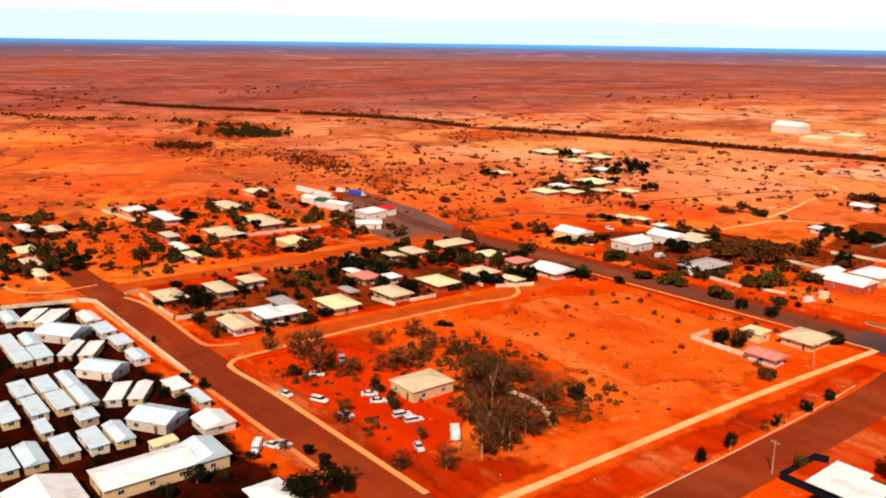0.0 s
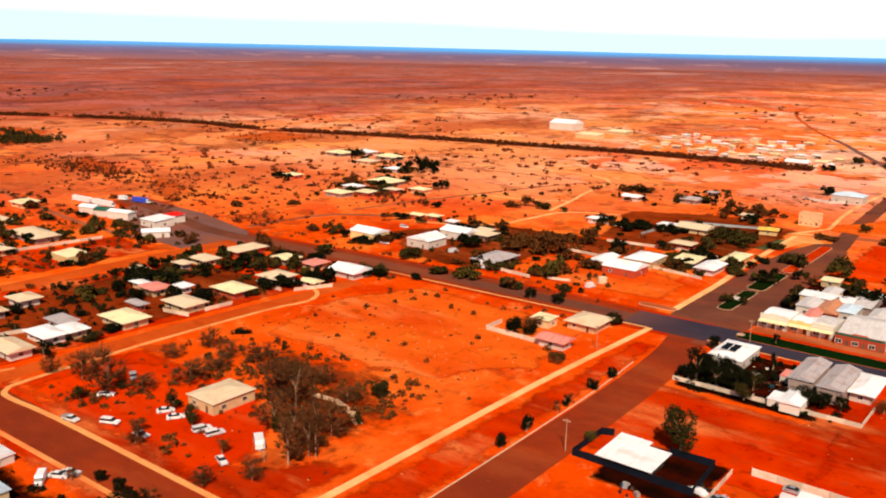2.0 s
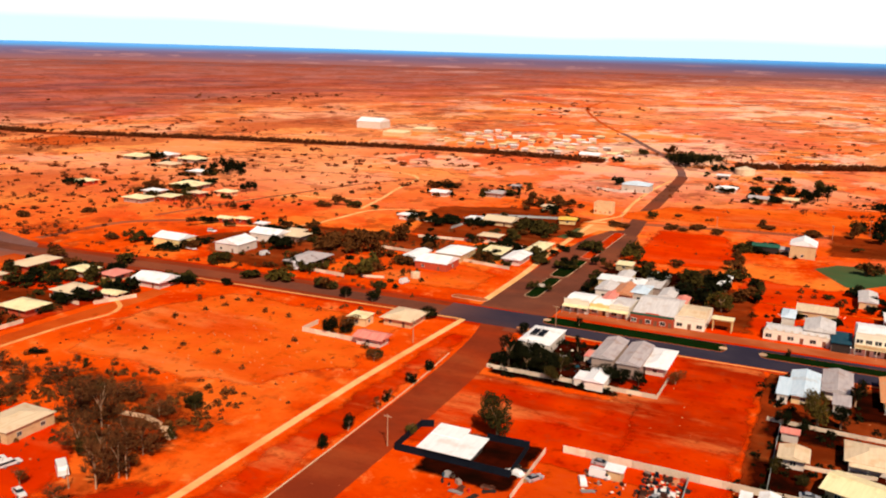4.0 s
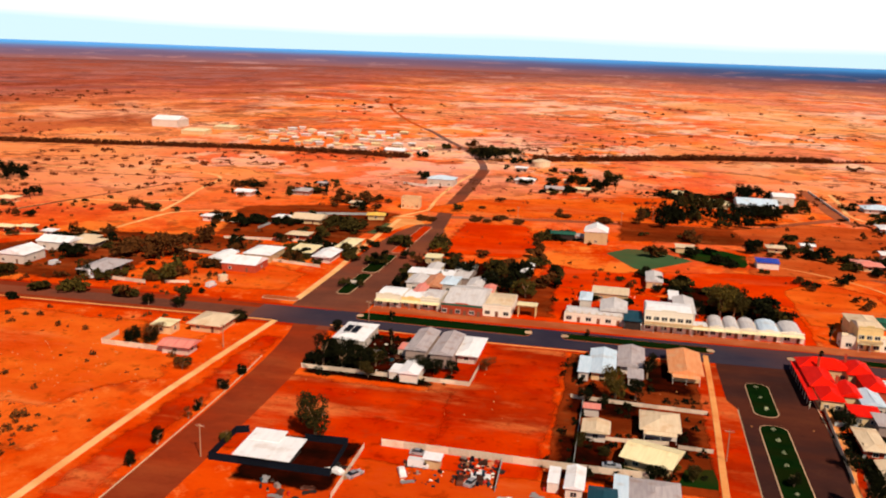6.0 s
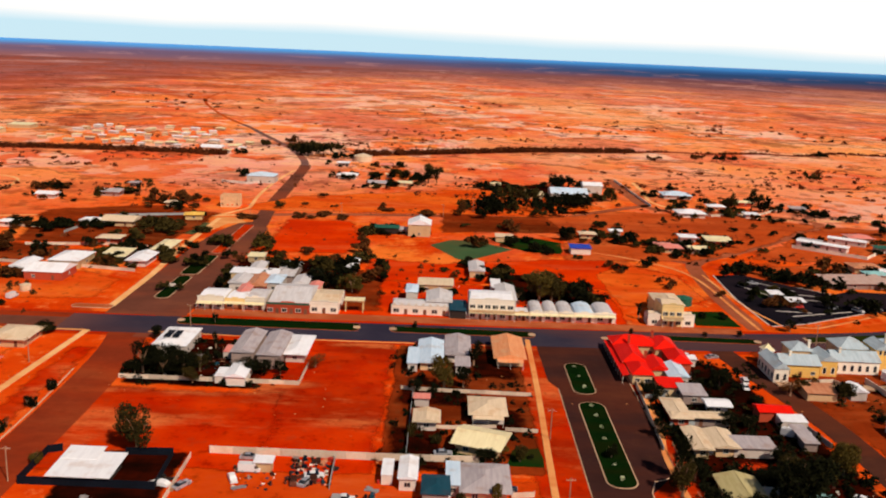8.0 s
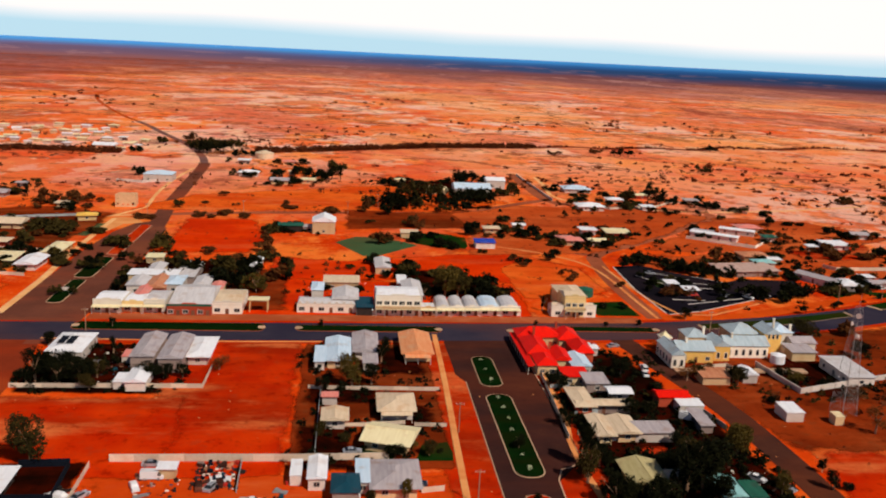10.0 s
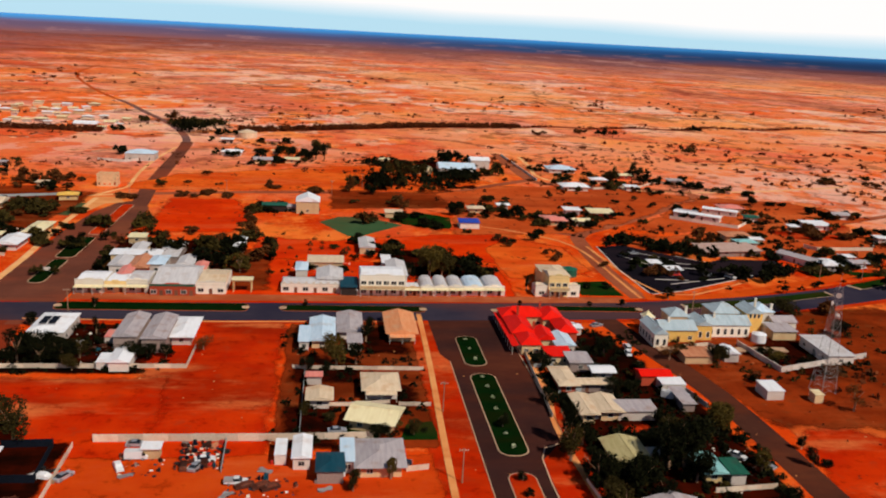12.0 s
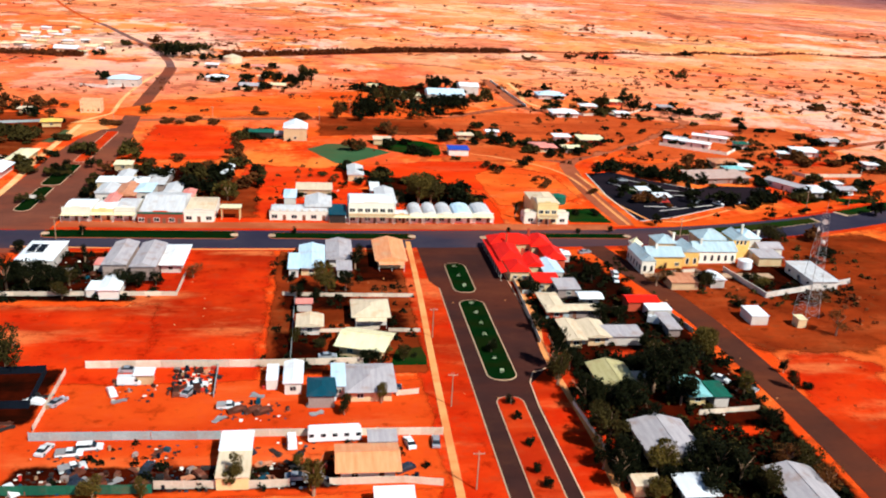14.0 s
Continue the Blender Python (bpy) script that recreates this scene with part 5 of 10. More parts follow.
for pts in ([(133, 293.5), (165, 299), (205, 313), (204, 318.5), (163, 305.5), (133, 299)], [(222, 322), (262, 340), (330, 376), (328, 382), (258, 346), (219, 328)]):
    sheet("island_kerb", pts, 0.14, "kerb", "pale kerb round a grass median", "kerb")
    c = Vector((sum(p[0] for p in pts) / 6, sum(p[1] for p in pts) / 6))
    sheet("island", [tuple(c + (Vector(p) - c) * 0.965) for p in pts], 0.18, "grass", "green grass median in the bending main street", "island")
island(-110.0, 315, -104.0, 348.5, 2.6, "grass_bed", "green grass median in the cross street", 0, "kerb")
island(-111.0, 351, -103.2, 386.5, 2.8, "grass_bed", "green grass median in the cross street", 0, "kerb")
island(-108.6, 391, -102.6, 459, 2.5, "red_bed", "red earth median in the cross street", 0, "kerb")
sheet("slab", [(-126.6, 478), (-114.5, 476.6), (-108.9, 464.8), (-117.9, 460.6), (-121.5, 440), (-124.6, 452)], 0.09, "path", "pale concrete parking slab", "pavement")
island(-135, 299.5, -120, 304, 1.8, "pave_soil", "pale gravel corner island", 0)

# footpaths and kerbs
for pts, w in (([(-122.5, 100), (-122, 132), (-121.5, 206), (-118.5, 275)], 2.3), ([(-239, 271), (-205, 272), (-151, 274), (-119, 275)], 1.2), ([(-134, 103), (-203, 102), (-226, 100.5), (-232, 103), (-234, 110), (-236, 150), (-235, 199), (-232, 216), (-236, 226), (-246, 232)], 1.7), ([(-121, 302), (-121.6, 345), (-122.8, 368), (-124.7, 407), (-125.6, 449), (-126.2, 475)], 2.8), ([(-128, 484), (-120.5, 502), (-117.5, 511), (-119.7, 535), (-122.2, 571), (-122.5, 628), (-119.7, 680)], 2.2), ([(31, 284), (30, 237), (28, 180), (26, 100), (25, 50)], 1.7),):
    strip("footpath", smooth(pts, 3), w, 0.12, "kerb" if w < 0.45 else "path" if w < 2.1 else "pale_track", "pale sandy concrete footpath", "footpath", 0.35)
for pts, w in (([(-363, 66), (-350, 68), (-341, 78), (-341, 96)], 1.6), ([(-318, 99), (-300, 103), (-262, 102), (-250, 103), (-246, 112)], 1.6), ([(-322, 88), (-300, 87), (-240, 88), (-150, 90)], 1.4), ([(76, 426), (95, 415), (112, 396), (118, 372), (119, 335), (120, 306)], 1.4), ([(59, 280), (59, 200), (57, 187), (50.5, 179), (50.2, 133), (50.2, 60)], 0.3), ([(36.5, 240), (36.2, 180), (36, 134), (36, 60)], 0.28),):
    strip("footpath", smooth(pts, 3), w, 0.12, "kerb" if w < 0.45 else "path" if w < 2.1 else "pale_track", "pale sandy concrete footpath", "footpath", 0.35)
for pts, w in (([(61.5, 276), (61.0, 220), (58.4, 200), (58.0, 186), (58.5, 166), (58.7, 150), (57.6, 135), (57.4, 90)], 1.6), ([(-98, 276), (-40, 274.5), (-16, 275), (30, 276)], 0.9), ([(-108, 240), (-106, 211), (-105, 170), (-104.6, 134), (-104, 60)], 0.4), ([(122, 388), (131, 312), (172, 329)], 1.2)):
    strip("footpath", smooth(pts, 3), w, 0.12, "kerb" if w < 0.45 else "path" if w < 2.1 else "pale_track", "pale sandy concrete footpath", "footpath", 0.35)
strip("pavement", [(-90, 300.2), (-40, 300.6), (70, 302.0), (112, 303.2)], 7.0, 0.14, "pave_soil", "pinkish paved footpath before the shops", "pavement", 0.3)
strip("verge", smooth([(122, 308), (150, 309), (172, 317), (206, 332), (232, 346)]), 7.0, 0.06, "orange_bed", "orange dirt verge beside the car park", "verge")

# minor tracks, worn pale
TRACKS = (([(-440, 578), (-401, 583), (-360, 594), (-326, 598), (-292, 581), (-279, 523), (-269, 482), (-262, 444)], 2.4), ([(-340, 420), (-327, 460), (-300, 466), (-269, 482)], 2.2), ([(-300, 362), (-264, 383), (-258, 414), (-250, 450), (-200, 470), (-132, 482)], 2.6),
          ([(152, 690), (150, 640), (146, 590), (172, 556), (230, 546), (300, 560), (380, 590)], 3.0), ([(-120, 486), (-150, 476), (-190, 486)], 3.0))
for pts, w in TRACKS:
    strip("track", smooth(pts), w, 0.04, "pale_track", "pale worn dirt track", "track")

for pts, w in (([(-112, 488), (-50, 503), (30, 513), (70, 518), (108, 553), (140, 580)], 7.0), ([(119.5, 306), (118, 345), (120.5, 390), (128, 416), (167, 453), (239, 537), (186, 556), (150, 566), (144, 560), (136, 583), (135, 640), (134.4, 705)], 7.5), ([(123, 411), (80, 440), (66, 470), (70, 518)], 5.0), ([(-349, 364), (-338, 423), (-310, 533), (-288, 573)], 3.0), ([(-288, 573), (-340, 566), (-406, 558)], 2.5),):
    strip("track", smooth(pts), w, 0.04, "track", "dusty pale dirt track", "track")
for pts, w in (([(-355, 290), (-352, 330), (-341, 350), (-300, 372), (-200, 380), (-126, 392)], 5.0), ([(230, 340), (260, 420), (300, 460), (420, 520)], 6.0), ([(-470, 92), (-700, 100), (-1100, 60)], 6.0), ([(-340, 240), (-420, 235), (-560, 255)], 4.0),):
    strip("track", smooth(pts), w, 0.04, "track", "dusty pale dirt track", "track")

# the new car park
sheet("car_park", [(127, 388), (124.6, 346), (126.4, 311.5), (141.4, 316.5), (171, 333.5), (206, 347), (208, 368), (182, 369), (171, 362), (141, 392)], 0.07, "carpark", "fresh black asphalt car park", "car park")
for a, b in (((127, 388), (124.6, 347)), ((124.6, 346), (126, 313)), ((126.4, 311.6), (141, 316.4)), ((142, 316.8), (172, 334)), ((133, 372), (142, 356)), ((143, 378), (156, 365)), ((150, 352), (166, 350)), ((140, 326), (168, 336)), ((160, 372), (172, 362)), ((136, 333), (150, 332)), ((152, 360), (163, 358)), ((176, 352), (181, 343))):
    strip("kerb", [a, b], 0.45, 0.2, "kerb_white", "white concrete kerb in the car park", "kerb", 0.2)
sheet("hedge_bed", [(136, 352), (146, 352), (146, 362), (138, 366)], 0.12, "dark_grass", "dark planted bed in the car park", "bed")

# ---- the cabin park ----
house(-311.1, 57.8, 13.2, 4.4, 2.1, 0, "gable", "r_blue", "w_white", "pale blue iron roofed holiday cabin with cream walls", name='cabin', category='cabin', group='cabins in the park', over=0.3)
house(-308.2, 64.7, 13.3, 4.7, 2.1, -34, "flat", "r_white", "w_cream", "white iron roofed holiday cabin with cream walls", name='cabin', category='cabin', group='cabins in the park', over=0.3)
house(-303.2, 69.5, 14.4, 6.0, 2.1, -37, "flat", "r_white", "w_cream", "white iron roofed holiday cabin with cream walls", name='cabin', category='cabin', group='cabins in the park', over=0.3)
house(-295.8, 79.4, 11.3, 4.8, 2.1, 0, "gable", "r_white", "w_cream", "white iron roofed holiday cabin with cream walls", name='cabin', category='cabin', group='cabins in the park', over=0.3)
house(-280.6, 79.8, 11.3, 4.7, 2.1, 0, "flat", "r_blue", "w_white", "pale blue iron roofed holiday cabin with cream walls", name='cabin', category='cabin', group='cabins in the park', over=0.3)
house(-283.7, 51.6, 14.8, 3.9, 2.1, 0, "flat", "r_blue", "w_cream", "pale blue iron roofed holiday cabin with cream walls", name='cabin', category='cabin', group='cabins in the park', over=0.3)
house(-282.8, 57.6, 11.2, 4.3, 2.1, 0, "gable", "r_blue", "w_cream", "pale blue iron roofed holiday cabin with cream walls", name='cabin', category='cabin', group='cabins in the park', over=0.3)
house(-269.6, 51.6, 13.3, 4.3, 2.1, 0, "flat", "r_blue", "w_cream", "pale blue iron roofed holiday cabin with cream walls", name='cabin', category='cabin', group='cabins in the park', over=0.3)
house(-269.2, 57.2, 12.0, 4.6, 2.1, 0, "flat", "r_blue", "w_white", "pale blue iron roofed holiday cabin with cream walls", name='cabin', category='cabin', group='cabins in the park', over=0.3)
house(-266.8, 65.8, 12.3, 3.8, 2.1, -33, "gable", "r_white", "w_cream", "white iron roofed holiday cabin with cream walls", name='cabin', category='cabin', group='cabins in the park', over=0.3)
house(-263.1, 70.8, 12.3, 4.1, 2.1, -32, "flat", "r_white", "w_cream", "white iron roofed holiday cabin with cream walls", name='cabin', category='cabin', group='cabins in the park', over=0.3)
house(-265.6, 80.4, 9.6, 4.7, 2.1, 0, "flat", "r_blue", "w_cream", "pale blue iron roofed holiday cabin with cream walls", name='cabin', category='cabin', group='cabins in the park', over=0.3)
house(-249.8, 80.3, 9.2, 4.3, 2.1, 0, "gable", "r_blue", "w_white", "pale blue iron roofed holiday cabin with cream walls", name='cabin', category='cabin', group='cabins in the park', over=0.3)
house(-242.0, 45.7, 11.5, 4.0, 2.1, 0, "flat", "r_blue", "w_cream", "pale blue iron roofed holiday cabin with cream walls", name='cabin', category='cabin', group='cabins in the park', over=0.3)
house(-241.7, 51.8, 11.9, 4.0, 2.1, 0, "flat", "r_blue", "w_cream", "pale blue iron roofed holiday cabin with cream walls", name='cabin', category='cabin', group='cabins in the park', over=0.3)
house(-241.6, 58.0, 11.8, 3.7, 2.1, 0, "gable", "r_blue", "w_cream", "pale blue iron roofed holiday cabin with cream walls", name='cabin', category='cabin', group='cabins in the park', over=0.3)
house(-228.1, 45.9, 12.7, 3.8, 2.1, 0, "flat", "r_blue", "w_white", "pale blue iron roofed holiday cabin with cream walls", name='cabin', category='cabin', group='cabins in the park', over=0.3)
house(-228.2, 52.2, 12.5, 4.2, 2.1, 0, "flat", "r_blue", "w_cream", "pale blue iron roofed holiday cabin with cream walls", name='cabin', category='cabin', group='cabins in the park', over=0.3)
house(-227.9, 58.1, 12.6, 4.2, 2.1, 0, "gable", "r_blue", "w_cream", "pale blue iron roofed holiday cabin with cream walls", name='cabin', category='cabin', group='cabins in the park', over=0.3)
house(-228.0, 38.9, 13.3, 3.8, 2.1, 0, "flat", "r_blue", "w_cream", "pale blue iron roofed holiday cabin with cream walls", name='cabin', category='cabin', group='cabins in the park', over=0.3)
house(-224.8, 66.4, 11.8, 4.3, 2.1, -31, "flat", "r_white", "w_white", "white iron roofed holiday cabin with cream walls", name='cabin', category='cabin', group='cabins in the park', over=0.3)
house(-222.0, 71.5, 11.2, 3.7, 2.1, -33, "gable", "r_white", "w_cream", "white iron roofed holiday cabin with cream walls", name='cabin', category='cabin', group='cabins in the park', over=0.3)
house(-220.7, 80.9, 8.9, 4.7, 2.1, 0, "flat", "r_white", "w_cream", "white iron roofed holiday cabin with cream walls", name='cabin', category='cabin', group='cabins in the park', over=0.3)
house(-209.1, 82.7, 9.8, 2.6, 2.1, 0, "flat", "r_blue", "w_cream", "pale blue iron roofed holiday cabin with cream walls", name='cabin', category='cabin', group='cabins in the park', over=0.3)
house(-192.7, 79.7, 8.7, 7.9, 2.1, 0, "gable", "r_white", "w_white", "white iron roofed holiday cabin with cream walls", name='cabin', category='cabin', group='cabins in the park', over=0.3)
house(-214.8, 55.0, 6.6, 4.3, 2.1, 0, "flat", "r_blue", "w_cream", "pale blue iron roofed holiday cabin with cream walls", name='cabin', category='cabin', group='cabins in the park', over=0.3)
house(-213.8, 44.5, 8.4, 2.5, 2.1, 0, "flat", "r_blue", "w_cream", "pale blue iron roofed holiday cabin with cream walls", name='cabin', category='cabin', group='cabins in the park', over=0.3)
house(-200.0, 58.4, 11.4, 4.2, 2.1, 0, "gable", "r_blue", "w_cream", "pale blue iron roofed holiday cabin with cream walls", name='cabin', category='cabin', group='cabins in the park', over=0.3)
house(-200.2, 52.4, 11.3, 4.1, 2.1, 0, "flat", "r_blue", "w_white", "pale blue iron roofed holiday cabin with cream walls", name='cabin', category='cabin', group='cabins in the park', over=0.3)
house(-200.3, 45.9, 10.8, 4.1, 2.1, 0, "flat", "r_blue", "w_cream", "pale blue iron roofed holiday cabin with cream walls", name='cabin', category='cabin', group='cabins in the park', over=0.3)
house(-199.9, 38.3, 11.6, 4.8, 2.1, 0, "gable", "r_blue", "w_cream", "pale blue iron roofed holiday cabin with cream walls", name='cabin', category='cabin', group='cabins in the park', over=0.3)
house(-200.1, 32.8, 11.4, 3.6, 2.1, 0, "flat", "r_blue", "w_cream", "pale blue iron roofed holiday cabin with cream walls", name='cabin', category='cabin', group='cabins in the park', over=0.3)
house(-284.4, 68.2, 13.5, 10.7, 2.7, 37, "gable", "r_blue", "w_white", "long white cabin under a striped pale iron roof", name='cabin', category='cabin', group='cabins in the park', over=0.3)
house(-244.7, 68.5, 12.0, 8.3, 2.7, 36, "gable", "r_blue", "w_white", "long white cabin under a striped pale iron roof", name='cabin', category='cabin', group='cabins in the park', over=0.3)
house(-202.7, 69.1, 11.5, 9.6, 2.7, 34, "gable", "r_blue", "w_white", "long white cabin under a striped pale iron roof", name='cabin', category='cabin', group='cabins in the park', over=0.3)
house(-176.8, 56.3, 10.7, 20.2, 3.0, 0, "gable", "r_white", "w_cream", "long white iron roofed amenities block with cream walls", name='amenities_block', category='building')
house(-176.3, 70.1, 10.5, 8.1, 3.2, 0, "gable", "r_blue", "w_cream", "pale blue iron roofed kitchen block joined to a hall", name='kitchen_block', category='building')
house(-175.6, 35.6, 14.2, 13.6, 3.0, 0, "gable", "r_white", "w_cream", "large white iron roofed office beside the cabins", name='office', category='building')
house(-187.7, 65.0, 3.7, 5.8, 2.4, 0, "flat", "r_cream", "w_white", "small cream roofed laundry hut", name='hut', category='hut', over=0.2)
house(-149.0, 73.9, 9.8, 6.3, 2.8, 0, "hip", "r_white", "w_cream", "white hip roofed house beside dark trees", over=1.2)

# ---- the parking lot and its hall ----
house(-179.8, 136.0, 10.7, 13.9, 3.2, 0, "hip", "r_tan", "w_cream", "low cream hall with a rusty tan roof among bare trees", name='hall', category='hall', rise=1.0)

# ---- house blocks west of the empty lot ----
house(-302.8, 110.6, 13.0, 7.8, 2.8, 0, "hip", "r_tan", "w_brick", "tan iron roofed house with brick walls in a garden", over=1.2)
house(-301.9, 130.0, 13.6, 5.7, 2.8, 0, "hip", "r_tan", "w_grey", "tan iron roofed house with grey walls in a garden", over=1.2)
house(-305.9, 145.1, 8.6, 7.1, 2.8, 0, "hip", "r_tan", "w_white", "tan iron roofed house with pale walls in a garden", over=1.2)
house(-258.1, 117.0, 12.1, 6.8, 2.8, 0, "gable", "r_tan", "w_white", "tan iron roofed house with pale walls in a garden", over=1.2)
house(-262.8, 130.6, 11.9, 6.5, 2.8, 0, "hip", "r_white", "w_white", "white iron roofed house with pale walls in a garden", over=1.2)
house(-271.1, 140.6, 9.7, 4.5, 2.8, 0, "flat", "r_grey", "w_white", "grey iron shed behind a white house", over=1.2)
house(-260.8, 138.5, 8.5, 5.3, 2.8, 0, "hip", "r_white", "w_cream", "white iron roofed house with cream walls in a garden", over=1.2)
house(-259.0, 156.7, 13.5, 9.2, 2.8, 0, "hip", "r_cream", "w_cream", "cream iron roofed house with pale walls", over=1.2)
house(-392.3, 172.5, 19.0, 12.0, 2.8, 0, "hip", "r_tan", "w_stone", "tan iron roofed house with stone walls in a garden", over=1.2)
house(-457.5, 204.4, 20.7, 9.5, 2.8, 0, "hip", "r_tan", "w_stone", "tan iron roofed house with stone walls in a garden", over=1.2)
house(-407.5, 200.9, 26.6, 12.2, 2.8, 0, "hip", "r_tan", "w_grey", "tan iron roofed house with grey walls in a garden", over=1.2)
house(-374.9, 143.4, 12.7, 3.1, 2.8, 0, "gable", "r_white", "w_white", "white iron roofed house with pale walls in a garden", over=1.2)
house(-357.2, 141.7, 8.7, 3.2, 2.8, 0, "hip", "r_cream", "w_white", "cream iron roofed house with pale walls", over=1.2)
house(-446.2, 163.5, 24.3, 7.2, 2.8, 0, "hip", "r_white", "w_white", "white iron roofed house with pale walls in a garden", over=1.2)
house(-473.8, 155.8, 11.0, 8.2, 2.8, 0, "flat", "r_white", "w_cream", "white iron roofed house with cream walls in a garden", over=1.2)
house(-455.0, 95.9, 18.2, 3.8, 2.8, 0, "hip", "r_white", "w_white", "white iron roofed house with pale walls in a garden", over=1.2)
house(-445.7, 106.8, 14.1, 6.1, 2.8, 0, "hip", "r_tan", "w_brick", "tan iron roofed house with brick walls in a garden", over=1.2)
house(-406.8, 85.1, 12.3, 5.8, 2.8, 0, "flat", "r_cream", "w_cream", "cream iron roofed house with pale walls", over=1.2)
house(-382.0, 81.6, 14.4, 4.4, 2.8, 0, "hip", "r_tan", "w_cream", "tan iron roofed house with cream walls in a garden", over=1.2)
house(-362.1, 79.9, 10.2, 2.7, 2.8, 0, "gable", "r_cream", "w_cream", "cream iron roofed house with pale walls", over=1.2)
house(-491.2, 238.5, 12.6, 9.5, 2.8, 0, "flat", "r_cream", "w_stone", "cream iron roofed house with pale walls", over=1.2)
house(-401.1, 148.4, 11.0, 4.4, 2.8, 0, "hip", "r_tan", "w_grey", "tan iron roofed house with grey walls in a garden", over=1.2)
house(-355.3, 190.5, 14.0, 9.9, 3.0, 0, "flat", "r_cream", "w_yellow", "yellow site shed on the red lot", name='shed', category='shed', lights=False, over=0.1)

# ---- the roadhouse ----
house(-447.0, 253.6, 10.0, 7.0, 3.8, 19, "gable", "r_white", "w_white", "white roadhouse workshop end", name='workshop', category='building', lights=False)
house(-421.0, 257.0, 14.5, 6.5, 3.8, 14, "gable", "r_white", "w_white", "white roadhouse workshop wing", name='workshop', category='building', lights=False)
house(-391.5, 259.5, 13.0, 12.0, 3.6, 0, "flat", "r_white", "w_white", "white flat roofed roadhouse", name='roadhouse', category='building')
house(-393.5, 271.5, 9.0, 7.0, 3.9, 0, "flat", "r_red", "w_white", "red fuel canopy beside the roadhouse", name='canopy', category='canopy', lights=False, over=0.6)
house(-369.0, 243.2, 13.0, 7.0, 3.0, 58, "gable", "r_white", "w_white", "white iron roofed shed by the roadhouse", name='shed', category='shed')
house(-434.0, 255.0, 9.0, 7.0, 3.6, 25, "gable", "r_green", "w_white", "green roofed shed by the roadhouse", name='shed', category='shed', lights=False)

# ---- block between the lanes and the main street ----
house(-307.2, 226.1, 10.8, 7.3, 2.8, 0, "hip", "r_tan", "w_cream", "tan iron roofed house with cream walls in a garden", over=1.2)
house(-309.0, 250.4, 9.4, 16.4, 2.8, 0, "hip", "r_tan", "w_brick", "tan iron roofed house with brick walls in a garden", over=1.2)
house(-282.1, 251.4, 8.9, 7.6, 2.8, 0, "hip", "r_cream", "w_grey", "cream iron roofed house with pale walls", over=1.2)
house(-261.7, 227.9, 10.6, 10.1, 2.8, 0, "hip", "r_tan", "w_grey", "tan iron roofed house with grey walls in a garden", over=1.2)
house(-245.9, 232.2, 6.8, 3.7, 2.4, 0, "gable", "r_cream", "w_white", "cream iron roofed house with pale walls", over=1.2)
house(-246.3, 255.7, 13.3, 11.2, 2.8, 0, "gable", "r_white", "w_white", "white iron roofed house with pale walls in a garden", over=1.2)
house(-260.1, 204.3, 12.8, 9.3, 2.8, 0, "hip", "r_cream", "w_brick", "cream iron roofed house with pale walls", over=1.2)
house(-258.6, 180.8, 12.8, 8.3, 2.8, 0, "hip", "r_tan", "w_cream", "tan iron roofed house with cream walls in a garden", over=1.2)
house(-258.9, 156.5, 12.5, 7.8, 2.8, 0, "hip", "r_cream", "w_grey", "cream iron roofed house with pale walls", over=1.2)
house(-283.3, 185.0, 9.1, 7.0, 2.8, 0, "hip", "r_pink", "w_cream", "faded pink iron roofed house with cream walls", over=1.2)
house(-277.0, 193.4, 5.2, 3.5, 2.6, 0, "flat", "r_white", "w_white", "white iron roofed house with pale walls in a garden", over=1.2)
house(-294.1, 185.3, 5.2, 2.9, 2.6, 0, "hip", "r_white", "w_cream", "white iron roofed house with cream walls in a garden", over=1.2)
house(-270.1, 168.7, 6.5, 2.5, 2.6, 0, "gable", "r_grey", "w_brick", "grey iron shed in a back yard", over=1.2)
house(-265.9, 253.2, 7.4, 8.2, 2.8, 0, "hip", "r_pink", "w_cream", "faded pink iron roofed house with cream walls", over=1.2)
house(-312.3, 197.0, 5.7, 3.7, 2.8, 0, "hip", "r_tan", "w_cream", "tan iron roofed house with cream walls in a garden", over=1.2)
house(-306.8, 214.6, 6.2, 4.1, 2.8, 0, "hip", "r_tan", "w_grey", "tan iron roofed house with grey walls in a garden", over=1.2)

# ---- north-west, beyond the main street ----
house(-289.3, 313.8, 15.9, 11.9, 4.0, 0, "gable", "r_white", "w_yellow", "large white shed with a yellow front wall", name='shed', category='shed', lights=False)
house(-258.0, 321.2, 13.5, 14.2, 4.0, 0, "gable", "r_white", "w_white", "white iron workshop beside a tank", name='workshop', category='building')
house(-256.6, 346.3, 15.9, 11.9, 4.0, 0, "gable", "r_white", "w_white", "white gabled workshop north of the main street", name='workshop', category='building')
house(-247.2, 353.5, 12.6, 9.4, 2.8, 0, "hip", "r_tan", "w_grey", "tan iron roofed house with grey walls in a garden", over=1.2)
house(-302.7, 369.0, 6.3, 4.7, 2.8, 0, "gable", "r_cream", "w_brick", "small cream roofed house on open ground", over=1.2)
house(-294.3, 372.8, 6.7, 5.0, 2.8, 0, "hip", "r_cream", "w_brick", "cream roofed house on open ground", over=1.2)
house(-277.6, 367.9, 4.6, 3.5, 2.6, 0, "flat", "r_white", "w_white", "white shed on open ground", over=1.2)
house(-388.7, 392.3, 14.3, 10.7, 2.8, 0, "hip", "r_cream", "w_grey", "pale roofed house among trees on the edge of town", over=1.2)
house(-534.1, 540.5, 18.6, 13.9, 2.8, 0, "hip", "r_cream", "w_grey", "pale roofed house among trees on the edge of town", over=1.2)
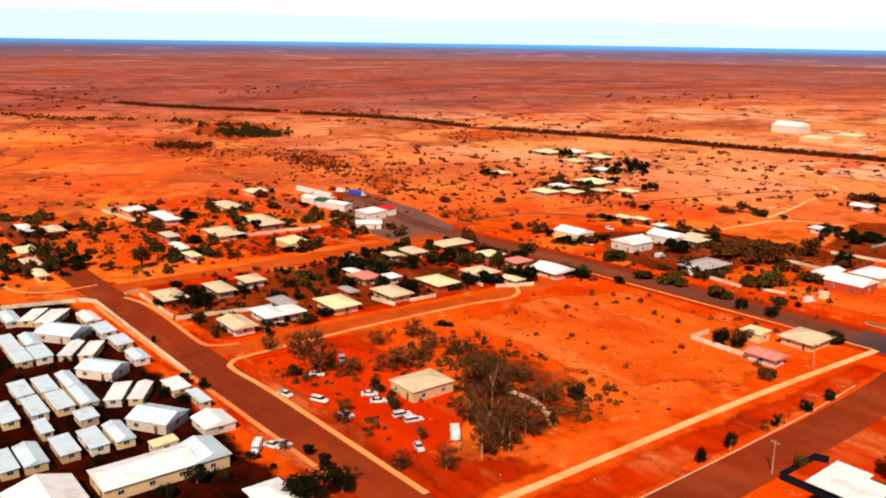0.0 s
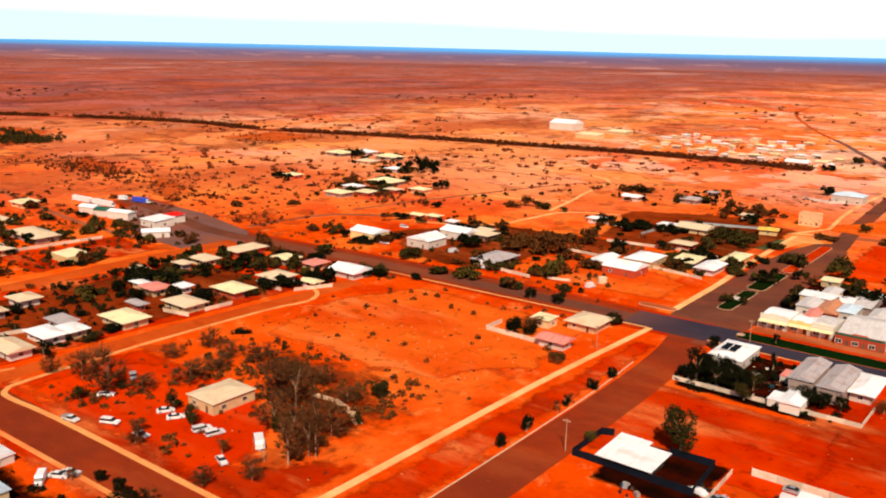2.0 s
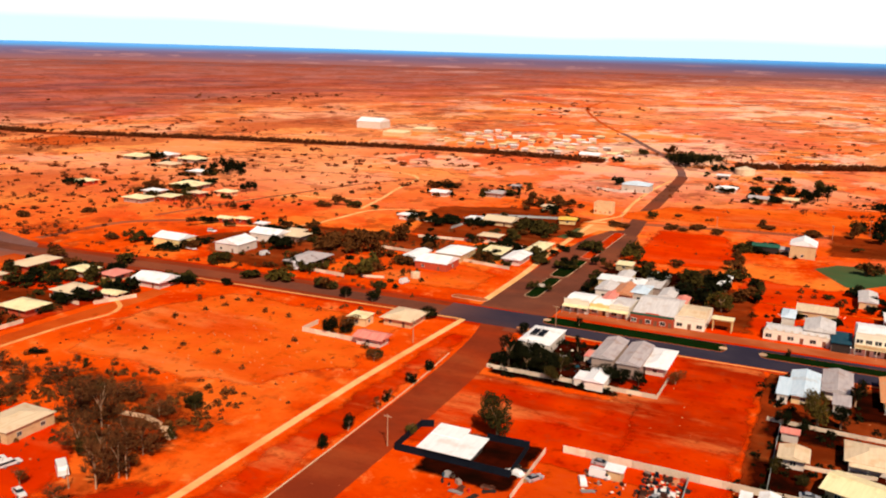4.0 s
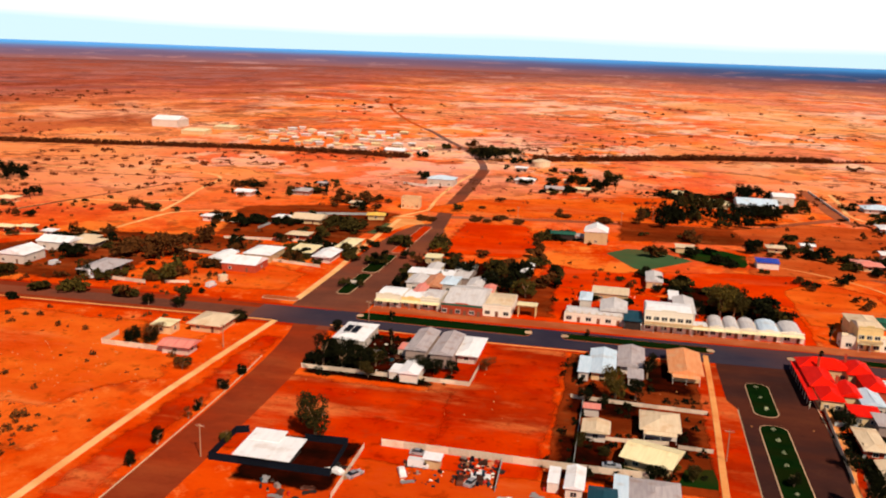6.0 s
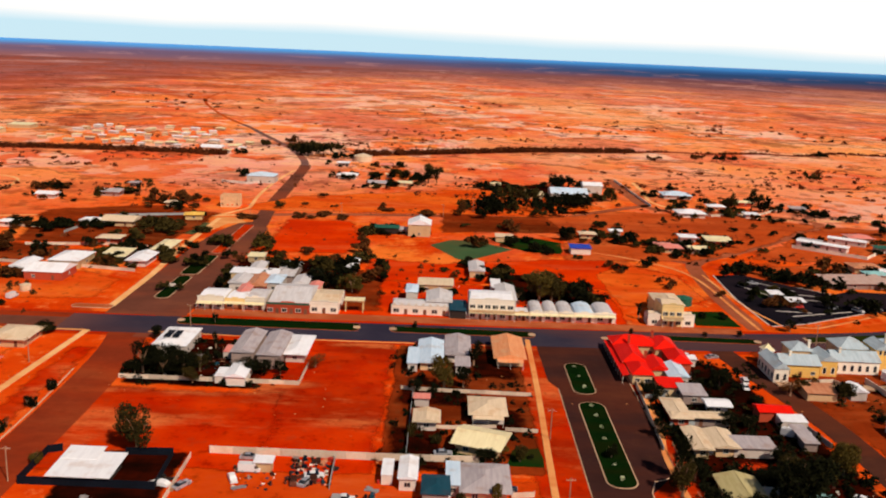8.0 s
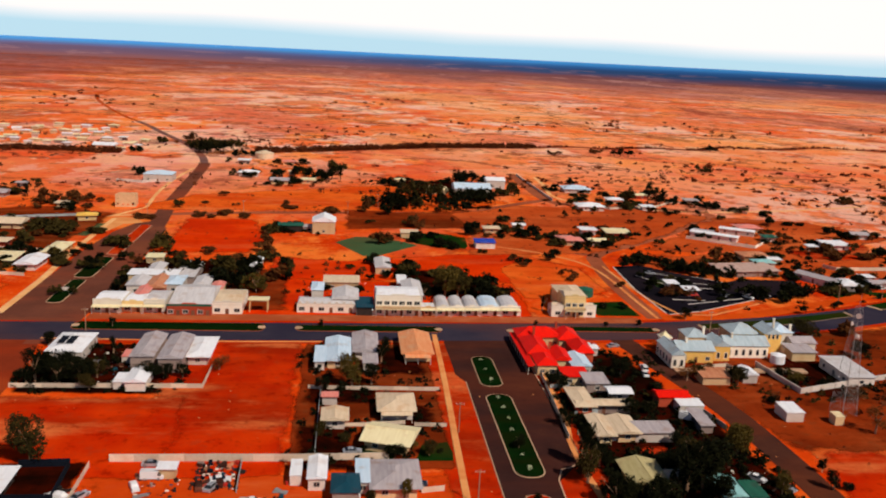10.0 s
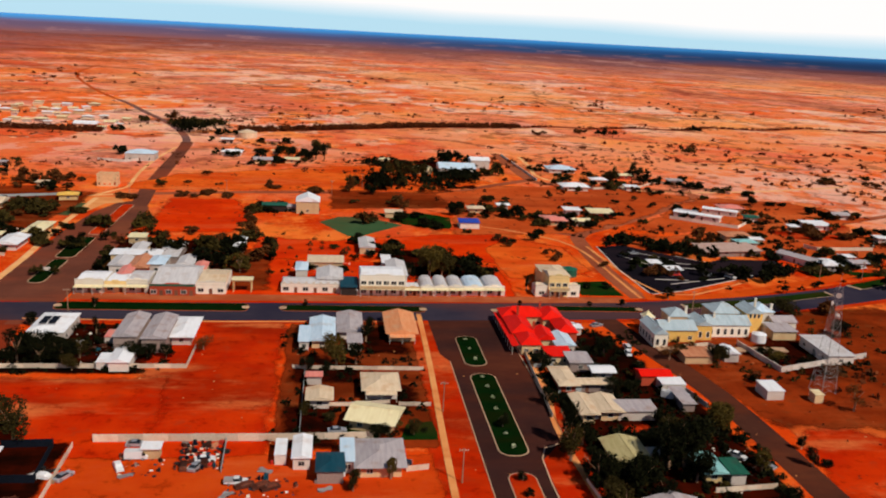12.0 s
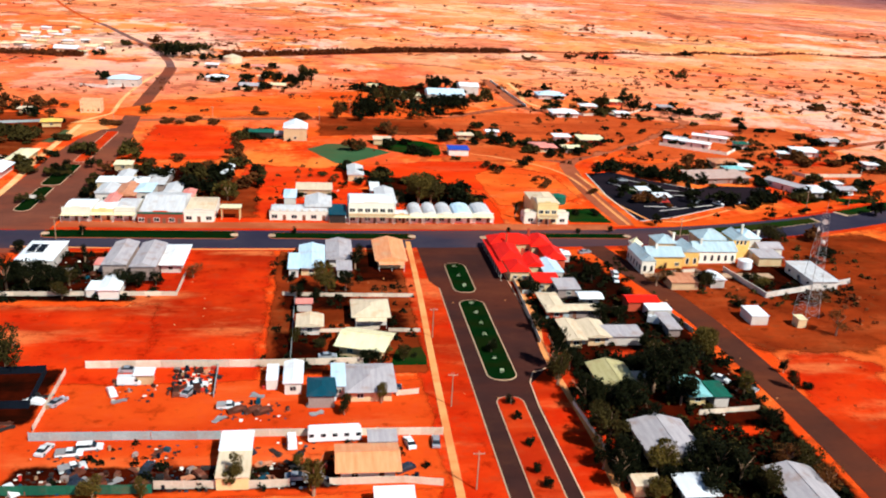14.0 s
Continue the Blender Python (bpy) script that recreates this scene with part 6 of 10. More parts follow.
house(-522.6, 562.1, 15.8, 11.9, 2.8, 0, "hip", "r_white", "w_white", "pale roofed house among trees on the edge of town", over=1.2)
house(-486.8, 553.2, 19.4, 14.5, 2.8, 0, "hip", "r_cream", "w_grey", "pale roofed house among trees on the edge of town", over=1.2)
house(-479.6, 517.4, 15.1, 11.4, 2.8, 0, "hip", "r_tan", "w_cream", "pale roofed house among trees on the edge of town", over=1.2)
house(-398.7, 416.5, 11.4, 8.6, 2.8, 0, "hip", "r_white", "w_white", "pale roofed house among trees on the edge of town", over=1.2)
house(-398.0, 449.3, 19.8, 14.8, 2.8, 0, "hip", "r_cream", "w_grey", "pale roofed house among trees on the edge of town", over=1.2)
house(-434.3, 499.3, 11.6, 8.7, 2.8, 0, "hip", "r_white", "w_white", "pale roofed house among trees on the edge of town", over=1.2)
house(-358.6, 438.6, 10.8, 8.1, 2.8, 0, "hip", "r_cream", "w_stone", "pale roofed house among trees on the edge of town", over=1.2)
house(-376.1, 405.2, 10.1, 7.6, 2.8, 0, "flat", "r_cream", "w_brick", "pale roofed house among trees on the edge of town", over=1.2)
house(-464.9, 422.9, 10.7, 8.0, 2.8, 0, "hip", "r_cream", "w_brick", "pale roofed house among trees on the edge of town", over=1.2)
house(-370.6, 425.1, 8.8, 6.6, 2.8, 0, "hip", "r_tan", "w_brick", "pale roofed house among trees on the edge of town", over=1.2)
house(-526.3, 923.5, 32.3, 26.0, 8.0, 0, "gable", "r_white", "w_white", "big white industrial shed beyond the creek", name='shed', category='shed', lights=False)
house(-457.2, 855.8, 26.2, 19.6, 4.0, 0, "flat", "r_cream", "w_cream", "cream shed beyond the creek", name='shed', category='shed', lights=False)
house(-453.3, 918.9, 24.6, 18.5, 3.5, 0, "flat", "r_cream", "w_cream", "long cream shed beyond the creek", name='shed', category='shed', lights=False)

# ---- corner house and its annex at the crossing ----
house(-134.3, 236.0, 8.8, 5.8, 2.8, 0, "gable", "r_pink", "w_white", "white house with a faded red iron roof", over=1.2)
house(-135.6, 261.7, 10.6, 12.3, 2.8, 0, "hip", "r_tan", "w_stone", "large tan roofed house with stone walls", over=1.2)
house(-148.6, 252.6, 7.0, 5.9, 3.0, 0, "flat", "r_cream", "w_cream", "cream flat roofed garage wing", name='garage', category='garage')

# ---- yards north-west of the crossing ----
house(-213.0, 315.7, 11.4, 19.1, 2.8, 0, "hip", "r_grey", "w_grey", "grey house behind garden trees", over=1.2)
house(-175.0, 348.9, 5.8, 14.2, 2.8, 0, "gable", "r_white", "w_white", "white iron roofed shop wing", over=1.2)
house(-160.4, 340.3, 15.5, 13.7, 3.4, 0, "gable", "r_white", "w_brick", "white iron roofed shop with a red front wall", name='shop', category='shop')
house(-160.5, 361.2, 12.8, 17.3, 3.4, 0, "hip", "r_white", "w_cream", "broad white hip roofed shop", name='shop', category='shop')
house(-144.8, 373.1, 9.3, 12.4, 2.8, 0, "flat", "r_cream", "w_grey", "cream flat roofed store", over=1.2)
house(-132.3, 368.0, 7.4, 14.7, 2.8, 0, "gable", "r_white", "w_white", "white roofed store behind the corner yard", over=1.2)
house(-129.4, 392.5, 6.3, 19.8, 2.8, 0, "hip", "r_cream", "w_yellow", "yellow walled house with a pale roof", over=1.2)
house(-223.3, 431.8, 7.5, 5.6, 2.8, 0, "hip", "r_white", "w_white", "small white house on open ground", over=1.2)
house(-185.1, 444.0, 9.1, 6.8, 2.8, 0, "hip", "r_white", "w_white", "white house in a hedged yard", over=1.2)
house(-171.3, 447.7, 15.6, 11.7, 2.8, 0, "gable", "r_tan", "w_cream", "long tan roofed house by hedges", over=1.2)
house(-160.2, 404.7, 9.8, 7.3, 2.8, 0, "hip", "r_tan", "w_brick", "brick house with a tan roof", over=1.2)
house(-251.8, 361.4, 8.3, 6.2, 2.8, 0, "hip", "r_tan", "w_grey", "tan iron roofed house with grey walls in a garden", over=1.2)
house(-131.4, 613.8, 19.4, 14.5, 5.0, 0, "hip", "r_blue", "w_white", "pale blue roofed public building in a walled yard", name='public_building', category='building')
house(-241.8, 515.9, 10.1, 7.6, 2.8, 0, "gable", "r_white", "w_white", "white roofed house beside dark trees", over=1.2)
house(-209.8, 534.0, 12.1, 9.1, 2.8, 0, "gable", "r_grey", "w_grey", "grey iron roofed house", over=1.2)
house(-208.0, 570.4, 5.5, 4.1, 2.8, 0, "flat", "r_grey", "w_dark", "dark two storey house on dirt", lights=True, over=1.2)
house(-162.0, 503.6, 5.8, 4.3, 2.8, 0, "flat", "r_tan", "w_cream", "low tan roofed house among shrubs", over=1.2)

# ---- settlement past the creek ----
house(-344.2, 828.4, 7.0, 5.3, 2.8, 0, "gable", "r_tan", "w_grey", "pale roofed house in the settlement past the creek", lights=False, over=1.2)
house(-341.8, 852.2, 5.2, 3.9, 2.8, 0, "gable", "r_white", "w_cream", "pale roofed house in the settlement past the creek", lights=False, over=1.2)
house(-317.5, 824.5, 8.0, 6.0, 2.8, 0, "hip", "r_cream", "w_white", "pale roofed house in the settlement past the creek", lights=False, over=1.2)
house(-303.8, 822.2, 6.2, 4.6, 2.8, 0, "gable", "r_white", "w_white", "pale roofed house in the settlement past the creek", lights=False, over=1.2)
house(-317.9, 889.6, 8.7, 6.6, 2.8, 0, "hip", "r_white", "w_cream", "pale roofed house in the settlement past the creek", lights=False, over=1.2)
house(-270.9, 807.4, 6.0, 4.5, 2.8, 0, "hip", "r_cream", "w_white", "pale roofed house in the settlement past the creek", lights=False, over=1.2)
house(-261.6, 816.8, 9.5, 7.2, 2.8, 0, "hip", "r_cream", "w_grey", "pale roofed house in the settlement past the creek", lights=False, over=1.2)
house(-250.6, 797.5, 5.9, 4.4, 2.8, 0, "hip", "r_white", "w_white", "pale roofed house in the settlement past the creek", lights=False, over=1.2)
house(-256.1, 871.5, 6.6, 5.0, 2.8, 0, "hip", "r_white", "w_cream", "pale roofed house in the settlement past the creek", lights=False, over=1.2)
house(-250.8, 897.9, 8.7, 6.5, 2.8, 0, "hip", "r_white", "w_cream", "pale roofed house in the settlement past the creek", lights=False, over=1.2)
house(-229.5, 849.1, 8.2, 6.1, 2.8, 0, "hip", "r_white", "w_white", "pale roofed house in the settlement past the creek", lights=False, over=1.2)
house(-215.8, 791.8, 17.5, 13.2, 2.8, 0, "gable", "r_white", "w_cream", "pale roofed house in the settlement past the creek", lights=False, over=1.2)
house(-217.4, 859.0, 6.5, 4.9, 2.8, 0, "hip", "r_white", "w_white", "pale roofed house in the settlement past the creek", lights=False, over=1.2)
house(-199.7, 808.8, 7.7, 5.8, 2.8, 0, "gable", "r_cream", "w_white", "pale roofed house in the settlement past the creek", lights=False, over=1.2)
house(-188.7, 796.9, 4.2, 3.5, 2.8, 0, "gable", "r_white", "w_cream", "pale roofed house in the settlement past the creek", lights=False, over=1.2)
house(-197.1, 772.3, 5.7, 4.2, 2.8, 0, "gable", "r_cream", "w_white", "pale roofed house in the settlement past the creek", lights=False, over=1.2)
house(-262.8, 867.8, 4.8, 3.6, 2.8, 0, "gable", "r_cream", "w_white", "pale roofed house in the settlement past the creek", lights=False, over=1.2)
house(-297.8, 855.8, 4.7, 3.5, 2.8, 0, "hip", "r_tan", "w_white", "pale roofed house in the settlement past the creek", lights=False, over=1.2)
house(-322.3, 810.2, 4.5, 3.5, 2.8, 0, "gable", "r_cream", "w_white", "pale roofed house in the settlement past the creek", lights=False, over=1.2)

rnd = random.Random(19)
spots = [(o.location.x, o.location.y) for o in bpy.data.objects if o.parent is None and o.name.startswith("house") and o.location.y > 780]
for k in range(70):
    x, y = rnd.uniform(-395, -190), rnd.uniform(790, 985)
    if y - 790 < (x + 195) * -0.12 or x > -150 - (y - 800) * 0.42 - 22 or any(math.hypot(x - a, y - b) < 11.5 for a, b in spots):
        continue
    spots.append((x, y))
    kind = rnd.choice((("r_white", "w_white", "white"), ("r_cream", "w_cream", "cream"), ("r_cream", "w_white", "pale"), ("r_tan", "w_cream", "tan")))
    house(x, y, rnd.uniform(5.0, 11.0), rnd.uniform(3.5, 7.0), 2.5, rnd.uniform(-20, 20), rnd.choice(("gable", "hip", "flat")), kind[0], kind[1], kind[2] + " roofed house in the settlement past the creek", lights=False, over=0.8)

# ---- solar house and sheds on the main street ----
house(-84.0, 262.5, 10.3, 17.6, 3.4, 0, "hip", "r_white", "w_white", "white hip roofed house with solar panels", name='solar_house')
house(-60.0, 259.1, 6.5, 20.4, 4.0, 0, "gable", "r_grey", "w_grey", "grey gabled iron shed", name='shed', category='shed', lights=False)
house(-51.2, 256.4, 6.8, 20.9, 4.5, 0, "gable", "r_grey", "w_grey", "tall grey gabled iron shed", name='shed', category='shed', lights=False)
house(-44.4, 261.2, 5.7, 16.9, 2.8, 0, "hip", "r_white", "w_white", "white iron roofed house with a verandah", over=1.2)
house(-57.9, 236.8, 5.4, 10.3, 2.8, 0, "gable", "r_white", "w_white", "white garden shed in a yard", name='shed', category='shed', lights=False)
house(-62.5, 236.4, 3.4, 6.4, 2.2, 0, "flat", "r_white", "w_white", "small white trailer hut", name='hut', category='hut', lights=False, over=0.1)
house(-65.4, 256.4, 3.0, 5.9, 2.2, 0, "flat", "r_pink", "w_white", "small pale hut in a yard", name='hut', category='hut', lights=False, over=0.1)

# ---- white roofed house in its dark fence ----

# ---- shops on the main street ----
shop(-89.6, -79.9, 304.4, 14.0, 4.9, "w_bright", "r_white", "cream rendered corner shop with a parapet", awning=2.6, bays=3)
shop(-79.7, -72.3, 305.2, 14.0, 4.1, "w_yellow", "r_white", "ochre shop with a parapet and street awning", awning=2.4, bays=2)
shop(-72.1, -64.8, 305.1, 15.0, 4.9, "w_bright", "r_pale", "white shop front with a verandah", awning=2.4, bays=2)
shop(-63.5, -47.9, 301.9, 30.0, 4.2, "w_brick", "r_pale", "red brick hotel with a pale iron roof and green fascia", awning=0, bays=6, rise=3.2, fascia='r_green')
shop(-48.0, -37.5, 304.5, 20.0, 4.5, "w_bright", "r_tan", "white shop with a tan iron roof", awning=0, bays=3)
house(-77.2, 346.4, 19.0, 6.9, 4.0, 0, "flat", "r_white", "w_cream", "cream parapet store behind the shops", name='store', category='building')
house(-80.6, 334.5, 6.5, 12.6, 3.6, 0, "gable", "r_pale", "w_white", "pale roofed rear shed", name='shed', category='shed')
house(-75.9, 321.3, 4.3, 13.2, 3.4, 0, "gable", "r_pink", "w_white", "pale pink roofed store room", name='shed', category='shed')
house(-73.2, 334.7, 7.8, 17.1, 3.2, 0, "gable", "r_rust", "w_brick", "rusty roofed store behind the shops", name='shed', category='shed')
house(-66.9, 337.1, 6.1, 13.2, 3.6, 0, "hip", "r_blue", "w_white", "pale blue roofed rear wing", name='shed', category='shed')
house(-65.0, 355.0, 7.6, 22.5, 3.2, 0, "flat", "r_pale", "w_grey", "chalky iron yard shed behind shops", name='shed', category='shed')
house(-56.4, 338.4, 6.0, 12.3, 3.2, 0, "gable", "r_pale", "w_grey", "pale yard shed behind shops", name='shed', category='shed')
house(-78.8, 359.3, 5.5, 12.1, 3.0, 0, "gable", "r_pale", "w_cream", "small pale roofed cottage", name='shed', category='shed')
house(-84.1, 380.6, 7.0, 6.1, 2.6, 0, "flat", "r_cream", "w_cream", "low cream store behind the shops", name='shed', category='shed')
house(-49.6, 329.7, 4.2, 9.7, 3.6, 0, "gable", "r_pink", "w_cream", "pale pink gabled wing", name='shed', category='shed')
house(-39.1, 371.8, 4.0, 15.7, 2.8, 0, "gable", "r_white", "w_cream", "small white iron shed on red ground", name='shed', category='shed')
shop(-17.9, 3.6, 307.6, 12.0, 3.5, "w_bright", "r_pale", "long cream shop with a stepped parapet", awning=0, bays=6, crenel=True)
house(-11.0, 326.7, 4.2, 11.5, 5.0, 0, "hip", "r_blue", "w_white", "pale blue pyramid roofed water tower shed", name='shed', category='shed')
house(-0.2, 319.5, 9.4, 14.3, 4.0, 0, "gable", "r_pale", "w_grey", "chalky iron roofed store", name='shed', category='shed')
house(-1.9, 343.0, 14.0, 8.6, 3.4, 0, "flat", "r_tan", "w_cream", "flat roofed rear store", name='shed', category='shed')
shop(3.9, 10.7, 305.0, 3.0, 1.9, "w_bright", "r_white", "low white street wall shop", awning=0, bays=1)
# added dark block fills the gap between shops; its colour stands for shade
house(7.0, 310.5, 5.7, 11.8, 3.4, 0, "flat", "r_navy", "w_dark", "dark flat block standing in for yard shade", name='shed', category='shed', lights=False)
shop(11.0, 27.8, 305.5, 16.0, 7.7, "w_bright", "r_white", "two storey cream hotel with balcony openings", awning=2.6, bays=6, storeys=2)
house(25.6, 324.0, 7.1, 20.7, 5.5, 0, "gable", "r_pale", "w_white", "pale gabled rear wing", name='shed', category='shed')
house(22.8, 342.6, 3.4, 12.9, 4.0, 0, "flat", "r_white", "w_white", "small white roof block", name='shed', category='shed')
shop(27.9, 33.6, 305.8, 9.0, 3.3, "w_stone", "r_pale", "colonnaded sandstone shop front", awning=2.2, bays=4)
shop(33.8, 39.0, 305.8, 13.0, 3.7, "w_bright", "r_pale", "white parapet shop in a row with a rounded iron roof", awning=2.0, bays=2, vault=True)
shop(39.2, 44.4, 306.1, 13.0, 3.7, "w_bright", "r_pale", "white parapet shop in a row with a rounded iron roof", awning=2.0, bays=2, vault=True)
shop(44.6, 50.2, 306.3, 13.0, 3.7, "w_bright", "r_pale", "white parapet shop in a row with a rounded iron roof", awning=2.0, bays=2, vault=True)
shop(50.4, 58.2, 306.6, 13.0, 3.7, "w_bright", "r_blue", "white parapet shop in a row with a rounded iron roof", awning=2.0, bays=2, vault=True)
shop(58.4, 65.9, 307.0, 13.0, 3.7, "w_bright", "r_pale", "white parapet shop in a row with a rounded iron roof", awning=2.0, bays=2, vault=True)
house(16.0, 374.3, 6.5, 17.2, 3.0, 0, "gable", "r_pale", "w_cream", "pale roofed cottage behind the shops", name='shed', category='shed')

# ---- club beside its lawn ----
shop(78.0, 83.1, 306.8, 6.0, 4.6, "w_bright", "r_tan", "cream end bay of the club", awning=0, bays=1)
shop(82.9, 90.6, 306.3, 12.0, 8.5, "w_yellow", "r_tan", "ochre two storey club with a tan roof", awning=2.4, bays=3, storeys=2)
shop(90.6, 95.3, 306.6, 6.0, 4.7, "w_bright", "r_tan", "cream side bay of the club", awning=0, bays=1)
house(88.3, 322.4, 9.9, 16.6, 6.0, 0, "hip", "r_tan", "w_yellow", "tan hip roofed rear of the club", name='club_wing', category='building')

# ---- railway station building with its tower ----
house(114.5, 242.0, 8.8, 6.9, 2.6, 0, "flat", "r_rust", "w_stone", "low rusty roofed platform shelter", name='shelter', category='shelter', lights=False)
house(126.1, 243.4, 4.6, 6.6, 2.8, 0, "gable", "r_white", "w_white", "small white outbuilding on dirt", name='hut', category='hut', lights=False)
house(161.7, 246.6, 8.6, 17.6, 3.2, 0, "flat", "r_pale", "w_white", "pale flat roofed depot in a walled yard", name='depot', category='building', rise=0.4)
house(154.6, 263.9, 8.3, 7.2, 3.2, 0, "flat", "r_grey", "w_cream", "flat roofed shed by the station", name='shed', category='shed', lights=False)
house(125.7, 214.8, 5.1, 6.9, 2.8, 0, "flat", "r_white", "w_white", "white equipment hut on red earth", name='hut', category='hut', lights=False, over=0.15)
house(137.6, 210.7, 2.6, 3.2, 2.6, 0, "flat", "r_cream", "w_cream", "cream equipment cubicle beside the mast", name='hut', category='hut', lights=False, over=0.1)

# ---- red roofed hotel on the corner ----
house(74.7, 235.8, 6.6, 7.5, 3.0, 0, "flat", "r_grey", "w_grey", "grey roofed garage behind the hotel", name='garage', category='garage')
house(81.9, 265.3, 4.0, 2.8, 2.6, 0, "flat", "r_white", "w_white", "white car shelter roof", name='shelter', category='shelter', lights=False)

# ---- houses between the side street and the lane ----
house(79.6, 227.3, 5.1, 3.6, 2.8, 0, "gable", "r_white", "w_white", "white gabled cottage in a yard", over=1.2)
house(66.7, 222.2, 4.0, 12.4, 2.8, 0, "hip", "r_tan", "w_brick", "tan L shaped house beside the side street", over=1.2)
house(72.3, 218.3, 14.0, 2.5, 2.8, 0, "gable", "r_tan", "w_grey", "long tan roofed house wing", over=1.2)
house(67.2, 203.2, 3.1, 11.2, 2.8, 0, "gable", "r_tan", "w_cream", "tan gabled house with a white porch", over=1.2)
house(73.4, 203.5, 4.9, 9.0, 2.8, 0, "gable", "r_tan", "w_stone", "tan gabled house wing", over=1.2)
house(80.6, 201.8, 10.2, 5.8, 2.8, 0, "flat", "r_grey", "w_white", "long grey flat roofed carport with white trim", name='carport', category='carport', lights=False)
house(94.3, 224.2, 8.9, 5.0, 3.0, 0, "gable", "r_red", "w_brick", "red iron roofed shed by the lane", name='shed', category='shed', lights=False)
house(97.8, 219.3, 7.1, 4.6, 2.4, 0, "flat", "r_white", "w_white", "white low shed by scrub", name='shed', category='shed', lights=False, over=0.1)
house(97.0, 209.4, 3.3, 10.5, 2.4, 0, "flat", "r_grey", "w_grey", "grey carport by the lane", name='carport', category='carport', lights=False)
house(70.1, 177.7, 7.5, 9.6, 2.8, 0, "gable", "r_olive", "w_yellow", "yellowish gabled house among dark trees", over=1.2)
house(77.2, 177.0, 3.2, 2.5, 2.6, 0, "flat", "r_tan", "w_cream", "small tan lean-to shed", name='shed', category='shed', lights=False)
house(87.5, 170.5, 3.9, 7.6, 2.8, 0, "gable", "r_teal", "w_yellow", "teal roofed cottage with a yellow gable", over=1.2)
house(92.7, 168.7, 3.5, 6.5, 3.0, 0, "flat", "r_green", "w_white", "green roofed back porch shed", name='shed', category='shed', lights=False)
house(72.3, 148.5, 10.0, 12.5, 2.8, 0, "gable", "r_grey", "w_stone", "big grey iron roofed house with a white verandah", porch=2.0, over=1.2)
house(71.7, 131.9, 5.1, 5.5, 2.8, 0, "hip", "r_white", "w_white", "white roofed house behind trees", over=1.2)
house(62.5, 133.9, 4.8, 2.9, 2.8, 0, "flat", "r_tan", "w_cream", "tan flat roofed shed among trees", name='shed', category='shed', lights=False)
house(92.8, 130.1, 7.9, 11.4, 2.8, 0, "gable", "r_grey", "w_brick", "pale gabled house beside the lane", over=1.2)

# ---- houses west of the side street ----
house(-7.5, 255.3, 2.8, 13.3, 3.0, 0, "flat", "r_blue", "w_white", "pale blue roofed side wing", name='house_wing')
house(-2.1, 260.3, 6.1, 19.5, 2.8, 0, "gable", "r_blue", "w_cream", "tall blue grey gabled house", over=1.2)
house(6.6, 267.0, 6.2, 17.0, 2.8, 0, "gable", "r_grey", "w_white", "grey lilac iron roofed house", over=1.2)
house(7.9, 251.4, 4.0, 7.4, 3.0, 0, "flat", "r_grey", "w_white", "grey flat roofed back porch", name='house_wing')
house(23.1, 266.8, 8.2, 19.3, 2.8, 0, "gable", "r_orange", "w_cream", "terracotta gabled house with a verandah", porch=3.0, over=1.2)
house(14.2, 218.1, 8.3, 10.4, 2.8, 0, "hip", "r_tan", "w_white", "pale tan hip roofed house", porch=2.5, over=1.2)
house(-2.1, 210.0, 5.0, 5.9, 2.8, 0, "gable", "r_tan", "w_white", "small tan roofed cottage", over=1.2)
house(-3.8, 223.7, 4.0, 2.5, 2.6, 0, "flat", "r_pink", "w_white", "small pinkish back shed", name='shed', category='shed', lights=False)
house(11.9, 198.0, 10.6, 9.4, 2.8, -18, "gable", "r_cream", "w_cream", "cream yellow roofed house set askew", over=1.2)
house(-5.5, 180.3, 3.7, 10.2, 3.0, 0, "gable", "r_white", "w_white", "white gabled garage in a yard", name='garage', category='garage')
house(-10.3, 181.3, 2.5, 7.5, 2.5, 0, "flat", "r_white", "w_white", "narrow white shipping hut", name='hut', category='hut', lights=False, over=0.1)
house(0.9, 173.0, 5.7, 8.1, 3.0, 0, "hip", "r_navy", "w_grey", "dark blue iron roofed carport", name='carport', category='carport', lights=False)
house(4.7, 178.7, 2.5, 10.3, 3.0, 0, "flat", "r_blue", "w_white", "pale blue flat side verandah", name='house_wing')
house(11.9, 177.3, 9.4, 11.8, 2.8, 0, "hip", "r_grey", "w_cream", "grey iron roofed house with cream walls", rise=1.3, over=1.2)
house(9.7, 144.3, 10.3, 7.8, 2.8, 0, "gable", "r_orange", "w_white", "terracotta sheet roofed house with a white end", rise=1.2, over=1.2)
house(13.1, 152.1, 5.2, 3.4, 2.8, 0, "flat", "r_grey", "w_grey", "blue grey flat roofed garage", name='garage', category='garage', lights=False)
house(14.0, 132.2, 6.7, 3.1, 3.0, 0, "flat", "r_white", "w_white", "white flat roofed shed", name='shed', category='shed')
house(-15.6, 150.6, 5.5, 5.7, 3.4, 0, "flat", "r_white", "w_yellow", "white flat roofed office in a scrap yard", name='office', category='building')
house(-15.5, 143.4, 5.9, 8.4, 2.8, 0, "flat", "r_tan", "w_yellow", "ochre slatted work shelter", name='shelter', category='shelter', lights=False, over=0.2)
house(-39.0, 182.3, 3.7, 2.6, 2.6, 0, "flat", "r_white", "w_cream", "cream box shed against the yard wall", name='shed', category='shed', lights=False)

# ---- the white roofed house in its dark fence ----
house(-77.4, 176.1, 11.9, 9.0, 2.6, 0, "flat", "r_white", "w_dark", "white flat iron roofed house inside a dark fence", rise=0.4, over=1.2)
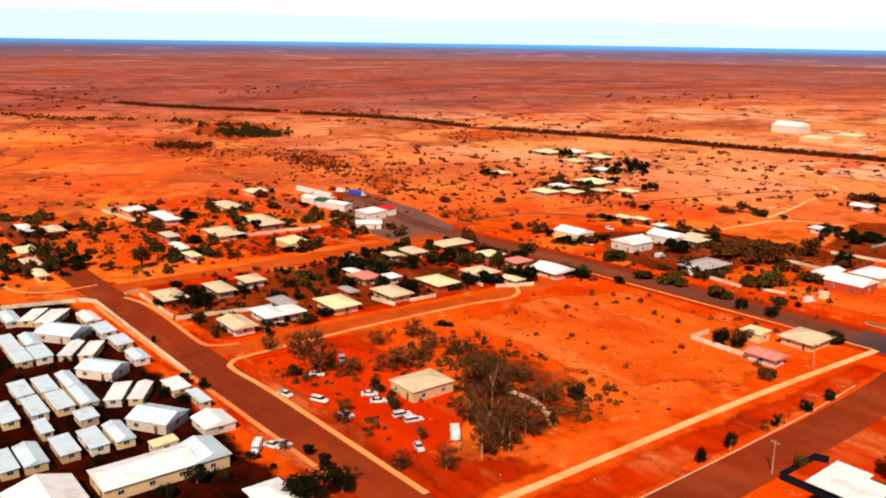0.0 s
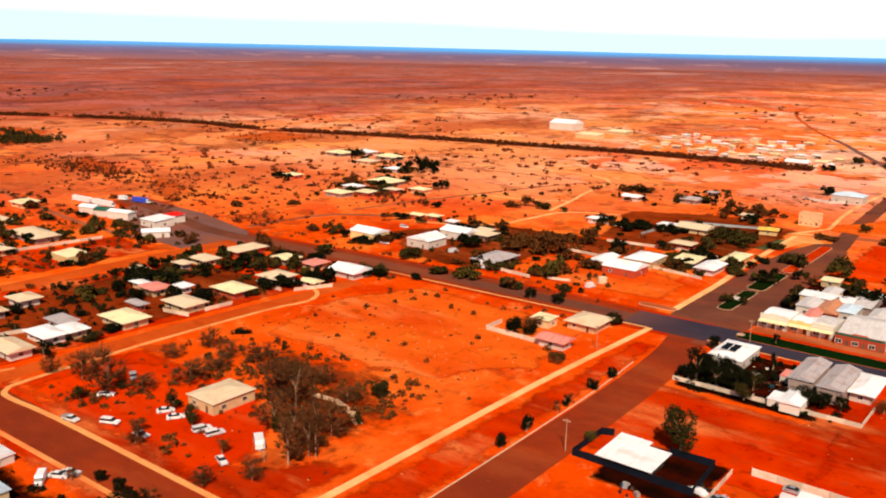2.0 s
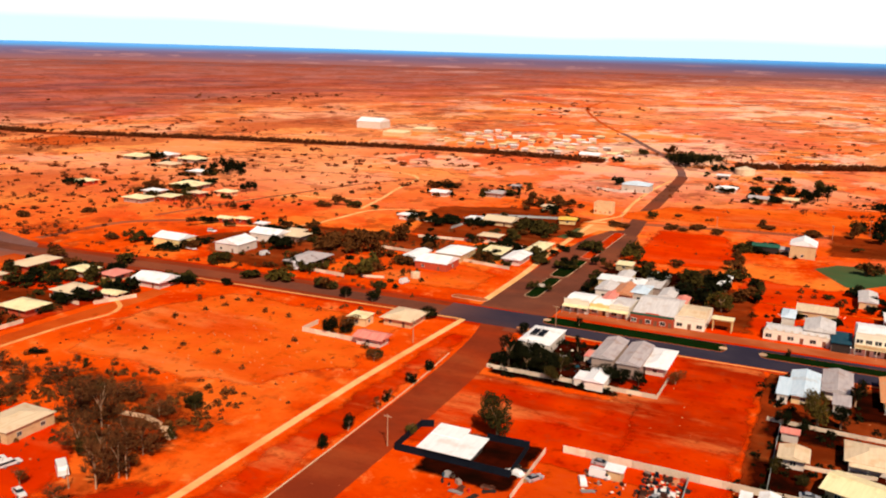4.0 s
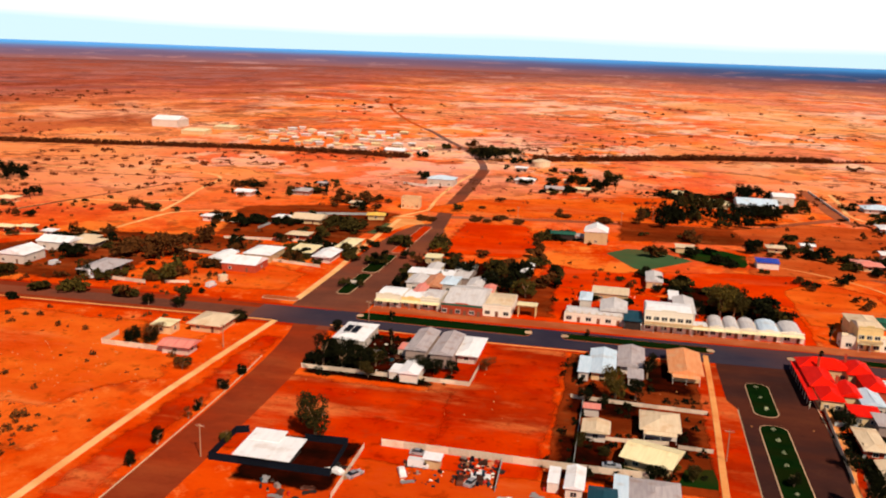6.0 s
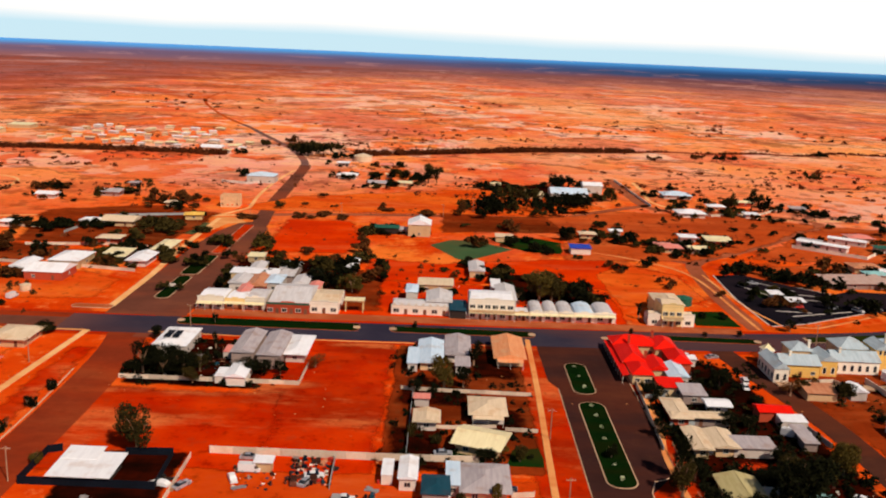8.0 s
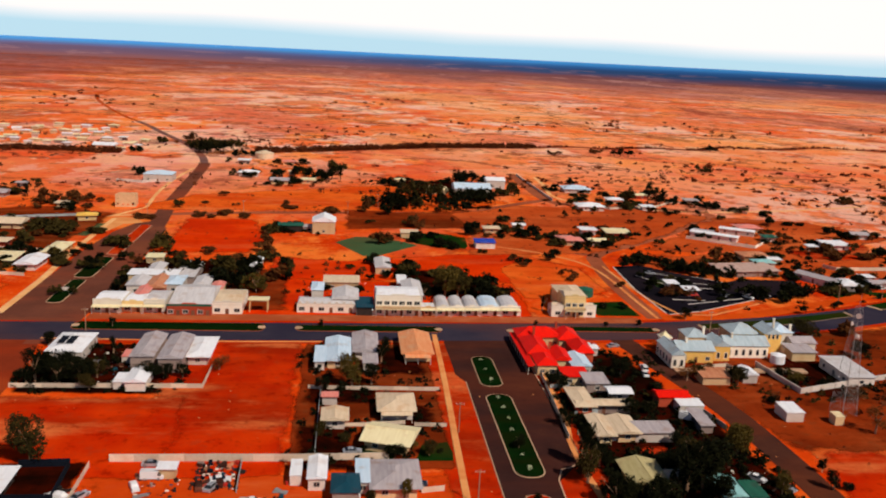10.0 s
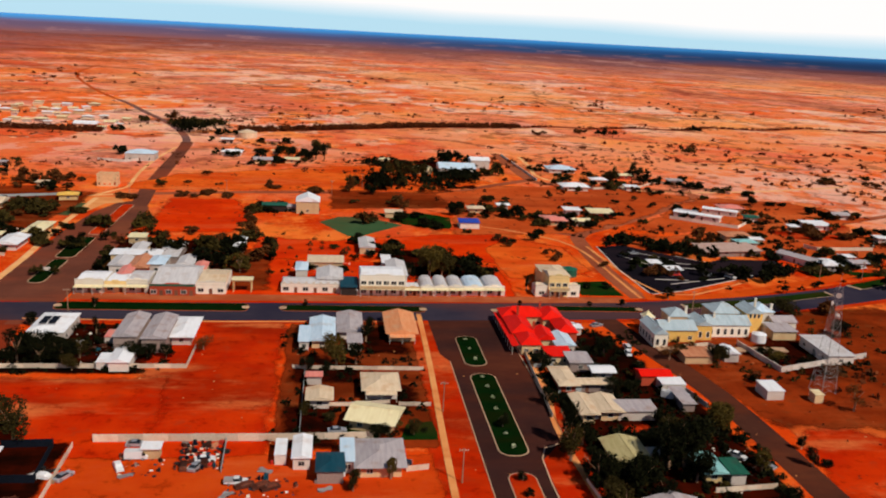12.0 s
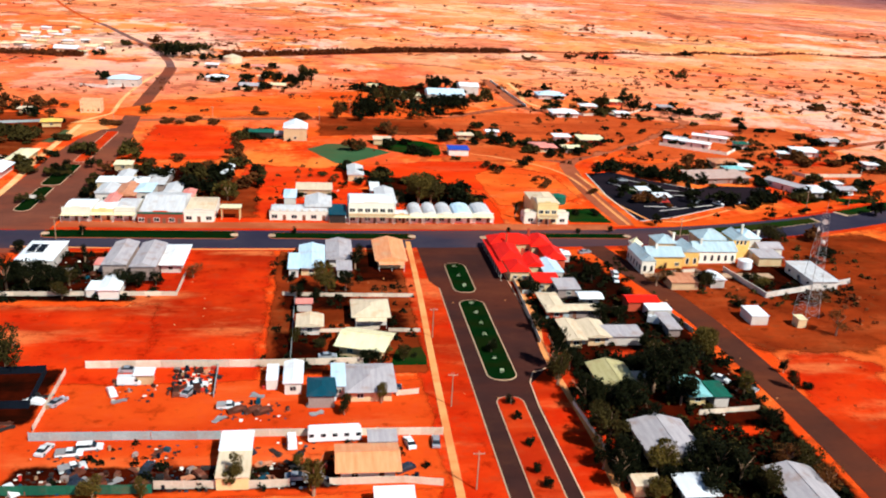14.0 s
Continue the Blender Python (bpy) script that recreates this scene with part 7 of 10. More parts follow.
house(-80.2, 181.0, 7.5, 4.9, 3.0, 0, "flat", "r_white", "w_dark", "white flat rear wing of a fenced house", name='house_wing', rise=0.3)

# ---- hall, school and houses towards the creek ----
house(-12.4, 453.9, 11.8, 14.0, 6.5, 0, "gable", "r_white", "w_cream", "white gabled hall with pale yellow walls", name='town_hall', category='hall', rise=2.6)
house(-29.9, 453.5, 12.7, 6.0, 3.4, 0, "flat", "r_green", "w_dark", "dark green shed beside the hall", name='shed', category='shed', lights=False)
house(-21.1, 454.6, 4.2, 6.0, 2.6, 0, "flat", "r_grey", "w_grey", "grey lean-to beside the hall", name='shed', category='shed', lights=False)
house(-74.1, 649.5, 13.6, 10.2, 2.8, 0, "hip", "r_white", "w_white", "pale roofed house near the creek", over=1.2)
house(-48.7, 615.9, 11.2, 8.4, 2.8, 0, "gable", "r_grey", "w_cream", "pale roofed house near the creek", over=1.2)
house(-28.9, 621.2, 9.0, 6.8, 2.8, 0, "flat", "r_cream", "w_stone", "pale roofed house near the creek", over=1.2)
house(-49.5, 718.7, 8.7, 6.5, 2.8, 0, "hip", "r_pink", "w_cream", "pale roofed house near the creek", over=1.2)
house(-85.6, 719.2, 8.7, 6.5, 2.8, 0, "flat", "r_white", "w_grey", "pale roofed house near the creek", over=1.2)
house(-42.9, 661.7, 4.7, 3.6, 2.8, 0, "hip", "r_cream", "w_grey", "pale roofed house near the creek", over=1.2)
house(87.6, 602.3, 25.7, 19.3, 3.6, 0, "gable", "r_blue", "w_white", "long pale blue roofed school block", name='school_block', category='school')
house(108.2, 626.7, 13.8, 12.0, 6.0, 0, "gable", "r_white", "w_white", "white two storey school block", name='school_block', category='school')
house(38.1, 634.5, 7.4, 5.6, 3.0, 0, "hip", "r_cream", "w_cream", "cream roofed school house", name='school_block', category='school')
house(59.5, 595.7, 18.9, 14.2, 3.0, 0, "hip", "r_cream", "w_cream", "cream roofed school wing", name='school_block', category='school')
house(116.4, 441.3, 7.9, 5.9, 2.8, 0, "hip", "r_pink", "w_white", "pink roofed house near the park", over=1.2)
house(79.5, 462.4, 7.7, 5.8, 2.8, 0, "hip", "r_tan", "w_cream", "tan roofed house by the park", over=1.2)
house(96.9, 473.2, 5.7, 4.3, 2.8, 0, "gable", "r_white", "w_white", "white roofed house by the park", over=1.2)
house(32.8, 445.6, 9.0, 6.8, 2.8, 0, "flat", "r_tan", "w_cream", "tan park shelter roof", name='shelter', category='shelter', lights=False)
house(70.0, 424.3, 9.9, 7.4, 3.2, 0, "flat", "car_blue", "w_white", "blue shade roof of a playground", name='shade_roof', category='shelter', lights=False)

# ---- houses north-east ----
house(168.4, 619.9, 19.3, 14.5, 2.8, 0, "hip", "r_blue", "w_white", "pale blue roofed house behind a white wall", over=1.2)
house(158.6, 545.1, 16.5, 12.4, 2.8, 0, "hip", "r_white", "w_white", "white roofed house behind a low wall", over=1.2)
house(183.9, 574.0, 10.0, 7.5, 2.8, 0, "hip", "r_white", "w_cream", "white roofed house among trees", over=1.2)
house(210.9, 596.1, 9.0, 6.8, 2.8, 0, "hip", "r_cream", "w_brick", "cream roofed house among trees", over=1.2)
house(199.0, 548.1, 7.5, 5.6, 2.8, 0, "flat", "r_white", "w_white", "white shed near dark trees", over=1.2)
house(241.7, 580.1, 8.7, 6.6, 2.8, 0, "flat", "r_grey", "w_grey", "low grey shed near scrub", over=1.2)
house(208.4, 460.0, 26.0, 5.4, 2.8, -37.5, "gable", "r_white", "w_white", "long white roofed pavilion in a walled yard", name='pavilion', category='pavilion', rise=0.8, over=0.5)
house(228.5, 474.5, 19.5, 5.0, 2.8, -33, "gable", "r_white", "w_white", "shorter white roofed pavilion in a walled yard", name='pavilion', category='pavilion', rise=0.8, over=0.5)
house(206.0, 470.5, 12.0, 4.0, 2.6, -35, "flat", "r_grey", "w_grey", "low grey roofed shed behind the pavilions", name='shed', category='shed', lights=False, over=0.3)
house(239.1, 484.7, 12.8, 9.6, 2.8, 0, "hip", "r_pink", "w_cream", "pink hip roofed house by a road", over=1.2)
house(239.1, 457.0, 6.6, 5.0, 2.8, 0, "flat", "r_green", "w_white", "small green roofed shed", over=1.2)
house(118.2, 436.7, 10.8, 8.1, 2.8, 0, "hip", "r_pink", "w_cream", "pink roofed house at a road fork", over=1.2)
house(135.4, 465.3, 7.9, 5.9, 2.8, 0, "flat", "r_white", "w_white", "white shed at a road fork", over=1.2)
house(132.4, 435.9, 7.8, 5.8, 2.8, 0, "gable", "r_cream", "w_grey", "cream roofed house at a road fork", over=1.2)
house(150.8, 460.6, 12.6, 9.5, 2.8, 0, "flat", "r_cream", "w_brick", "long pale slab roofed shed", over=1.2)
house(189.0, 380.0, 29.0, 12.5, 2.8, 8, "flat", "r_dusty", "w_grey", "broad dusty pink roofed visitor centre", over=0.9)
house(204.5, 393.0, 9.5, 7.0, 3.2, 0, "hip", "r_teal", "w_bright", "teal roofed white house behind the visitor centre", over=0.8)
house(207.4, 409.8, 13.0, 9.8, 2.8, 0, "hip", "r_rust", "w_cream", "rust red roofed house by trees", over=1.2)
house(213.5, 401.0, 7.5, 4.5, 2.8, 0, "flat", "r_white", "w_cream", "white iron shed standing on dirt", over=0.6)
house(270.2, 441.9, 12.7, 9.5, 2.8, 0, "flat", "r_white", "w_white", "white roofed depot building on dirt", over=1.2)
house(302.1, 471.4, 9.3, 7.0, 2.8, 0, "gable", "r_grey", "w_white", "grey roofed depot shed beside scrub", over=1.2)
house(252.6, 434.5, 3.8, 3.5, 2.8, 0, "flat", "r_white", "w_white", "small white hut on dirt", over=1.2)
house(218.2, 366.0, 19.0, 6.4, 2.8, -62, "gable", "r_grey", "w_white", "long grey roofed white hall by the road", rise=1.1, over=0.6)
house(226.5, 356.5, 7.8, 11.2, 2.8, 0, "hip", "r_white", "w_white", "white roofed clubhouse by the road", over=1.2)
house(242.5, 358.3, 7.0, 5.2, 2.8, 0, "gable", "r_grey", "w_white", "grey roofed shed by the road", over=1.2)
house(290.2, 411.3, 5.8, 4.4, 2.8, 0, "flat", "r_white", "w_white", "small white hut by scrub", over=1.2)
house(244.2, 368.9, 4.3, 3.5, 2.8, 0, "flat", "r_white", "w_white", "white low shed by scrub", over=1.2)
house(146.6, 341.2, 4.9, 3.9, 2.8, 0, "flat", "r_white", "w_brick", "small white roofed kiosk in the car park", over=1.2)
house(141.8, 351.5, 3.5, 3.9, 2.8, 0, "flat", "r_white", "w_white", "small white shade roof in the car park", over=1.2)

# ---- buildings of several wings ----
def wing(ob, x, y, w, d, h, style, roof, wall, rise=None, over=0.4, windows=(), arch=False, eyes=0):
    """One wing of a larger building: walls, roof, gables; windows: sides of the wall (s, n, e, w) that have them."""
    if rise is None:
        rise = 0.26 * min(w, d)
    x, y = x - ob.location.x, y - ob.location.y
    off = pose(x, y, 0)
    link("wall", Solid().box(-w / 2, -d / 2, -0.2, w / 2, d / 2, h).mesh("wall", wall), ob, off)
    link("roof", roof_solid(w, d, h, rise, style, over).mesh("roof", roof), ob, off)
    if style == "gable":
        for k in (-1, 1):
            g = Solid()
            if w >= d:
                e = k * w / 2
                g.hull([(e - 0.1, -d / 2, h), (e + 0.1, -d / 2, h), (e + 0.1, d / 2, h), (e - 0.1, d / 2, h)], [(e - 0.1, -0.05, h + rise), (e + 0.1, -0.05, h + rise), (e + 0.1, 0.05, h + rise), (e - 0.1, 0.05, h + rise)])
            else:
                e = k * d / 2
                g.hull([(-w / 2, e - 0.1, h), (w / 2, e - 0.1, h), (w / 2, e + 0.1, h), (-w / 2, e + 0.1, h)], [(-0.05, e - 0.1, h + rise), (0.05, e - 0.1, h + rise), (0.05, e + 0.1, h + rise), (-0.05, e + 0.1, h + rise)])
            link("gable_end", g.mesh("gable_end", wall), ob, off)
    for side in windows:
        run = w if side in "sn" else d
        n = max(1, round(run / (2.6 if arch else 3.6)))
        for i in range(n):
            u = -run / 2 + (i + 0.5) * run / n
            px, py, a = {"s": (x + u, y - d / 2, 0), "n": (x - u, y + d / 2, 180), "e": (x + w / 2, y + u, 90), "w": (x - w / 2, y - u, -90)}[side]
            if arch:
                opening(ob, px, py, 1.0, a)
            elif side == "s" and i == n // 2 and n > 2:
                door_at(ob, px, py, a)
            else:
                window_at(ob, px, py, 0.9, a)
    for i in range(eyes):
        opening(ob, x + (i - (eyes - 1) / 2) * 1.5, y - d / 2, h - 1.6, 0, 0.75)


def arch_solid(half, y0, y1, z0, z1):
    ring = [(-half, z0), (half, z0)] + [(half * math.cos(math.pi * k / 8), z1 - half + half * math.sin(math.pi * k / 8)) for k in range(9)]
    return Solid().hull([(u, y0, z) for u, z in ring], [(u, y1, z) for u, z in ring])


def opening(ob, x, y, z, turn, size=1.0):
    """A tall round-headed window with a pale surround."""
    w = link("arched_window", shared("arched_window", lambda: arch_solid(0.62, -0.06, 0.03, -0.1, 2.2).mesh("arched_window", "w_bright")), ob, pose(x, y, z, 0, 0, turn) @ Matrix.Diagonal((size, 1, size, 1)))
    link("pane", shared("arched_pane", lambda: arch_solid(0.46, -0.09, 0.0, 0.05, 2.05).mesh("pane", "pane")), w)


def stack(ob, x, y, z0, z1, wall="w_bright"):
    link("chimney", Solid().box(-0.35, -0.35, z0, 0.35, 0.35, z1, 0.03).box(-0.45, -0.45, z1, 0.45, 0.45, z1 + 0.2).mesh("chimney", wall), ob, pose(x - ob.location.x, y - ob.location.y, 0))


station = thing("railway_station", 130, 265, 0, "ochre and white sandstone railway station with pale blue roofs", "station")
wing(station, 107.4, 259.5, 4.6, 14.0, 4.6, "gable", "r_slate", "w_bright", 1.7, 0.25, "sw", True)
wing(station, 115.6, 262.2, 12.0, 8.6, 4.2, "gable", "r_slate", "w_ochre", 2.1, 0.5, "s")
wing(station, 125.4, 264.6, 5.4, 9.4, 5.2, "gable", "r_slate", "w_ochre", 1.6, 0.25, "s", True)
wing(station, 119.6, 271.8, 6.8, 8.0, 5.6, "hip", "r_slate", "w_stone", 1.9, 0.4, "w")
wing(station, 135.6, 267.0, 15.0, 8.0, 4.3, "gable", "r_slate", "w_bright", 2.3, 0.4, "s", True)
wing(station, 138.6, 276.2, 10.0, 10.0, 5.8, "hip", "r_slate", "w_stone", 2.6, 0.4, "w")
wing(station, 146.8, 272.2, 6.0, 9.0, 7.0, "gable", "r_slate", "w_ochre", 1.8, 0.25, "", False, 3)
wing(station, 152.6, 276.4, 7.0, 9.0, 6.2, "hip", "r_blue", "w_bright", 2.0, 0.35, "s")
wing(station, 158.6, 271.4, 8.4, 7.0, 3.8, "gable", "r_grey", "w_bright", 1.3, 0.4, "s")
wing(station, 153.2, 267.4, 5.6, 3.4, 2.8, "flat", "r_blue", "w_bright", 0.5, 0.3, "s")
for cx, cy, z0, z1 in ((122.5, 270.0, 5.6, 8.6), (131.0, 266.0, 5.5, 7.8), (150.0, 274.6, 7.2, 10.4), (156.0, 274.0, 5.8, 8.4), (113.0, 261.4, 5.6, 7.4)):
    stack(station, cx, cy, z0, z1)
link("platform", Solid().box(105.5, 248.8, -0.1, 150.0, 252.2, 0.5).mesh("platform", "kerb"), station, pose(-130, -265, 0))

hotel = thing("corner_hotel", 68, 262, 0, "rambling corner hotel under steep bright red iron roofs", "hotel")
wing(hotel, 65.6, 275.6, 14.4, 8.0, 3.8, "hip", "r_red", "w_cream", 2.3, 0.6, "sn")
wing(hotel, 75.4, 274.6, 7.0, 11.5, 3.8, "hip", "r_red", "w_cream", 2.2, 0.6, "ne")
wing(hotel, 62.2, 263.6, 7.0, 15.6, 3.6, "hip", "r_red", "w_cream", 2.0, 0.6, "w")
wing(hotel, 77.2, 262.6, 6.0, 12.4, 3.6, "hip", "r_red", "w_brick", 1.9, 0.5, "e")
wing(hotel, 68.6, 255.0, 5.6, 9.6, 3.4, "gable", "r_red", "w_cream", 1.6, 0.5, "w")
wing(hotel, 62.6, 250.6, 6.0, 10.0, 3.4, "hip", "r_red", "w_cream", 1.7, 0.5, "sw")
wing(hotel, 69.6, 240.6, 7.4, 6.4, 3.0, "flat", "r_red", "w_cream", 0.5, 0.5, "s")
wing(hotel, 73.6, 251.2, 6.0, 11.0, 3.2, "gable", "r_blue", "w_white", 1.0, 0.4, "s")
for cx, cy, z0, z1 in ((63.4, 271.4, 4.6, 7.2), (72.4, 277.0, 5.0, 7.4), (66.0, 258.4, 4.4, 6.4)):
    stack(hotel, cx, cy, z0, z1, "w_brick")
veranda = Solid().hull([(56.6, 246.0, 2.7), (58.8, 246.0, 3.1), (58.8, 279.0, 3.1), (56.6, 279.0, 2.7)], [(56.6, 246.0, 2.82), (58.8, 246.0, 3.22), (58.8, 279.0, 3.22), (56.6, 279.0, 2.82)])
link("verandah_roof", veranda.mesh("verandah_roof", "r_red"), hotel, pose(-68, -262, 0))
for k in range(10):
    link("post", shared("vpost", lambda: Solid().box(-0.07, -0.07, 0, 0.07, 0.07, 2.7).mesh("post", "w_bright")), hotel, pose(56.8 - 68, 246.4 - 262 + k * 3.58, 0))

# ---- trees: west ----
tree(-479.3, 109.6, 5.9, 12.8, "olive")
tree(-441.0, 123.5, 9.2, 13.5, "gum")
tree(-389.8, 94.9, 11.7, 17.2, "gum")
tree(-441.9, 95.4, 5.5, 8.9, "gum")
tree(-370.4, 98.0, 7.2, 7.6, "dark_leaf")
tree(-355.1, 119.5, 16.8, 7.4, "brown_leaf")
tree(-363.4, 132.1, 10.0, 12.8, "gum")
tree(-424.0, 148.1, 6.4, 11.8, "brown_leaf")
tree(-389.1, 155.4, 4.7, 8.3, "dark_leaf")
tree(-462.0, 195.4, 7.2, 9.8, "brown_leaf")
tree(-432.4, 196.8, 6.1, 10.9, "gum")
tree(-446.9, 210.3, 6.4, 8.1, "gum")
tree(-445.9, 226.3, 5.7, 9.8, "gum")
tree(-409.8, 191.7, 5.9, 8.9, "gum")
tree(-395.0, 207.2, 8.8, 10.2, "gum")
tree(-402.0, 221.6, 7.5, 13.5, "olive")
tree(-378.8, 230.6, 8.8, 8.7, "gum")
tree(-320.9, 120.4, 3.9, 5.7, "dark_leaf")
tree(-304.7, 120.5, 4.9, 7.7, "dark_leaf")
tree(-289.2, 118.3, 5.8, 7.3, "dark_leaf")
tree(-297.6, 112.3, 4.2, 7.5, "dark_leaf")
tree(-298.5, 105.4, 4.2, 5.3, "dark_leaf")
tree(-297.1, 137.3, 4.4, 6.6, "dark_leaf")
tree(-325.5, 138.5, 3.5, 3.5, "brown_leaf")
tree(-328.4, 134.4, 1.8, 2.1, "brown_leaf")
tree(-329.9, 147.2, 3.0, 2.4, "brown_leaf")
tree(-323.2, 156.6, 2.4, 3.6, "brown_leaf")
tree(-318.9, 162.7, 3.0, 3.6, "brown_leaf")
tree(-294.3, 160.9, 6.8, 7.8, "olive")
tree(-305.2, 189.7, 5.5, 8.3, "dark_leaf")
tree(-250.9, 138.9, 3.0, 6.8, "gum")
tree(-278.1, 151.3, 3.3, 5.3, "dark_leaf")
tree(-246.2, 121.3, 6.7, 3.7, "dark_leaf")
tree(-276.8, 110.9, 3.5, 5.0, "gum")
tree(-254.9, 149.0, 2.6, 7.0, "dark_leaf")
tree(-378.3, 86.9, 8.4, 7.7, "gum")
tree(-496.0, 110.9, 3.8, 9.9, "brown_leaf")
tree(-495.6, 98.5, 4.5, 11.5, "brown_leaf")
tree(-402.7, 248.3, 6.5, 9.7, "olive")
tree(-328.6, 238.3, 5.7, 7.0, "gum")
tree(-354.3, 223.3, 2.9, 4.3, "gum")
tree(-314.8, 268.8, 8.0, 7.1, "brown_leaf")
tree(-288.5, 232.3, 7.9, 8.4, "dark_leaf")
tree(-288.6, 223.5, 6.5, 7.6, "gum")
tree(-281.8, 241.8, 6.0, 10.3, "gum")
tree(-271.2, 247.9, 6.6, 7.7, "gum")
tree(-295.9, 196.4, 7.6, 13.6, "dark_leaf")
tree(-303.0, 186.5, 5.1, 7.4, "dark_leaf")
tree(-299.6, 208.0, 4.6, 8.9, "gum")
tree(-289.7, 213.3, 3.9, 6.3, "dark_leaf")
tree(-258.5, 189.7, 5.8, 6.7, "dark_leaf")
tree(-254.6, 208.9, 3.6, 9.2, "gum")
tree(-249.8, 237.4, 7.4, 8.4, "dark_leaf")
tree(-243.5, 238.8, 8.0, 9.5, "dark_leaf")
tree(-254.9, 254.0, 6.4, 6.3, "gum")
tree(-237.5, 262.4, 3.8, 7.4, "dark_leaf")
tree(-307.7, 307.6, 9.9, 7.5, "gum")
tree(-278.8, 273.7, 6.2, 9.5, "gum")
tree(-324.0, 308.7, 5.5, 7.7, "brown_leaf")
tree(-284.5, 306.7, 3.7, 14.4, "dark_leaf")
tree(-312.7, 351.3, 5.7, 6.5, "brown_leaf")
tree(-246.2, 296.5, 8.7, 9.3, "gum")
tree(-221.7, 284.5, 5.1, 7.5, "gum")
tree(-221.9, 269.0, 3.1, 4.9, "dark_leaf")
tree(-404.6, 324.0, 4.5, 7.1, "brown_leaf")
tree(-387.6, 349.0, 2.7, 8.9, "brown_leaf")
tree(-422.3, 437.4, 7.2, 8.3, "brown_leaf")
tree(-519.2, 547.0, 10.1, 12.8, "dark_leaf")
tree(-435.9, 504.7, 6.7, 20.4, "dark_leaf")
tree(-417.3, 519.6, 14.3, 29.4, "dark_leaf")
tree(-402.1, 445.2, 5.1, 18.4, "dark_leaf")
tree(-393.8, 468.9, 7.2, 12.5, "dark_leaf")
tree(-357.8, 458.8, 7.8, 11.9, "dark_leaf")
tree(-411.8, 464.9, 5.2, 12.7, "dark_leaf")
tree(-433.5, 522.1, 7.9, 18.4, "dark_leaf")
tree(-248.6, 299.0, 7.7, 11.1, "gum")
tree(-221.2, 285.0, 3.9, 7.8, "gum")
tree(-222.9, 270.8, 3.2, 5.0, "dark_leaf")
tree(-170.3, 277.9, 4.6, 4.7, "dark_leaf")
tree(-158.7, 278.8, 5.1, 5.8, "dark_leaf")
tree(-164.8, 295.0, 4.7, 5.5, "gum")
tree(-205.9, 286.9, 5.1, 8.9, "olive")
tree(-184.7, 283.9, 4.8, 7.3, "gum")
tree(-208.8, 314.7, 5.3, 6.7, "dark_leaf")
tree(-241.7, 333.5, 7.2, 13.2, "dark_leaf")
tree(-219.9, 354.2, 9.3, 17.8, "brown_leaf")
tree(-196.9, 348.9, 14.3, 20.0, "brown_leaf")
tree(-215.8, 360.1, 7.2, 14.9, "brown_leaf")
tree(-180.4, 372.2, 7.5, 11.8, "brown_leaf")
tree(-184.7, 312.7, 8.2, 15.6, "olive")
tree(-182.3, 319.8, 5.1, 7.9, "brown_leaf")
tree(-213.3, 435.8, 5.6, 20.5, "dark_leaf")
tree(-280.1, 443.6, 7.1, 14.8, "brown_leaf")
tree(-271.4, 448.4, 6.2, 14.8, "gum")
tree(-254.6, 549.6, 3.9, 21.2, "dark_leaf")
tree(-147.9, 240.9, 5.1, 6.2, "dark_leaf")
tree(-149.8, 248.0, 4.2, 7.4, "brown_leaf")
tree(-130.1, 270.0, 3.6, 7.6, "gum")
tree(-127.3, 225.7, 2.8, 5.7, "gum")
tree(-154.5, 241.5, 3.1, 6.3, "dark_leaf")
tree(-227.6, 358.6, 5.9, 13.6, "brown_leaf")
tree(-203.4, 377.7, 8.6, 16.7, "brown_leaf")

# ---- trees: lot with the hall ----
bare_tree(-208.0, 119.2, 15.0, 11.5)
bare_tree(-223.5, 120.5, 9.6, 7.4)
bare_tree(-198.8, 139.7, 7.0, 11.6)
bare_tree(-217.3, 161.1, 7.2, 6.9)
tree(-221.1, 176.5, 2.1, 6.1, "dark_leaf")
bare_tree(-169.7, 147.4, 13.1, 11.7)
bare_tree(-162.4, 147.0, 13.7, 12.3)
bare_tree(-170.6, 160.5, 6.4, 7.8)
bare_tree(-156.0, 133.8, 9.8, 9.3)
bare_tree(-144.0, 130.3, 13.2, 8.9)
bare_tree(-145.8, 138.8, 11.2, 8.4)
bare_tree(-142.4, 140.6, 11.1, 9.1)
bare_tree(-139.6, 123.6, 13.5, 7.2)
bare_tree(-138.9, 129.5, 11.4, 6.6)
bare_tree(-207.1, 160.6, 5.0, 8.6)
bare_tree(-197.4, 164.9, 5.0, 10.3)
bare_tree(-180.5, 162.4, 5.6, 9.8)
bare_tree(-168.5, 163.2, 5.5, 7.8)
bare_tree(-203.6, 127.1, 5.0, 8.0)
bare_tree(-235.3, 117.6, 5.0, 5.7)
bare_tree(-175.9, 107.0, 5.0, 4.7)
bare_tree(-146.6, 104.6, 5.2, 4.9)
bare_tree(-140.1, 113.3, 5.9, 5.6)
bare_tree(-154.0, 158.4, 5.2, 7.4)
bare_tree(-219.5, 148.4, 5.0, 6.7)
bare_tree(-200.9, 151.2, 5.0, 8.3)
tree(-168.1, 65.0, 4.4, 5.2, "dark_leaf")
tree(-166.6, 57.7, 3.1, 4.2, "dark_leaf")
tree(-223.7, 84.8, 3.9, 3.1, "dark_leaf")
tree(-217.2, 87.4, 3.9, 3.8, "dark_leaf")
tree(-221.7, 60.9, 1.8, 3.0, "gum")
tree(-218.6, 76.5, 3.4, 4.5, "dark_leaf")
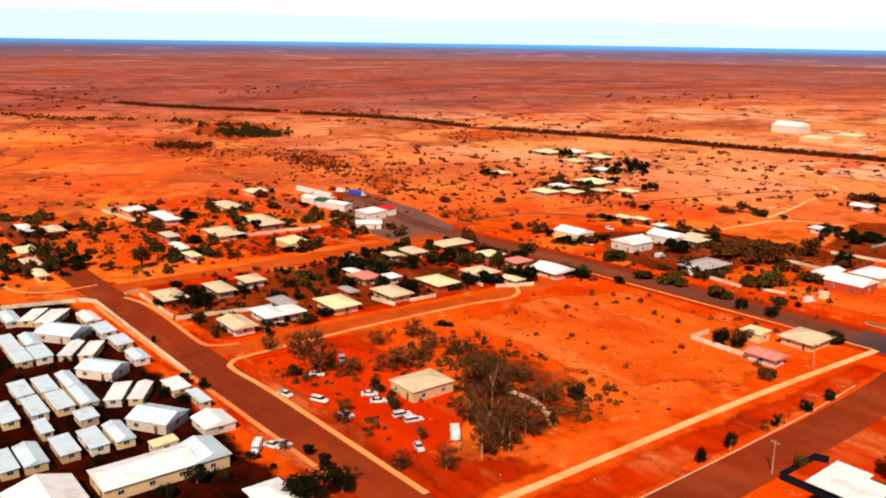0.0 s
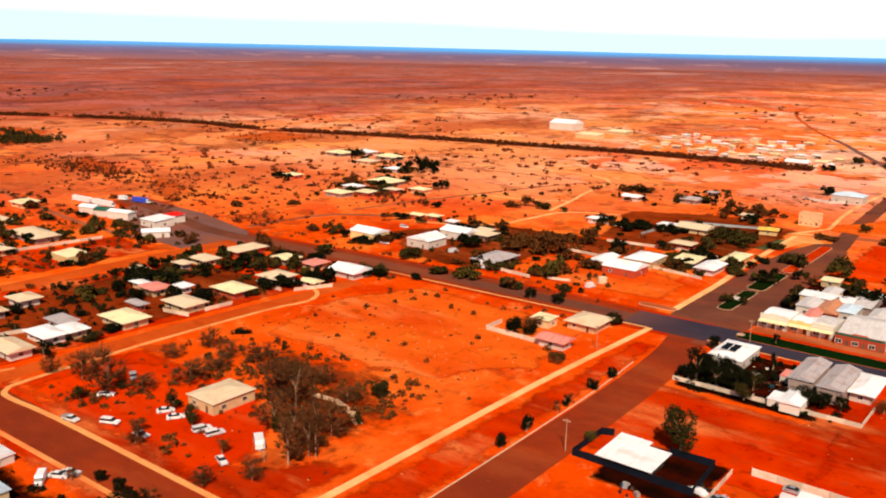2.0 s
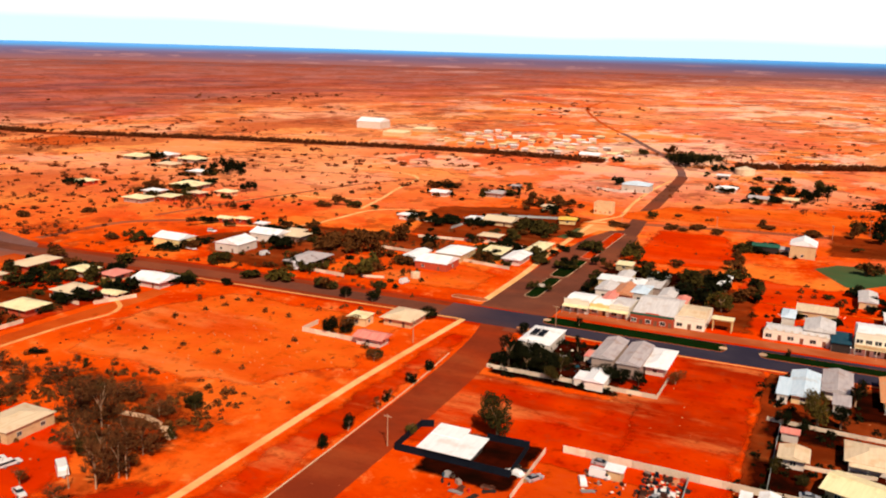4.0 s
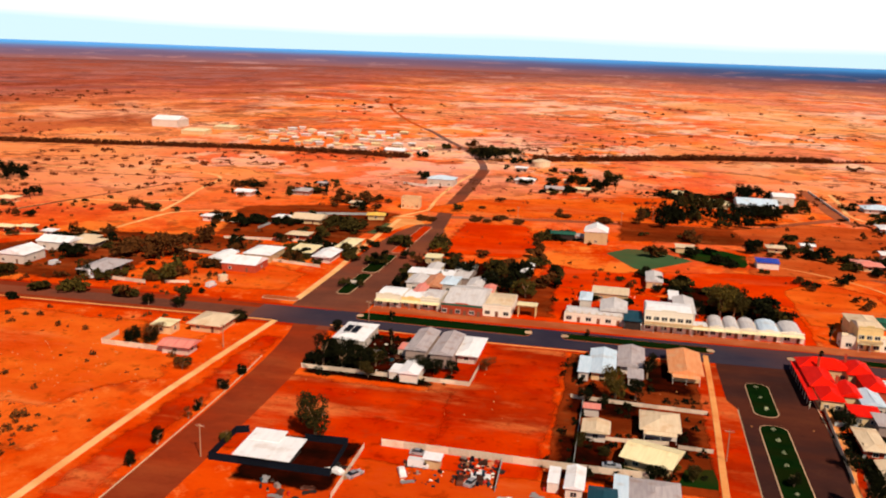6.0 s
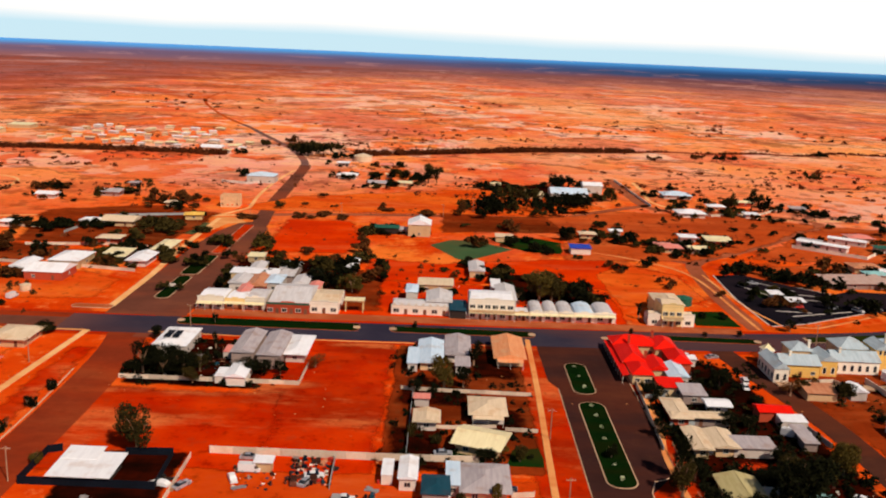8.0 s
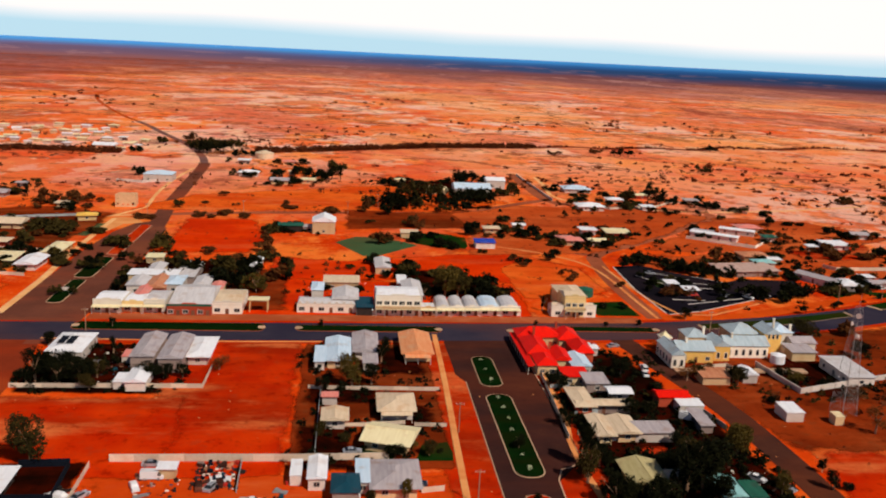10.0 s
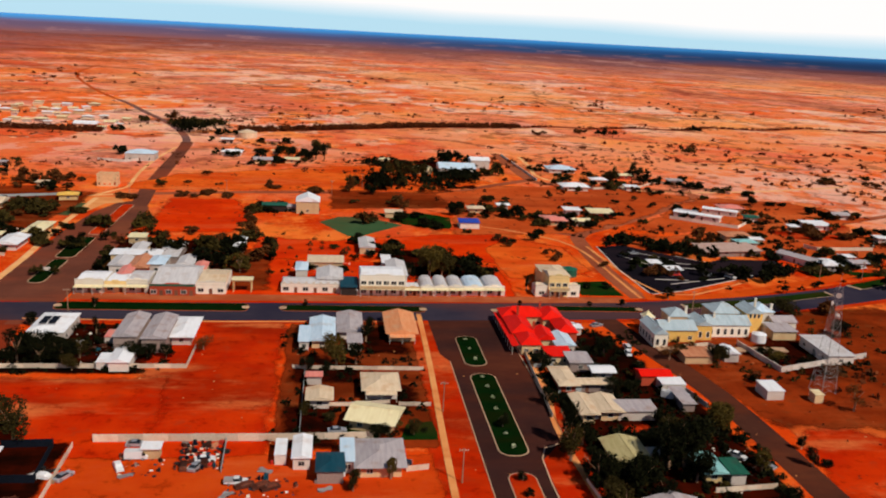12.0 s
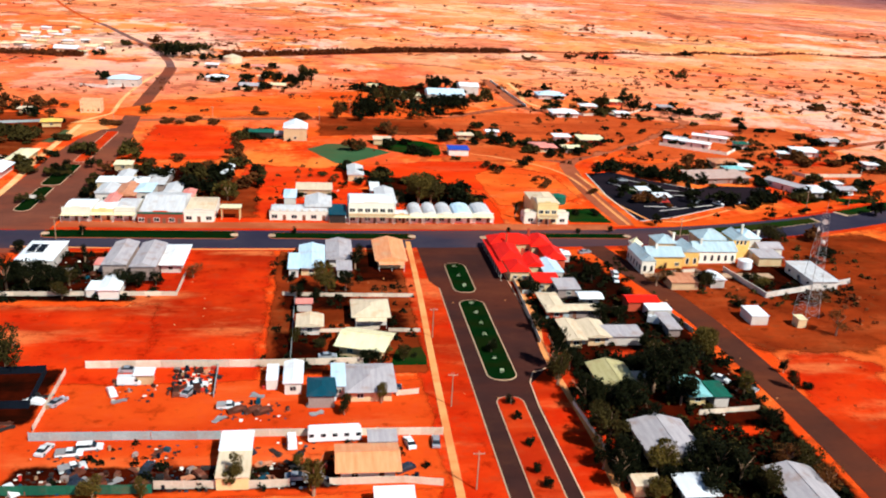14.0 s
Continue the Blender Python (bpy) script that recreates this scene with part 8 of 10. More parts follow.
tree(-212.1, 79.4, 3.0, 4.5, "dark_leaf")
tree(-310.5, 59.7, 2.3, 3.0, "dark_leaf")
tree(-262.7, 89.8, 2.6, 1.8, "dark_leaf")
tree(-166.3, 70.2, 2.5, 3.1, "gum")
tree(-145.8, 81.1, 9.2, 11.4, "dark_leaf")
tree(-145.9, 88.8, 5.4, 6.5, "dark_leaf")
tree(-170.2, 87.3, 3.7, 2.8, "brown_leaf")
tree(-165.3, 91.5, 2.9, 3.1, "dark_leaf")
tree(-155.8, 90.4, 4.9, 3.4, "dark_leaf")
tree(-149.0, 93.0, 3.5, 3.3, "brown_leaf")

# ---- trees: crossing ----
tree(-106.5, 163.2, 3.7, 2.6, "dark_leaf")
tree(-106.9, 176.3, 4.2, 2.7, "dark_leaf")
tree(-107.4, 196.1, 3.4, 2.6, "dark_leaf")
tree(-106.1, 211.4, 3.5, 2.5, "dark_leaf")
tree(-106.9, 223.7, 3.1, 2.6, "dark_leaf")
tree(-70.8, 188.7, 11.5, 9.1, "gum")
tree(-106.4, 163.0, 3.6, 2.6, "dark_leaf")
tree(-106.5, 175.0, 4.5, 2.7, "dark_leaf")
tree(-108.1, 211.6, 3.3, 2.7, "dark_leaf")
tree(-107.8, 224.7, 2.9, 2.8, "dark_leaf")
tree(-106.6, 190.5, 3.6, 2.5, "brown_leaf")
tree(-106.9, 198.4, 3.2, 2.3, "brown_leaf")
tree(-91.5, 181.0, 3.5, 3.8, "olive")
tree(-86.9, 238.9, 10.2, 8.9, "dark_leaf")
tree(-80.3, 237.2, 6.7, 8.0, "dark_leaf")
tree(-74.6, 237.6, 8.3, 8.8, "dark_leaf")
tree(-89.1, 237.8, 5.9, 4.9, "dark_leaf")
tree(-93.1, 269.2, 5.1, 3.6, "dark_leaf")
tree(-70.9, 241.8, 5.9, 4.8, "gum")
tree(-71.6, 262.3, 5.8, 2.2, "dark_leaf")
tree(-79.6, 247.6, 6.9, 7.5, "dark_leaf")
tree(-70.5, 232.6, 4.9, 4.7, "gum")
tree(-57.0, 241.5, 5.8, 8.8, "dark_leaf")
tree(-46.8, 241.9, 4.9, 4.7, "dark_leaf")
tree(-37.3, 248.8, 5.0, 7.2, "brown_leaf")
tree(-46.3, 339.2, 11.8, 13.8, "dark_leaf")
tree(-64.2, 356.0, 9.1, 9.0, "dark_leaf")
tree(-42.7, 372.0, 8.6, 9.3, "dark_leaf")
tree(-35.4, 333.0, 8.3, 8.3, "olive")
tree(-32.0, 355.0, 11.0, 9.9, "brown_leaf")
tree(-87.2, 407.7, 9.0, 9.0, "gum")
tree(-106.0, 410.0, 7.9, 9.1, "gum")
tree(-107.1, 365.4, 5.4, 7.0, "gum")
tree(-63.8, 396.8, 5.0, 4.9, "brown_leaf")
tree(-74.8, 390.9, 3.7, 7.3, "brown_leaf")
tree(-52.2, 241.5, 4.9, 5.6, "dark_leaf")
tree(-85.5, 244.7, 6.9, 7.4, "dark_leaf")
tree(-91.3, 239.2, 4.3, 4.9, "dark_leaf")
tree(-179.8, 372.0, 7.7, 8.3, "dark_leaf")
tree(-213.0, 375.2, 5.8, 17.3, "brown_leaf")
tree(-220.5, 342.8, 8.2, 13.6, "brown_leaf")
tree(-242.3, 330.8, 8.2, 9.6, "dark_leaf")
tree(-208.7, 315.3, 5.8, 7.6, "brown_leaf")
tree(-210.5, 341.7, 8.1, 10.7, "brown_leaf")
tree(-184.7, 325.4, 7.7, 12.6, "olive")
tree(-189.4, 311.8, 6.2, 8.6, "brown_leaf")
tree(-107.7, 366.6, 7.2, 6.4, "dark_leaf")
tree(-201.7, 431.4, 6.4, 22.1, "dark_leaf")
tree(-191.8, 432.5, 4.8, 12.6, "dark_leaf")
tree(-144.0, 437.9, 6.2, 24.5, "gum")
tree(-151.9, 442.0, 6.3, 15.5, "gum")
tree(-124.1, 372.9, 5.4, 5.3, "dark_leaf")
tree(-150.9, 398.6, 4.4, 7.1, "dark_leaf")
tree(-145.3, 367.6, 2.7, 7.9, "gum")
tree(-125.6, 221.9, 3.7, 5.3, "brown_leaf")
tree(-171.4, 280.0, 4.0, 4.5, "dark_leaf")
tree(-158.5, 280.2, 6.7, 4.9, "gum")
tree(-184.0, 284.7, 6.4, 6.9, "brown_leaf")
tree(-206.6, 287.2, 7.2, 9.5, "olive")
tree(-130.4, 270.6, 4.3, 6.2, "dark_leaf")
tree(-151.1, 235.9, 6.9, 5.8, "dark_leaf")
tree(-147.7, 240.9, 7.0, 7.8, "brown_leaf")
tree(-106.8, 223.1, 3.2, 2.2, "dark_leaf")
tree(-108.1, 212.5, 2.6, 2.1, "dark_leaf")
tree(-126.9, 439.3, 4.6, 13.7, "gum")
tree(-136.3, 434.0, 6.2, 13.6, "gum")

# ---- trees: main street ----
tree(-47.7, 340.5, 11.5, 10.0, "dark_leaf")
tree(-42.9, 337.8, 10.0, 5.4, "dark_leaf")
tree(-43.2, 369.9, 6.9, 6.8, "dark_leaf")
tree(-35.8, 383.0, 6.1, 7.0, "gum")
tree(-23.8, 353.9, 10.0, 5.6, "gum")
tree(-36.5, 335.3, 7.3, 8.0, "olive")
tree(-78.8, 288.4, 3.6, 2.4, "dark_leaf")
tree(-52.0, 340.0, 7.3, 6.3, "dark_leaf")
tree(-66.8, 362.9, 4.9, 4.8, "gum")
tree(-73.6, 373.7, 4.0, 6.0, "gum")
tree(-8.5, 291.7, 2.4, 1.7, "dark_leaf")
tree(39.8, 332.0, 14.4, 11.0, "olive")
tree(48.4, 336.6, 13.0, 10.2, "gum")
tree(53.8, 331.8, 9.8, 8.1, "dark_leaf")
tree(57.6, 330.5, 7.2, 6.0, "dark_leaf")
tree(64.6, 333.0, 6.2, 6.1, "dark_leaf")
tree(27.0, 369.7, 6.8, 7.7, "gum")
tree(10.2, 354.9, 5.5, 5.3, "dark_leaf")
tree(76.2, 314.2, 6.9, 1.4, "dark_leaf")
tree(2.3, 235.4, 9.9, 7.3, "olive")
tree(99.7, 362.0, 5.1, 5.6, "brown_leaf")
tree(11.6, 256.5, 8.2, 4.7, "dark_leaf")
tree(63.7, 236.1, 4.7, 6.8, "dark_leaf")
tree(44.7, 330.8, 10.8, 8.0, "gum")
tree(31.4, 327.5, 7.1, 4.9, "dark_leaf")
tree(8.1, 237.7, 7.0, 5.2, "dark_leaf")
tree(-1.2, 229.6, 4.5, 3.6, "dark_leaf")
tree(-8.7, 292.1, 2.8, 1.9, "dark_leaf")
tree(68.8, 292.6, 2.8, 2.0, "dark_leaf")
tree(-6.3, 232.9, 4.6, 4.4, "dark_leaf")
tree(58.3, 185.8, 11.9, 4.5, "dark_leaf")
tree(58.8, 208.4, 5.8, 4.3, "dark_leaf")
tree(84.6, 184.6, 7.3, 12.1, "dark_leaf")
tree(86.8, 195.3, 5.6, 6.3, "dark_leaf")
tree(79.8, 216.2, 5.3, 5.2, "dark_leaf")
tree(126.2, 224.3, 3.5, 4.1, "dark_leaf")
tree(106.3, 241.9, 5.4, 6.7, "brown_leaf")
tree(121.0, 240.9, 5.8, 5.1, "dark_leaf")
tree(96.3, 295.8, 2.1, 1.9, "dark_leaf")
tree(109.1, 297.0, 2.6, 2.4, "dark_leaf")
tree(78.4, 243.9, 4.2, 5.7, "dark_leaf")
tree(86.4, 246.6, 5.9, 6.7, "dark_leaf")
tree(78.2, 184.3, 5.3, 8.0, "dark_leaf")
tree(88.6, 182.3, 5.9, 7.4, "dark_leaf")
tree(81.6, 206.7, 4.4, 4.3, "dark_leaf")
tree(114.6, 246.6, 4.6, 5.2, "brown_leaf")

# ---- trees: lane and station ----
tree(79.2, 173.3, 13.4, 8.9, "dark_leaf")
tree(87.1, 180.9, 8.4, 7.3, "dark_leaf")
tree(100.0, 192.0, 8.8, 6.4, "olive")
tree(117.3, 182.1, 4.3, 2.5, "dark_leaf")
tree(115.3, 173.4, 4.9, 3.4, "dark_leaf")
tree(118.9, 173.2, 2.8, 2.8, "dark_leaf")
tree(102.5, 175.1, 4.2, 4.0, "gum")
tree(150.2, 238.7, 3.5, 5.3, "dark_leaf")
tree(169.4, 285.1, 6.6, 11.3, "gum")
tree(185.6, 291.5, 7.2, 9.6, "brown_leaf")
tree(177.3, 264.2, 6.2, 7.9, "dark_leaf")
tree(145.0, 203.9, 7.9, 6.4, "brown_leaf")
tree(127.0, 226.2, 3.4, 3.3, "brown_leaf")
tree(121.4, 238.7, 6.1, 5.9, "gum")
tree(110.8, 245.3, 4.4, 5.1, "gum")
tree(139.7, 247.8, 3.2, 3.6, "dark_leaf")
tree(140.8, 240.9, 3.5, 5.3, "olive")
tree(100.9, 196.6, 4.5, 4.3, "gum")
tree(153.4, 226.1, 5.1, 7.8, "brown_leaf")
tree(93.7, 234.5, 3.4, 4.8, "dark_leaf")
tree(85.4, 217.0, 4.8, 5.3, "dark_leaf")
tree(87.4, 201.6, 3.0, 2.9, "dark_leaf")
tree(57.2, 180.4, 7.3, 5.6, "gum")
tree(61.0, 165.8, 7.6, 6.4, "dark_leaf")
tree(59.9, 153.2, 7.8, 6.1, "gum")
tree(71.1, 171.2, 4.6, 7.9, "dark_leaf")
tree(83.5, 174.5, 11.9, 11.3, "dark_leaf")
tree(84.7, 187.6, 7.0, 5.9, "gum")
tree(102.5, 197.4, 5.9, 5.6, "olive")
tree(70.3, 144.1, 5.3, 4.9, "olive")
tree(61.6, 143.7, 7.5, 6.4, "dark_leaf")
tree(58.0, 136.1, 7.3, 4.6, "dark_leaf")
tree(82.2, 146.3, 4.2, 3.4, "gum")
tree(68.8, 136.4, 4.5, 4.2, "dark_leaf")
tree(62.8, 132.6, 3.9, 2.6, "olive")
tree(43.6, 168.8, 2.9, 2.6, "dark_leaf")
tree(43.6, 162.2, 2.2, 2.1, "dark_leaf")
tree(44.0, 151.5, 2.7, 2.1, "dark_leaf")
tree(43.2, 141.6, 2.6, 2.2, "dark_leaf")
tree(44.1, 136.5, 2.5, 2.4, "dark_leaf")
tree(44.1, 195.7, 4.2, 3.2, "dark_leaf")
tree(59.7, 171.7, 6.5, 5.4, "dark_leaf")
tree(83.6, 167.2, 8.4, 7.3, "dark_leaf")
tree(77.8, 146.6, 5.4, 5.0, "dark_leaf")
tree(77.2, 134.2, 5.7, 4.2, "dark_leaf")
tree(56.9, 142.2, 5.8, 4.7, "dark_leaf")
tree(14.2, 170.6, 5.4, 2.7, "olive")
tree(5.8, 165.7, 4.7, 3.2, "gum")
tree(12.8, 190.8, 4.5, 5.3, "dark_leaf")
tree(16.6, 194.6, 3.6, 3.6, "olive")
tree(-6.0, 203.4, 3.3, 3.7, "gum")
tree(-0.6, 136.6, 10.1, 3.7, "olive")
tree(-3.5, 146.1, 3.7, 2.4, "olive")
tree(21.2, 191.8, 4.6, 3.6, "gum")
tree(9.6, 197.5, 2.0, 3.7, "brown_leaf")
tree(0.6, 200.5, 2.0, 3.7, "gum")
tree(-40.1, 138.2, 5.3, 5.1, "olive")
tree(-31.4, 137.7, 3.9, 2.7, "olive")
tree(-15.7, 140.4, 7.4, 4.1, "olive")

# ---- trees: school, park and creek houses ----
tree(27.6, 523.4, 16.9, 15.3, "dark_leaf")
tree(41.1, 558.6, 14.9, 13.4, "gum")
tree(57.1, 570.8, 14.5, 16.7, "gum")
tree(81.5, 635.6, 12.7, 11.9, "dark_leaf")
tree(91.7, 649.2, 12.1, 15.6, "dark_leaf")
tree(87.5, 559.8, 9.0, 16.5, "dark_leaf")
tree(73.2, 565.4, 6.1, 13.6, "dark_leaf")
tree(104.5, 590.3, 6.3, 12.7, "gum")
tree(118.0, 612.8, 8.2, 8.3, "gum")
tree(11.0, 527.8, 9.9, 8.4, "gum")
tree(33.3, 524.5, 9.9, 11.2, "dark_leaf")
tree(48.1, 535.3, 7.2, 12.8, "gum")
tree(-13.5, 669.7, 11.5, 14.1, "gum")
tree(-36.8, 663.5, 7.0, 10.5, "gum")
tree(-22.6, 655.1, 6.1, 6.9, "gum")
tree(-8.9, 512.4, 3.5, 6.8, "brown_leaf")
tree(-38.0, 529.6, 3.5, 5.6, "brown_leaf")
tree(-31.8, 519.2, 2.8, 8.3, "brown_leaf")
tree(21.1, 427.7, 9.4, 10.3, "gum")
tree(32.7, 429.6, 7.1, 10.4, "dark_leaf")
tree(41.8, 441.7, 6.1, 9.5, "dark_leaf")
tree(50.4, 422.1, 5.8, 13.7, "dark_leaf")
tree(65.7, 451.2, 9.9, 7.3, "dark_leaf")
tree(38.8, 483.2, 6.6, 6.5, "brown_leaf")
tree(99.9, 451.1, 8.7, 11.1, "dark_leaf")
tree(108.8, 452.6, 6.2, 11.2, "gum")
tree(91.0, 492.6, 6.0, 6.7, "gum")
tree(-38.3, 403.7, 7.7, 7.6, "brown_leaf")
tree(-24.9, 374.8, 5.2, 5.1, "gum")
tree(27.5, 382.0, 4.2, 6.2, "dark_leaf")
tree(21.5, 507.4, 9.6, 9.5, "dark_leaf")
tree(62.1, 546.2, 7.4, 11.7, "dark_leaf")
tree(106.1, 652.8, 8.7, 10.5, "dark_leaf")
tree(31.6, 548.2, 8.8, 13.1, "dark_leaf")
tree(16.5, 427.0, 7.0, 6.9, "brown_leaf")
tree(92.3, 449.9, 6.2, 7.4, "dark_leaf")
tree(140.9, 396.2, 6.8, 10.1, "dark_leaf")
tree(150.7, 392.6, 7.4, 5.0, "dark_leaf")
tree(155.3, 379.3, 7.2, 7.4, "dark_leaf")
tree(158.5, 375.3, 6.5, 7.3, "dark_leaf")
tree(176.1, 386.6, 9.7, 5.1, "brown_leaf")
tree(187.3, 392.7, 6.2, 9.1, "brown_leaf")
tree(260.7, 505.6, 8.6, 10.1, "dark_leaf")
tree(207.6, 372.7, 5.3, 8.9, "dark_leaf")
tree(183.7, 334.8, 9.7, 12.7, "dark_leaf")
tree(173.3, 337.2, 7.6, 9.1, "dark_leaf")
tree(194.5, 343.2, 4.4, 10.7, "dark_leaf")
tree(281.3, 509.1, 3.2, 13.8, "dark_leaf")
tree(222.6, 605.6, 11.0, 9.5, "gum")
tree(192.1, 578.6, 11.4, 16.2, "gum")
tree(166.3, 593.4, 3.6, 9.1, "gum")
tree(239.8, 583.5, 3.6, 7.5, "dark_leaf")
tree(249.2, 561.6, 6.9, 9.1, "dark_leaf")
tree(265.7, 546.9, 6.7, 9.0, "gum")
tree(168.6, 355.6, 4.5, 10.7, "dark_leaf")
tree(138.7, 400.8, 5.0, 7.6, "dark_leaf")
tree(165.2, 371.7, 4.7, 6.1, "dark_leaf")
tree(374.6, 601.2, 5.2, 16.1, "gum")
tree(408.3, 619.1, 5.4, 14.4, "gum")
tree(237.1, 320.5, 8.5, 7.9, "dark_leaf")
tree(212.7, 344.6, 5.1, 8.0, "gum")
tree(255.8, 415.8, 5.3, 19.2, "brown_leaf")
tree(272.1, 411.1, 6.0, 9.7, "brown_leaf")
tree(184.1, 403.6, 8.6, 8.8, "brown_leaf")
tree(109.9, 319.0, 4.6, 4.5, "dark_leaf")
tree(101.8, 318.6, 2.9, 3.4, "dark_leaf")
tree(367.1, 600.0, 4.2, 13.7, "brown_leaf")
tree(404.3, 594.6, 4.2, 14.0, "brown_leaf")
tree(254.9, 428.4, 3.8, 9.8, "brown_leaf")
tree(303.8, 433.1, 3.2, 10.4, "dark_leaf")
tree(295.8, 413.2, 4.5, 8.3, "dark_leaf")
tree(-148.9, 640.6, 6.3, 9.9, "dark_leaf")
tree(-100.1, 517.0, 7.5, 4.8, "gum")
tree(-87.9, 401.1, 10.1, 11.3, "olive")
tree(-106.7, 409.6, 9.0, 9.1, "gum")
tree(-64.0, 400.8, 4.2, 5.0, "brown_leaf")
tree(-73.0, 369.2, 5.6, 9.3, "gum")
tree(-51.5, 366.5, 7.8, 12.5, "gum")
tree(-43.5, 371.5, 7.9, 6.9, "dark_leaf")
tree(-24.8, 368.5, 6.3, 5.7, "gum")
tree(-8.6, 507.3, 5.3, 7.7, "brown_leaf")
tree(-113.3, 480.0, 3.5, 6.0, "dark_leaf")
tree(-82.5, 488.3, 3.6, 7.5, "brown_leaf")
tree(-71.6, 493.7, 4.3, 7.6, "brown_leaf")
tree(-59.0, 488.0, 4.3, 4.5, "brown_leaf")
tree(-41.2, 416.5, 7.5, 7.7, "brown_leaf")
tree(-15.3, 674.1, 13.6, 18.3, "gum")
tree(-33.4, 669.5, 8.6, 12.1, "gum")
tree(-21.7, 633.6, 9.2, 11.5, "dark_leaf")

# ---- fences and walls ----
fence([(-322.8, 83.6), (-316.7, 88.3), (-228.4, 88.3)], 1.5, "fence_pale", "pale sheet fence round the cabin park", gap=5.0)
fence([(-328.5, 58.5), (-322.0, 82.5)], 1.5, "fence_pale", "pale sheet fence round the cabin park", gap=5.0)
fence([(-316.4, 104.2), (-282.8, 104.2)], 1.6, "fence_pale", "cream wall beside a house garden", gap=5.0)
fence([(-280.7, 104.6), (-277.8, 118.5), (-275.0, 129.4)], 1.5, "fence_pale", "pale sheet fence along a yard", gap=5.0)
fence([(-388.8, 169.3), (-386.1, 194.7), (-384.1, 223.0)], 1.5, "fence_pale", "pale sheet fence along a yard", gap=6.0)
fence([(-451.8, 149.4), (-490.3, 143.9), (-493.0, 154.2)], 1.8, "fence_pale", "cream wall round a yard", gap=6.0)
fence([(-321.5, 100.2), (-322.9, 105.9)], 1.2, "fence_pale", "pale sheet fence along a yard", gap=5.0)
fence([(-245.7, 222.6), (-239.2, 237.4)], 1.5, "fence_pale", "pale sheet fence along a yard", gap=5.0)
fence([(-266.2, 220.7), (-249.7, 219.2)], 1.5, "fence_pale", "pale sheet fence along a yard", gap=5.0)
fence([(-250.4, 183.4), (-249.7, 195.2)], 1.5, "fence_pale", "pale sheet fence along a yard", gap=5.0)
fence([(-261.0, 173.2), (-249.3, 175.7)], 1.5, "fence_pale", "pale sheet fence along a yard", gap=5.0)
fence([(-161.4, 244.7), (-161.4, 235.1), (-130.6, 234.2)], 1.7, "fence_pale", "white wall round a corner house yard", gap=5.0)
fence([(-206.6, 305.5), (-187.2, 303.9)], 1.5, "fence_pale", "pale sheet fence along a yard", gap=5.0)
fence([(-180.6, 307.3), (-171.2, 310.4)], 1.2, "fence_pale", "pale sheet fence along a yard", gap=5.0)
fence([(-92.4, 234.2), (-39.9, 234.3), (-39.7, 249.9)], 1.4, "fence_pale", "long pale sheet fence behind the solar house", gap=4.5)
fence([(-88.1, 187.5), (-91.0, 186.1), (-90.9, 171.2), (-60.8, 171.1), (-61.8, 187.5), (-72.8, 186.9)], 2.0, "fence_blue", "dark blue sheet fence round a white house", gap=4.0)
fence([(-57.5, 187.0), (-57.1, 161.7)], 1.4, "fence_pale", "weathered pale fence at a scrap yard", gap=4.0)
fence([(-53.7, 189.6), (-36.8, 189.6), (-20.8, 189.4), (-11.1, 189.3)], 1.9, "fence_pale", "pale concrete panel wall of a scrap yard", gap=5.0, thick=0.25)
fence([(-16.3, 189.5), (-6.2, 189.7), (11.1, 190.2)], 1.8, "fence_pale", "pale panel wall between yards", gap=5.0)
fence([(-56.8, 158.0), (-44.7, 157.7), (-33.4, 157.5)], 2.0, "fence_grey", "galvanised sheet fence of a scrap yard", gap=4.0)
fence([(-33.1, 157.4), (-19.5, 157.0)], 2.0, "fence_grey", "greenish galvanised sheet fence of a scrap yard", gap=4.0)
fence([(-13.9, 157.7), (-1.3, 157.5), (26.3, 156.7)], 1.8, "fence_pale", "pale sheet fence between yards", gap=5.0)
fence([(-56.2, 139.8), (-44.3, 139.4), (-29.9, 139.0)], 2.0, "fence_green", "green sheet fence of a scrap yard", gap=4.0)
fence([(-29.7, 140.3), (-8.5, 139.5)], 1.8, "fence_pale", "pale sheet fence along a yard", gap=5.0)
fence([(-12.5, 139.5), (-5.1, 139.7)], 1.8, "fence_pale", "pale sheet fence along a yard", gap=5.0)
fence([(2.4, 139.8), (16.7, 139.8), (23.9, 138.4)], 1.6, "fence_pale", "pale sheet fence along a yard", gap=5.0)
fence([(-23.4, 188.7), (-22.9, 174.5)], 1.4, "fence_grey", "grey wire and sheet partition", gap=4.0)
fence([(17.9, 173.8), (23.0, 174.7)], 1.4, "fence_pale", "pale sheet fence along a yard", gap=4.0)
fence([(-10.2, 234.4), (-0.8, 233.6), (10.0, 233.4), (27.6, 233.0)], 1.2, "fence_pale", "pale sheet fence along a yard", gap=5.0)
fence([(-6.1, 208.6), (5.4, 208.7), (16.3, 210.2)], 1.1, "fence_pale", "pale sheet fence along a yard", gap=5.0)
fence([(86.1, 162.4), (101.3, 163.9)], 1.3, "fence_pale", "low pale fence across a dark yard", gap=4.0)
fence([(18.7, 208.8), (27.2, 208.5)], 1.1, "fence_pale", "pale sheet fence along a yard", gap=5.0)
fence([(-6.6, 230.5), (-6.6, 193.3)], 1.5, "fence_grey", "grey sheet side fence", gap=5.0)
fence([(135.2, 255.4), (138.4, 231.9), (174.4, 244.2)], 1.8, "w_white", "white wall round the depot yard", gap=5.0, thick=0.3)
